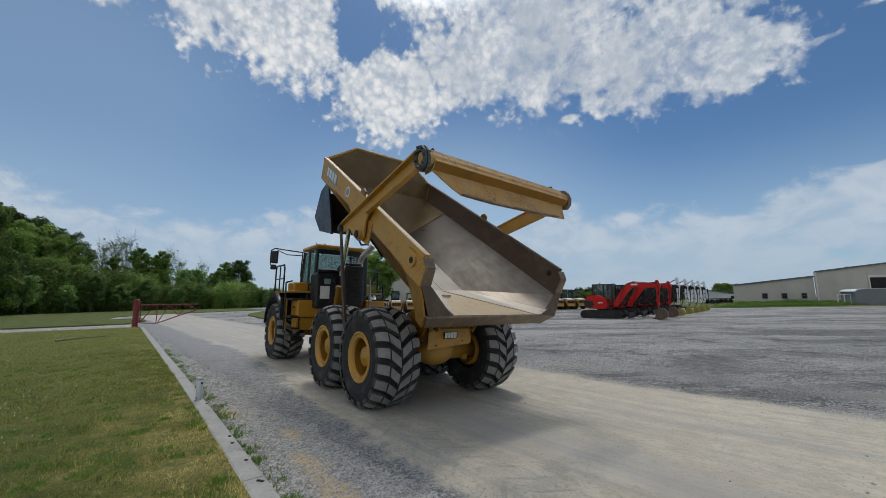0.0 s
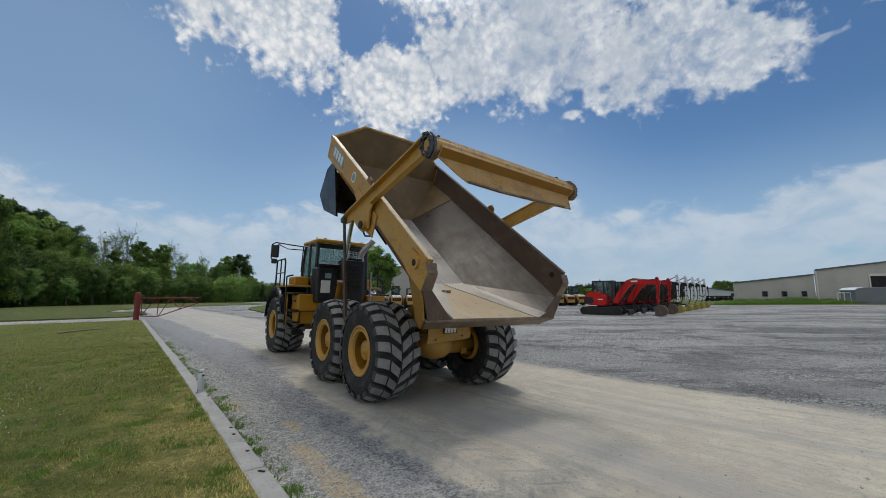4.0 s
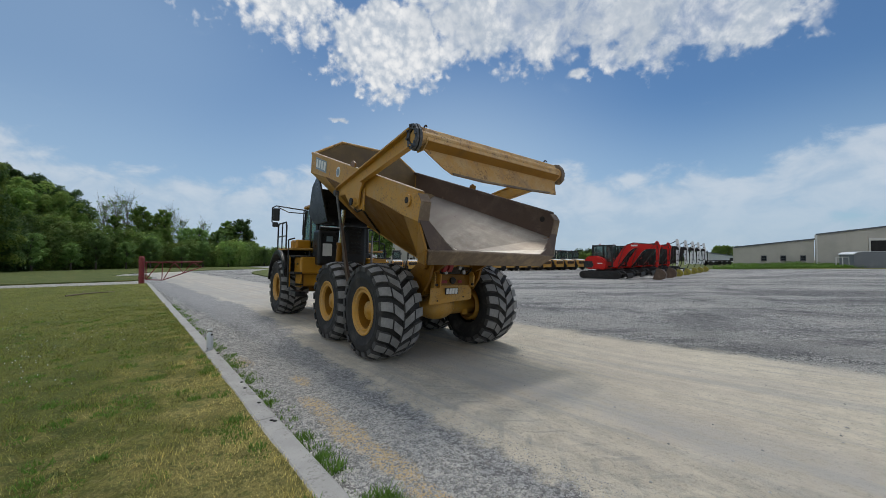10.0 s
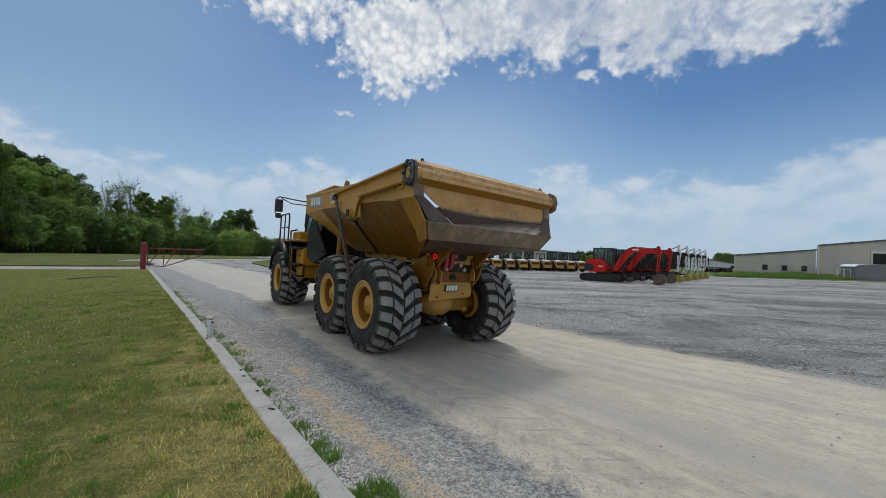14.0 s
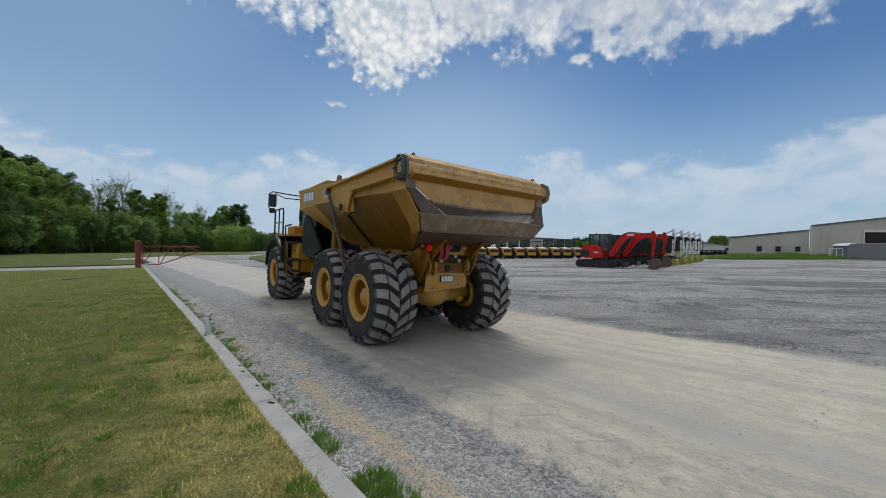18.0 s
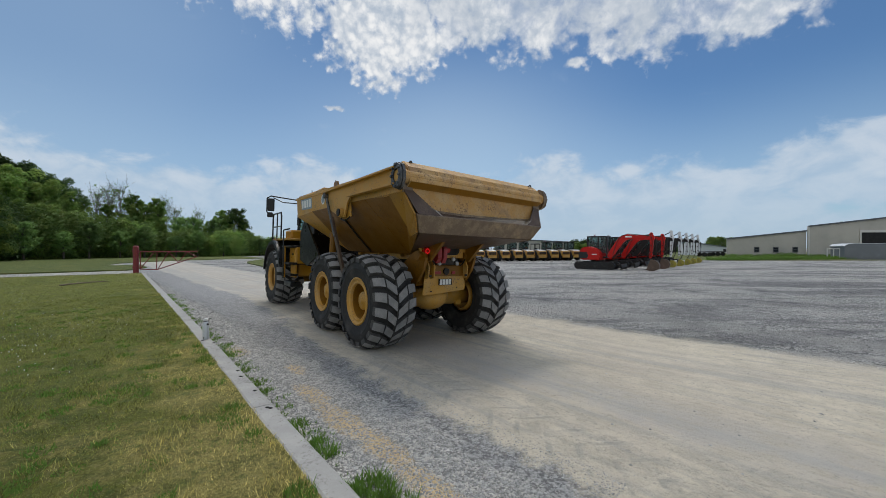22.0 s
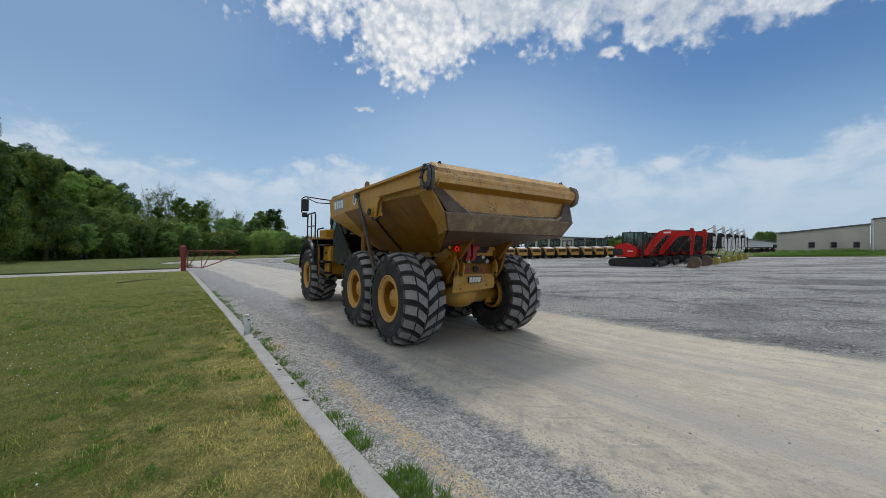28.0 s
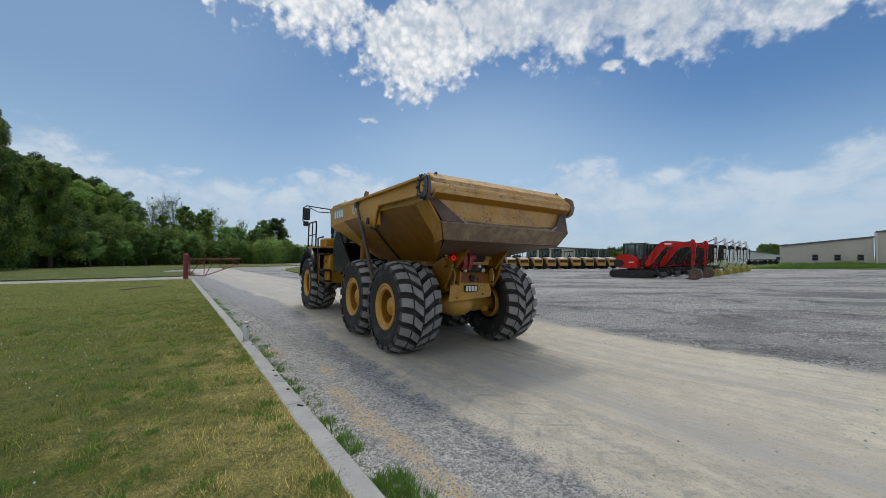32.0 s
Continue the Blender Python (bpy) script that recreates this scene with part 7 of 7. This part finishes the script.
def wall_slab(bm, a, b, za, zb, th=0.15):
    """An upright wall from a to b in plan with a sloping top."""
    a, b = Vector((*a, 0)), Vector((*b, 0))
    d = (b - a).normalized()
    n = Vector((d.y, -d.x, 0)) * th
    vs = [a, b, b - n, a - n]
    lo = [bm.verts.new((v.x, v.y, -0.05)) for v in vs]
    hi = [bm.verts.new((v.x, v.y, z)) for v, z in zip(vs, (za, zb, zb, za))]
    bm.faces.new(lo[::-1])
    bm.faces.new(hi)
    for i in range(4):
        j = (i + 1) % 4
        bm.faces.new((lo[i], lo[j], hi[j], hi[i]))
    bmesh.ops.recalc_face_normals(bm, faces=bm.faces[:])


def warehouse(name, label, A, B, back, z0, z1, windows=(), door=None, rib=3.0, clad="cladding"):
    """A metal shed: front wall from A to B with heights z0 and z1, its body running back along a vector."""
    h = thing(name, label, "building")
    A, B, back = Vector(A), Vector(B), Vector(back)
    d = (B - A).normalized()
    n = Vector((-d.y, d.x))            # away from the yard
    rot = Matrix.Rotation(math.atan2(d.y, d.x), 4, "Z")
    C, D = B + back, A + back
    for nm, p, q, za, zb in (("front_wall", A, B, z0, z1), ("side_wall", D, A, z0, z0), ("side_wall", B, C, z1, z1), ("back_wall", C, D, z1, z0)):
        bm = bmesh.new()
        wall_slab(bm, p, q, za, zb)
        part(nm, bm, M[clad], h)
    k, length = rib / 2, (B - A).length
    while k < length:
        p, z = A + d * k - n * 0.01, z0 + (z1 - z0) * k / length
        box_part("cladding_rib", (p.x, p.y, z / 2), (0.05, 0.012, z - 0.1), M[clad], h, 0.0, rot)
        k += rib
    bm = bmesh.new()
    o = -n * 0.12
    add_plate(bm, [(*(A + o), z0 + 0.05), (*(B + o), z1 + 0.05), (*C, z1 + 0.05), (*D, z0 + 0.05)], 0.10)
    part("roof", bm, M["roof_metal"], h)
    bm = bmesh.new()
    o = -n * 0.20
    add_plate(bm, [(*(A + o), z0 - 0.12), (*(B + o), z1 - 0.12), (*(B + o), z1 + 0.13), (*(A + o), z0 + 0.13)], 0.08)
    part("eaves_trim", bm, M["trim"], h, "dark grey eaves trim")
    for t, w, zl, zh in windows:
        q = A + d * t - n * 0.04
        win = part("window", bmesh.new(), M["trim"], h)
        box_part("pane", (q.x, q.y, (zl + zh) / 2), (w - 0.12, 0.05, zh - zl - 0.12), M["pane"], win, 0.0, rot)
        for k in (-1, 1):
            s = q + d * k * (w / 2 - 0.03) - n * 0.03
            box_part("frame", (s.x, s.y, (zl + zh) / 2), (0.07, 0.08, zh - zl), M["trim"], win, 0.0, rot)
        for z in (zl, zh, (zl + zh) / 2):
            s = q - n * 0.03
            box_part("frame", (s.x, s.y, z), (w, 0.08, 0.06), M["trim"], win, 0.0, rot)
    if door:
        t, w, zh = door
        p = A + d * t - n * 0.03
        dr = part("door", bmesh.new(), M["dark_hole"], h, "open roller door")
        box_part("opening", (p.x, p.y, zh / 2), (w, 0.08, zh), M["dark_hole"], dr, 0.0, rot)
        for k in (-1, 1):
            s = p + d * k * (w / 2 + 0.1) - n * 0.05
            box_part("jamb", (s.x, s.y, zh / 2), (0.2, 0.12, zh), M["downpipe"], dr, 0.0, rot)
        s = p - n * 0.05
        box_part("lintel", (s.x, s.y, zh + 0.2), (w + 0.4, 0.12, 0.4), M["downpipe"], dr, 0.0, rot)
    return h


warehouse("warehouse", "low beige metal warehouse wing with three small windows", (52.2, 68.0), (64.2, 65.4), (12.0, 14.0), 3.43, 4.77,
          [(4.7, 0.8, 0.98, 1.90), (7.65, 0.8, 0.98, 1.90), (10.6, 0.8, 0.98, 1.90)])
hall = warehouse("warehouse", "tall beige metal warehouse hall with an open roller door", (64.4, 65.35), (88.4, 60.1), (20, 20), 5.55, 8.5, (), (10.8, 6.2, 4.4))
tube_part("downpipe", (64.3, 65.1, 0), (64.3, 65.1, 5.4), 0.13, M["downpipe"], hall, 10)
warehouse("far_shed", "long low white shed far behind the yard", (57.2, 82.9), (98, 127), (4, 12), 2.8, 2.0, (), None, 6.0, "white_clad")
warehouse("far_shed", "long pale shed behind the row of compactors", (13.1, 91.2), (32.7, 95.6), (2, 13), 4.1, 3.3, (), None, 3.0)
warehouse("far_shed", "beige metal shed behind the truck", (-13.9, 78.2), (3, 78.2), (-2, 13), 7.3, 7.3, (), None, 1.5)


def build_tank():
    c = thing("storage_container", "low grey-blue shed with a rounded roof beside the warehouse", "container")
    bm = bmesh.new()
    add_prism(bm, [(0, 0), (0, 2.0), (0.35, 2.25), (1.2, 2.35), (7.0, 2.35), (7.4, 2.1), (7.4, 0)], 0, 2.5)
    part("shell", bm, M["shed_grey"], c)
    bm = bmesh.new()
    add_prism(bm, [(-0.1, 1.95), (-0.1, 2.05), (0.33, 2.31), (1.2, 2.41), (7.0, 2.41), (7.5, 2.12), (7.5, 2.02), (7.0, 2.36), (1.2, 2.36), (0.36, 2.26)], -0.1, 2.6)
    part("roof_sheet", bm, M["roof_metal"], c, "pale sheet roof")
    c.matrix_world = pose(59.0, 54.5, 0, 0, 0, -12)
    f = thing("fence", "short pale rail fence by the warehouse", "fence")
    for k in range(4):
        tube_part("post", (57.6 + 0.8 * k, 55.6 - 0.15 * k, 0), (57.6 + 0.8 * k, 55.6 - 0.15 * k, 1.65), 0.06, M["downpipe"], f, 8)
    tube_part("rail", (57.6, 55.6, 1.6), (60.0, 55.15, 1.6), 0.05, M["downpipe"], f, 8)


build_tank()


def flat_trailer(m):
    """A low flat-bed trailer, parked."""
    t = thing("flat_trailer", "dark flat-bed trailer parked before a white shed", "trailer", m, "parked trailers")
    box_part("deck", (0, 0, 0.95), (6.0, 2.3, 0.16), M["dark_steel"], t, 0.02)
    box_part("headboard", (2.95, 0, 1.25), (0.1, 2.3, 0.6), M["dark_steel"], t, 0.02)
    tube_part("drawbar", (3.0, 0, 0.85), (4.6, 0, 0.7), 0.07, M["dark_steel"], t, 8)
    for x in (-1.6, -0.7):
        for y in (-0.95, 0.95):
            tube_part("wheel", (x, y - 0.12, 0.42), (x, y + 0.12, 0.42), 0.42, M["rubber"], t, 16)
    return t


for _x, _y, _r in ((53.5, 73.8, -8), (60.5, 79.5, -10)):
    flat_trailer(pose(_x, _y, 0, 0, 0, _r))

# ---- trees ----


def leaves_mesh(name, blobs, count, size, seed, material, flat=0.5):
    """Small leaf tufts scattered over and inside a set of ellipsoids."""
    rng = np.random.default_rng(seed)
    w = np.array([b[3] * b[4] for b in blobs])
    pick = rng.choice(len(blobs), count, p=w / w.sum())
    B = np.array(blobs)[pick]
    d = rng.normal(size=(count, 3)) + np.array([0, 0, 0.45])
    d /= np.linalg.norm(d, axis=1)[:, None]
    r = np.where(rng.random(count) < 0.78, rng.normal(0.92, 0.11, count), rng.uniform(0.1, 0.9, count))
    r = np.clip(r * (1 + 0.16 * np.sin(d[:, 0] * 7 + B[:, 0]) * np.sin(d[:, 1] * 6 + B[:, 1]) * np.sin(d[:, 2] * 8)), 0, 1.25)
    c = B[:, :3] + d * r[:, None] * np.stack([B[:, 3], B[:, 3], B[:, 4]], 1)
    c[:, 2] = np.maximum(c[:, 2], 0.08)
    nrm = d * 0.9 + rng.normal(size=(count, 3)) * 0.36 + np.array([0, 0, flat])
    nrm /= np.linalg.norm(nrm, axis=1)[:, None]
    t = np.cross(nrm, rng.normal(size=(count, 3)))
    t /= np.linalg.norm(t, axis=1)[:, None]
    b = np.cross(nrm, t)
    s = size * rng.uniform(0.6, 1.35, count)[:, None]
    q = np.stack([c - t * s, c - b * s * 0.55 + nrm * s * 0.18, c + t * s, c + b * s * 0.55 + nrm * s * 0.18], 1).reshape(-1, 3)
    faces = np.arange(count * 4).reshape(-1, 4)
    me = bpy.data.meshes.new(name)
    me.from_pydata(q.tolist(), [], faces.tolist())
    me.materials.append(material)
    return me


def tree(height, spread, seed, leaf, label, density=1.0, base=0.18, bare=False, size=0.15, limbs=46, clump=1.0, at=(0.45, 0.72, 0.98), cone=False):
    """A tapered trunk with limbs and an open crown of leaf tufts grouped on the limbs."""
    rng = random.Random(seed)
    t = thing("tree", label, "tree", group="trees at the wood's edge")
    bm = bmesh.new()
    p, blobs = Vector((0, 0, -0.1)), []
    n = 6
    pts = [Vector((0.06 * height * (rng.random() - 0.5) * i / n, 0.06 * height * (rng.random() - 0.5) * i / n, height * 0.93 * i / n)) for i in range(n + 1)]
    r0 = 0.018 * height + 0.03
    for i in range(n):
        add_tube(bm, pts[i], pts[i + 1], r0 * (1 - i / n) + 0.02, r0 * (1 - (i + 1) / n) + 0.02, 7, False)
    for k in range(limbs):
        f = base + (0.97 - base) * (k + rng.random()) / limbs
        i = min(n - 1, int(f * n / 0.999))
        a = pts[i].lerp(pts[i + 1], f * n - i)
        ang = k * 2.4 + rng.random()
        shape = math.sin(math.pi * min(1, (f - base) / (1 - base) * 0.82 + 0.18)) ** 0.7
        if cone:
            shape = max(0.12, 1.04 - f) ** 0.6
        ln = spread * shape * rng.uniform(0.6, 1.1)
        e = a + Vector((math.cos(ang) * ln, math.sin(ang) * ln, ln * (rng.uniform(1.5, 3.0) if bare else rng.uniform(-0.05, 0.35) if cone else rng.uniform(0.2, 1.1))))
        add_tube(bm, a, e, r0 * 0.35 * (1 - f) + 0.015, 0.010, 5, False)
        if bare:
            for q in range(3):
                m = a.lerp(e, rng.uniform(0.4, 0.95))
                add_tube(bm, m, m + Vector((rng.uniform(-1, 1), rng.uniform(-1, 1), rng.uniform(0.8, 2.2))) * 0.9, 0.012, 0.006, 4, False)
        for q in at:
            c = a.lerp(e, q)
            br = clump * spread * rng.uniform(0.10, 0.22) * (0.75 + 0.5 * shape)
            blobs.append((c.x, c.y, c.z, br, br * rng.uniform(0.6, 1.1)))
    part("trunk", bm, M["bark_grey"] if bare else M["bark"], t)
    if density > 0:
        cr = new("crown", leaves_mesh("crown", blobs, int(12000 * density), size, seed, leaf))
        cr.parent = t
    return t


def build_trees():
    protos = [
        tree(13, 3.6, 1, M["leaf_dark"], "tall dark-leaved tree at the wood's edge", 1.5),
        tree(11, 3.2, 2, M["leaf"], "leafy green tree at the wood's edge", 1.3),
        tree(8.5, 2.2, 3, M["leaf_light"], "pale green young tree at the wood's edge", 0.55),
        tree(9, 1.5, 4, M["leaf"], "slender dark tree at the wood's edge", 0.55, size=0.13),
        tree(7.5, 2.6, 5, M["leaf"], "small rounded green tree at the wood's edge", 1.0),
        tree(9.5, 1.5, 6, M["leaf_light"], "nearly bare grey-branched tree at the wood's edge", 0.025, bare=True),
        tree(14, 5.2, 7, M["maple"], "broad full-crowned maple on the grass before the wood", 4.2, base=0.10, size=0.13, limbs=70, clump=0.95, at=(0.62, 0.95), cone=True),
    ]
    tall = (13, 11, 8.5, 9, 7.5, 9.5, 14)
    turn = [0]

    def grove(kind, spots):
        """Trees of one kind at (x, y), each with its own height."""
        for i, (x, y, h) in enumerate(spots):
            k = h / tall[kind]
            turn[0] += 77
            m = pose(x, y, 0, 0, 0, turn[0] % 360)
            ob = protos[kind] if i == 0 else copy_thing(protos[kind], m)
            ob.matrix_world = m
            wide = 0.80 if kind == 6 else k if k > 0.75 else k ** 0.5 * 0.87
            ob.scale = (wide, wide, k)

    grove(6, [(-57.8, 46.0, 15.4), (-51.5, 34.6, 18.6)])
    grove(0, [(-76.1, 52.5, 20.0), (-77.1, 56.5, 19.9), (-75.4, 60.3, 18.1), (-72.9, 61.8, 17.3), (-73.2, 64.5, 17.2), (-71.4, 65.0, 16.1), (-70.6, 67.5, 15.0), (-49.4, 87.8, 11.5)])
    grove(1, [(-72.0, 54.9, 17.9), (-66.7, 55.2, 15.0), (-66.8, 58.2, 12.6), (-66.4, 61.7, 13.1), (-68.3, 66.9, 10.7), (-59.4, 76.3, 8.5), (28.5, 92, 2.5), (-11.9, 60.5, 9.4)])
    grove(2, [(-68.1, 71.4, 7.5), (-65.1, 65.9, 6.5), (-62.9, 68.0, 6.7), (-60.3, 70.4, 8.3), (-57.7, 71.3, 7.0), (-57.1, 80.5, 8.9), (-56.4, 83.5, 9.1), (-51.1, 83.3, 8.8), (-14, 62, 6), (-57.0, 50.5, 5.6), (-56.2, 55.0, 4.4), (-55.5, 58.2, 6.2), (-53.6, 61.5, 4.8), (-51.8, 64.3, 5.7), (-49.0, 68.0, 4.2), (-47.2, 71.2, 5.4), (-44.0, 74.1, 4.4), (-42.6, 78.2, 5.0), (-41.0, 82.6, 4.1), (-40.2, 86.9, 4.6)])
    grove(3, [(-66.4, 73.0, 11.0), (-62.8, 74.8, 13.2), (-63.0, 77.3, 11.8), (-60.3, 78.2, 12.9), (-62.6, 78.9, 11.6), (-53.0, 83.4, 8.2), (-52.3, 87.3, 11.3), (-49.7, 85.3, 9.8), (-47.6, 87.7, 9.0)])
    grove(4, [(-62.6, 53.9, 8.9), (-62.0, 57.5, 8.8), (-62.7, 62.6, 8.2), (-61.5, 69.3, 6.1), (-53.1, 71.1, 5.1), (-53.4, 77.0, 5.9), (-50.4, 77.9, 5.1), (-47.8, 79.5, 5.6), (-45.5, 80.9, 5.3), (-44.5, 83.7, 5.7), (-44.8, 88.1, 4.7), (-46.2, 94.1, 3.7), (-46.8, 100.4, 3.3), (-46.0, 106.3, 3.1), (-43.5, 110.6, 3.1), (-39.8, 112.0, 3.5), (96.0, 87.0, 8.0), (104, 88, 7.5), (31, 86, 3.1), (34, 88, 2.9), (99, 135, 6.0), (106, 140, 6.2), (112, 143, 6), (-10.6, 62, 8.2)])
    grove(5, [(-70.1, 75.0, 13.0), (-67.6, 74.6, 13.8), (-68.4, 78.0, 14.5), (-62.0, 81.9, 12.5), (-60.7, 84.1, 10.6), (-57.9, 87.3, 10.2)])


build_trees()


def build_underwood():
    """Shrubs that close the foot of the wood."""
    rng = random.Random(5)
    blobs = []

    def run(x0, y0, x1, y1, n, h0, h1, many=1.0, wide=0.62):
        n = int(n * many)
        for i in range(n):
            k = (i + rng.random()) / n
            h = (h0 + (h1 - h0) * k) * rng.choice((0.4, 0.6, 0.8, 1.0, 1.55)) * rng.uniform(0.8, 1.2)
            blobs.append((x0 + (x1 - x0) * k + rng.uniform(-1, 1), y0 + (y1 - y0) * k + rng.uniform(-1, 1), h * 0.48, h * wide, h * 0.55))

    run(-66, 42, -60, 52, 16, 5.0, 4.6, 2.4, 0.40)
    run(-60, 33, -54, 38, 10, 6.0, 5.5, 2.4, 0.40)
    run(-64, 44, -57, 49, 10, 5.5, 5.0, 2.4, 0.40)
    run(-61, 51, -58, 62, 20, 4.6, 4.2, 2.4, 0.40)
    run(-59, 61, -51, 70, 22, 4.0, 3.2, 2.4, 0.40)
    run(-52, 69, -43, 77, 24, 3.4, 3.0, 2.4, 0.40)
    run(-45, 76, -40, 90, 24, 3.2, 2.8, 2.4, 0.40)
    run(-42, 88, -38, 112, 26, 2.6, 2.6, 2.4, 0.40)
    # shrubs below the maples take dark leaves, which paint in the crowns' shade
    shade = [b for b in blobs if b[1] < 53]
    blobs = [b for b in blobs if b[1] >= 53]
    tagged(new("shaded_underwood", leaves_mesh("shaded_underwood", shade, 40000, 0.16, 31, M["leaf_dark"])), "shrubs under the maples, their shade painted as dark leaves", "shrubs", kind="stuff")
    tagged(new("underwood", leaves_mesh("underwood", blobs[0::2], 80000, 0.16, 8, M["shrub"])), "dense green shrubs along the foot of the wood", "shrubs", kind="stuff")
    tagged(new("dark_underwood", leaves_mesh("dark_underwood", blobs[1::2], 80000, 0.16, 12, M["leaf"])), "dark green shrubs in the shade of the wood", "shrubs", kind="stuff")
    blobs = []
    run(37, 51.6, 67, 56.5, 170, 0.30, 0.30, 3.0, 0.9)
    run(50, 65.7, 81, 61, 150, 0.36, 0.36, 3.0, 0.9)
    run(57.5, 64.8, 62, 63.7, 30, 0.55, 0.5, 1.0, 0.9)
    tagged(new("weeds", leaves_mesh("weeds", blobs, 46000, 0.075, 9, M["weed"])), "tall weeds along the warehouse", "weeds", kind="stuff")
    blobs = []
    run(-15, 139, 43, 152, 34, 2.0, 2.3)
    run(43, 141, 152, 163, 60, 2.6, 2.6)
    tagged(new("far_wood", leaves_mesh("far_wood", blobs, 60000, 0.34, 10, M["leaf_dark"])), "far dark wood on the skyline", "wood", kind="stuff")


build_underwood()

# ---- what moves ----
TIPPING = [  # seconds, body angle, tailgate angle
    (0, 32.2, 126.9), (0.5, 33.2, 125.8), (1, 34.1, 124.7), (1.5, 34.9, 123.6), (2, 35.7, 122.6), (2.5, 36.7, 121.7), (3, 37.4, 120.8), (3.5, 37.8, 120.4), (4, 37.9, 120.2), (4.5, 37.5, 120.6), (5, 36.6, 121.7), (5.5, 35.3, 123.2), (6, 33.5, 125.4), (6.5, 31.7, 127.6), (7, 30, 129.8), (7.5, 28.2, 131.8), (8, 26.4, 134), (8.5, 24.6, 136.4), (9, 22.7, 138.7), (9.5, 20.8, 141.2), (10, 18.6, 144.1), (10.5, 16.4, 147), (11, 14.5, 149.8), (11.5, 12.7, 152.5), (12, 10.2, 156), (12.5, 7.2, 160), (13, 4.5, 163.8), (13.5, 2.4, 166.6), (14, 1.6, 167.4), (15, 1.3, 167.8), (16, 1.3, 167.9), (17, 1.2, 168.3), (18, 1.15, 168.5), (19, 0.9, 169), (20, 0.6, 169.6), (21, 0.3, 170.4), (22, 0, 171), (23, -0.3, 171.6), (24, -0.45, 172), (32, -0.45, 172)]


def turned(p, about, degrees):
    """A point of the truck turned about a cross axis, front up for positive degrees."""
    return Matrix.Translation(about) @ pose(0, 0, 0, 0, -degrees, 0) @ (Vector(p) - Vector(about))


def aim(base, tip):
    """A pose at base whose z axis points at tip, staying in the truck's upright plane."""
    d = Vector(tip) - Vector(base)
    return Matrix.Translation(base) @ pose(0, 0, 0, 0, math.degrees(math.atan2(d.x, d.z)), 0)


def motions():
    body_rows, gate_rows = [], []
    link_rows, tip_rows, barrel_rows, rod_rows = ({1: [], -1: []} for _ in range(4))
    for t, a, g in TIPPING:
        piv = turned(GATE_PIVOT, HINGE, a)
        swing = a + g - GATE_SHUT
        body_rows.append((t, Matrix.Translation(HINGE) @ pose(0, 0, 0, 0, -a, 0)))
        gate_rows.append((t, Matrix.Translation(piv) @ pose(0, 0, 0, 0, -swing, 0)))
        for s in (1, -1):
            tip = piv + pose(0, 0, 0, 0, -swing, 0) @ Vector((LINK_TIP.x - GATE_PIVOT.x, s * LINK_TIP.y, LINK_TIP.z - GATE_PIVOT.z))
            foot = Vector((LINK_FOOT.x, s * LINK_FOOT.y, LINK_FOOT.z))
            link_rows[s].append((t, aim(foot, tip)))
            tip_rows[s].append((t, Matrix.Translation(tip) @ aim((0, 0, 0), tip - foot)))
            top = turned((CYL_TOP.x, s * CYL_TOP.y, CYL_TOP.z), HINGE, a)
            low = Vector((CYL_LOW.x, s * CYL_LOW.y, CYL_LOW.z))
            barrel_rows[s].append((t, aim(low, top)))
            rod_rows[s].append((t, Matrix.Translation(top) @ aim((0, 0, 0), top - low)))
    walk(dump_body, body_rows)
    walk(tailgate, gate_rows)
    for rows, obs in ((link_rows, links), (tip_rows, link_rods), (barrel_rows, barrels), (rod_rows, rods)):
        for s, ob in obs:
            walk(ob, rows[s])


motions()
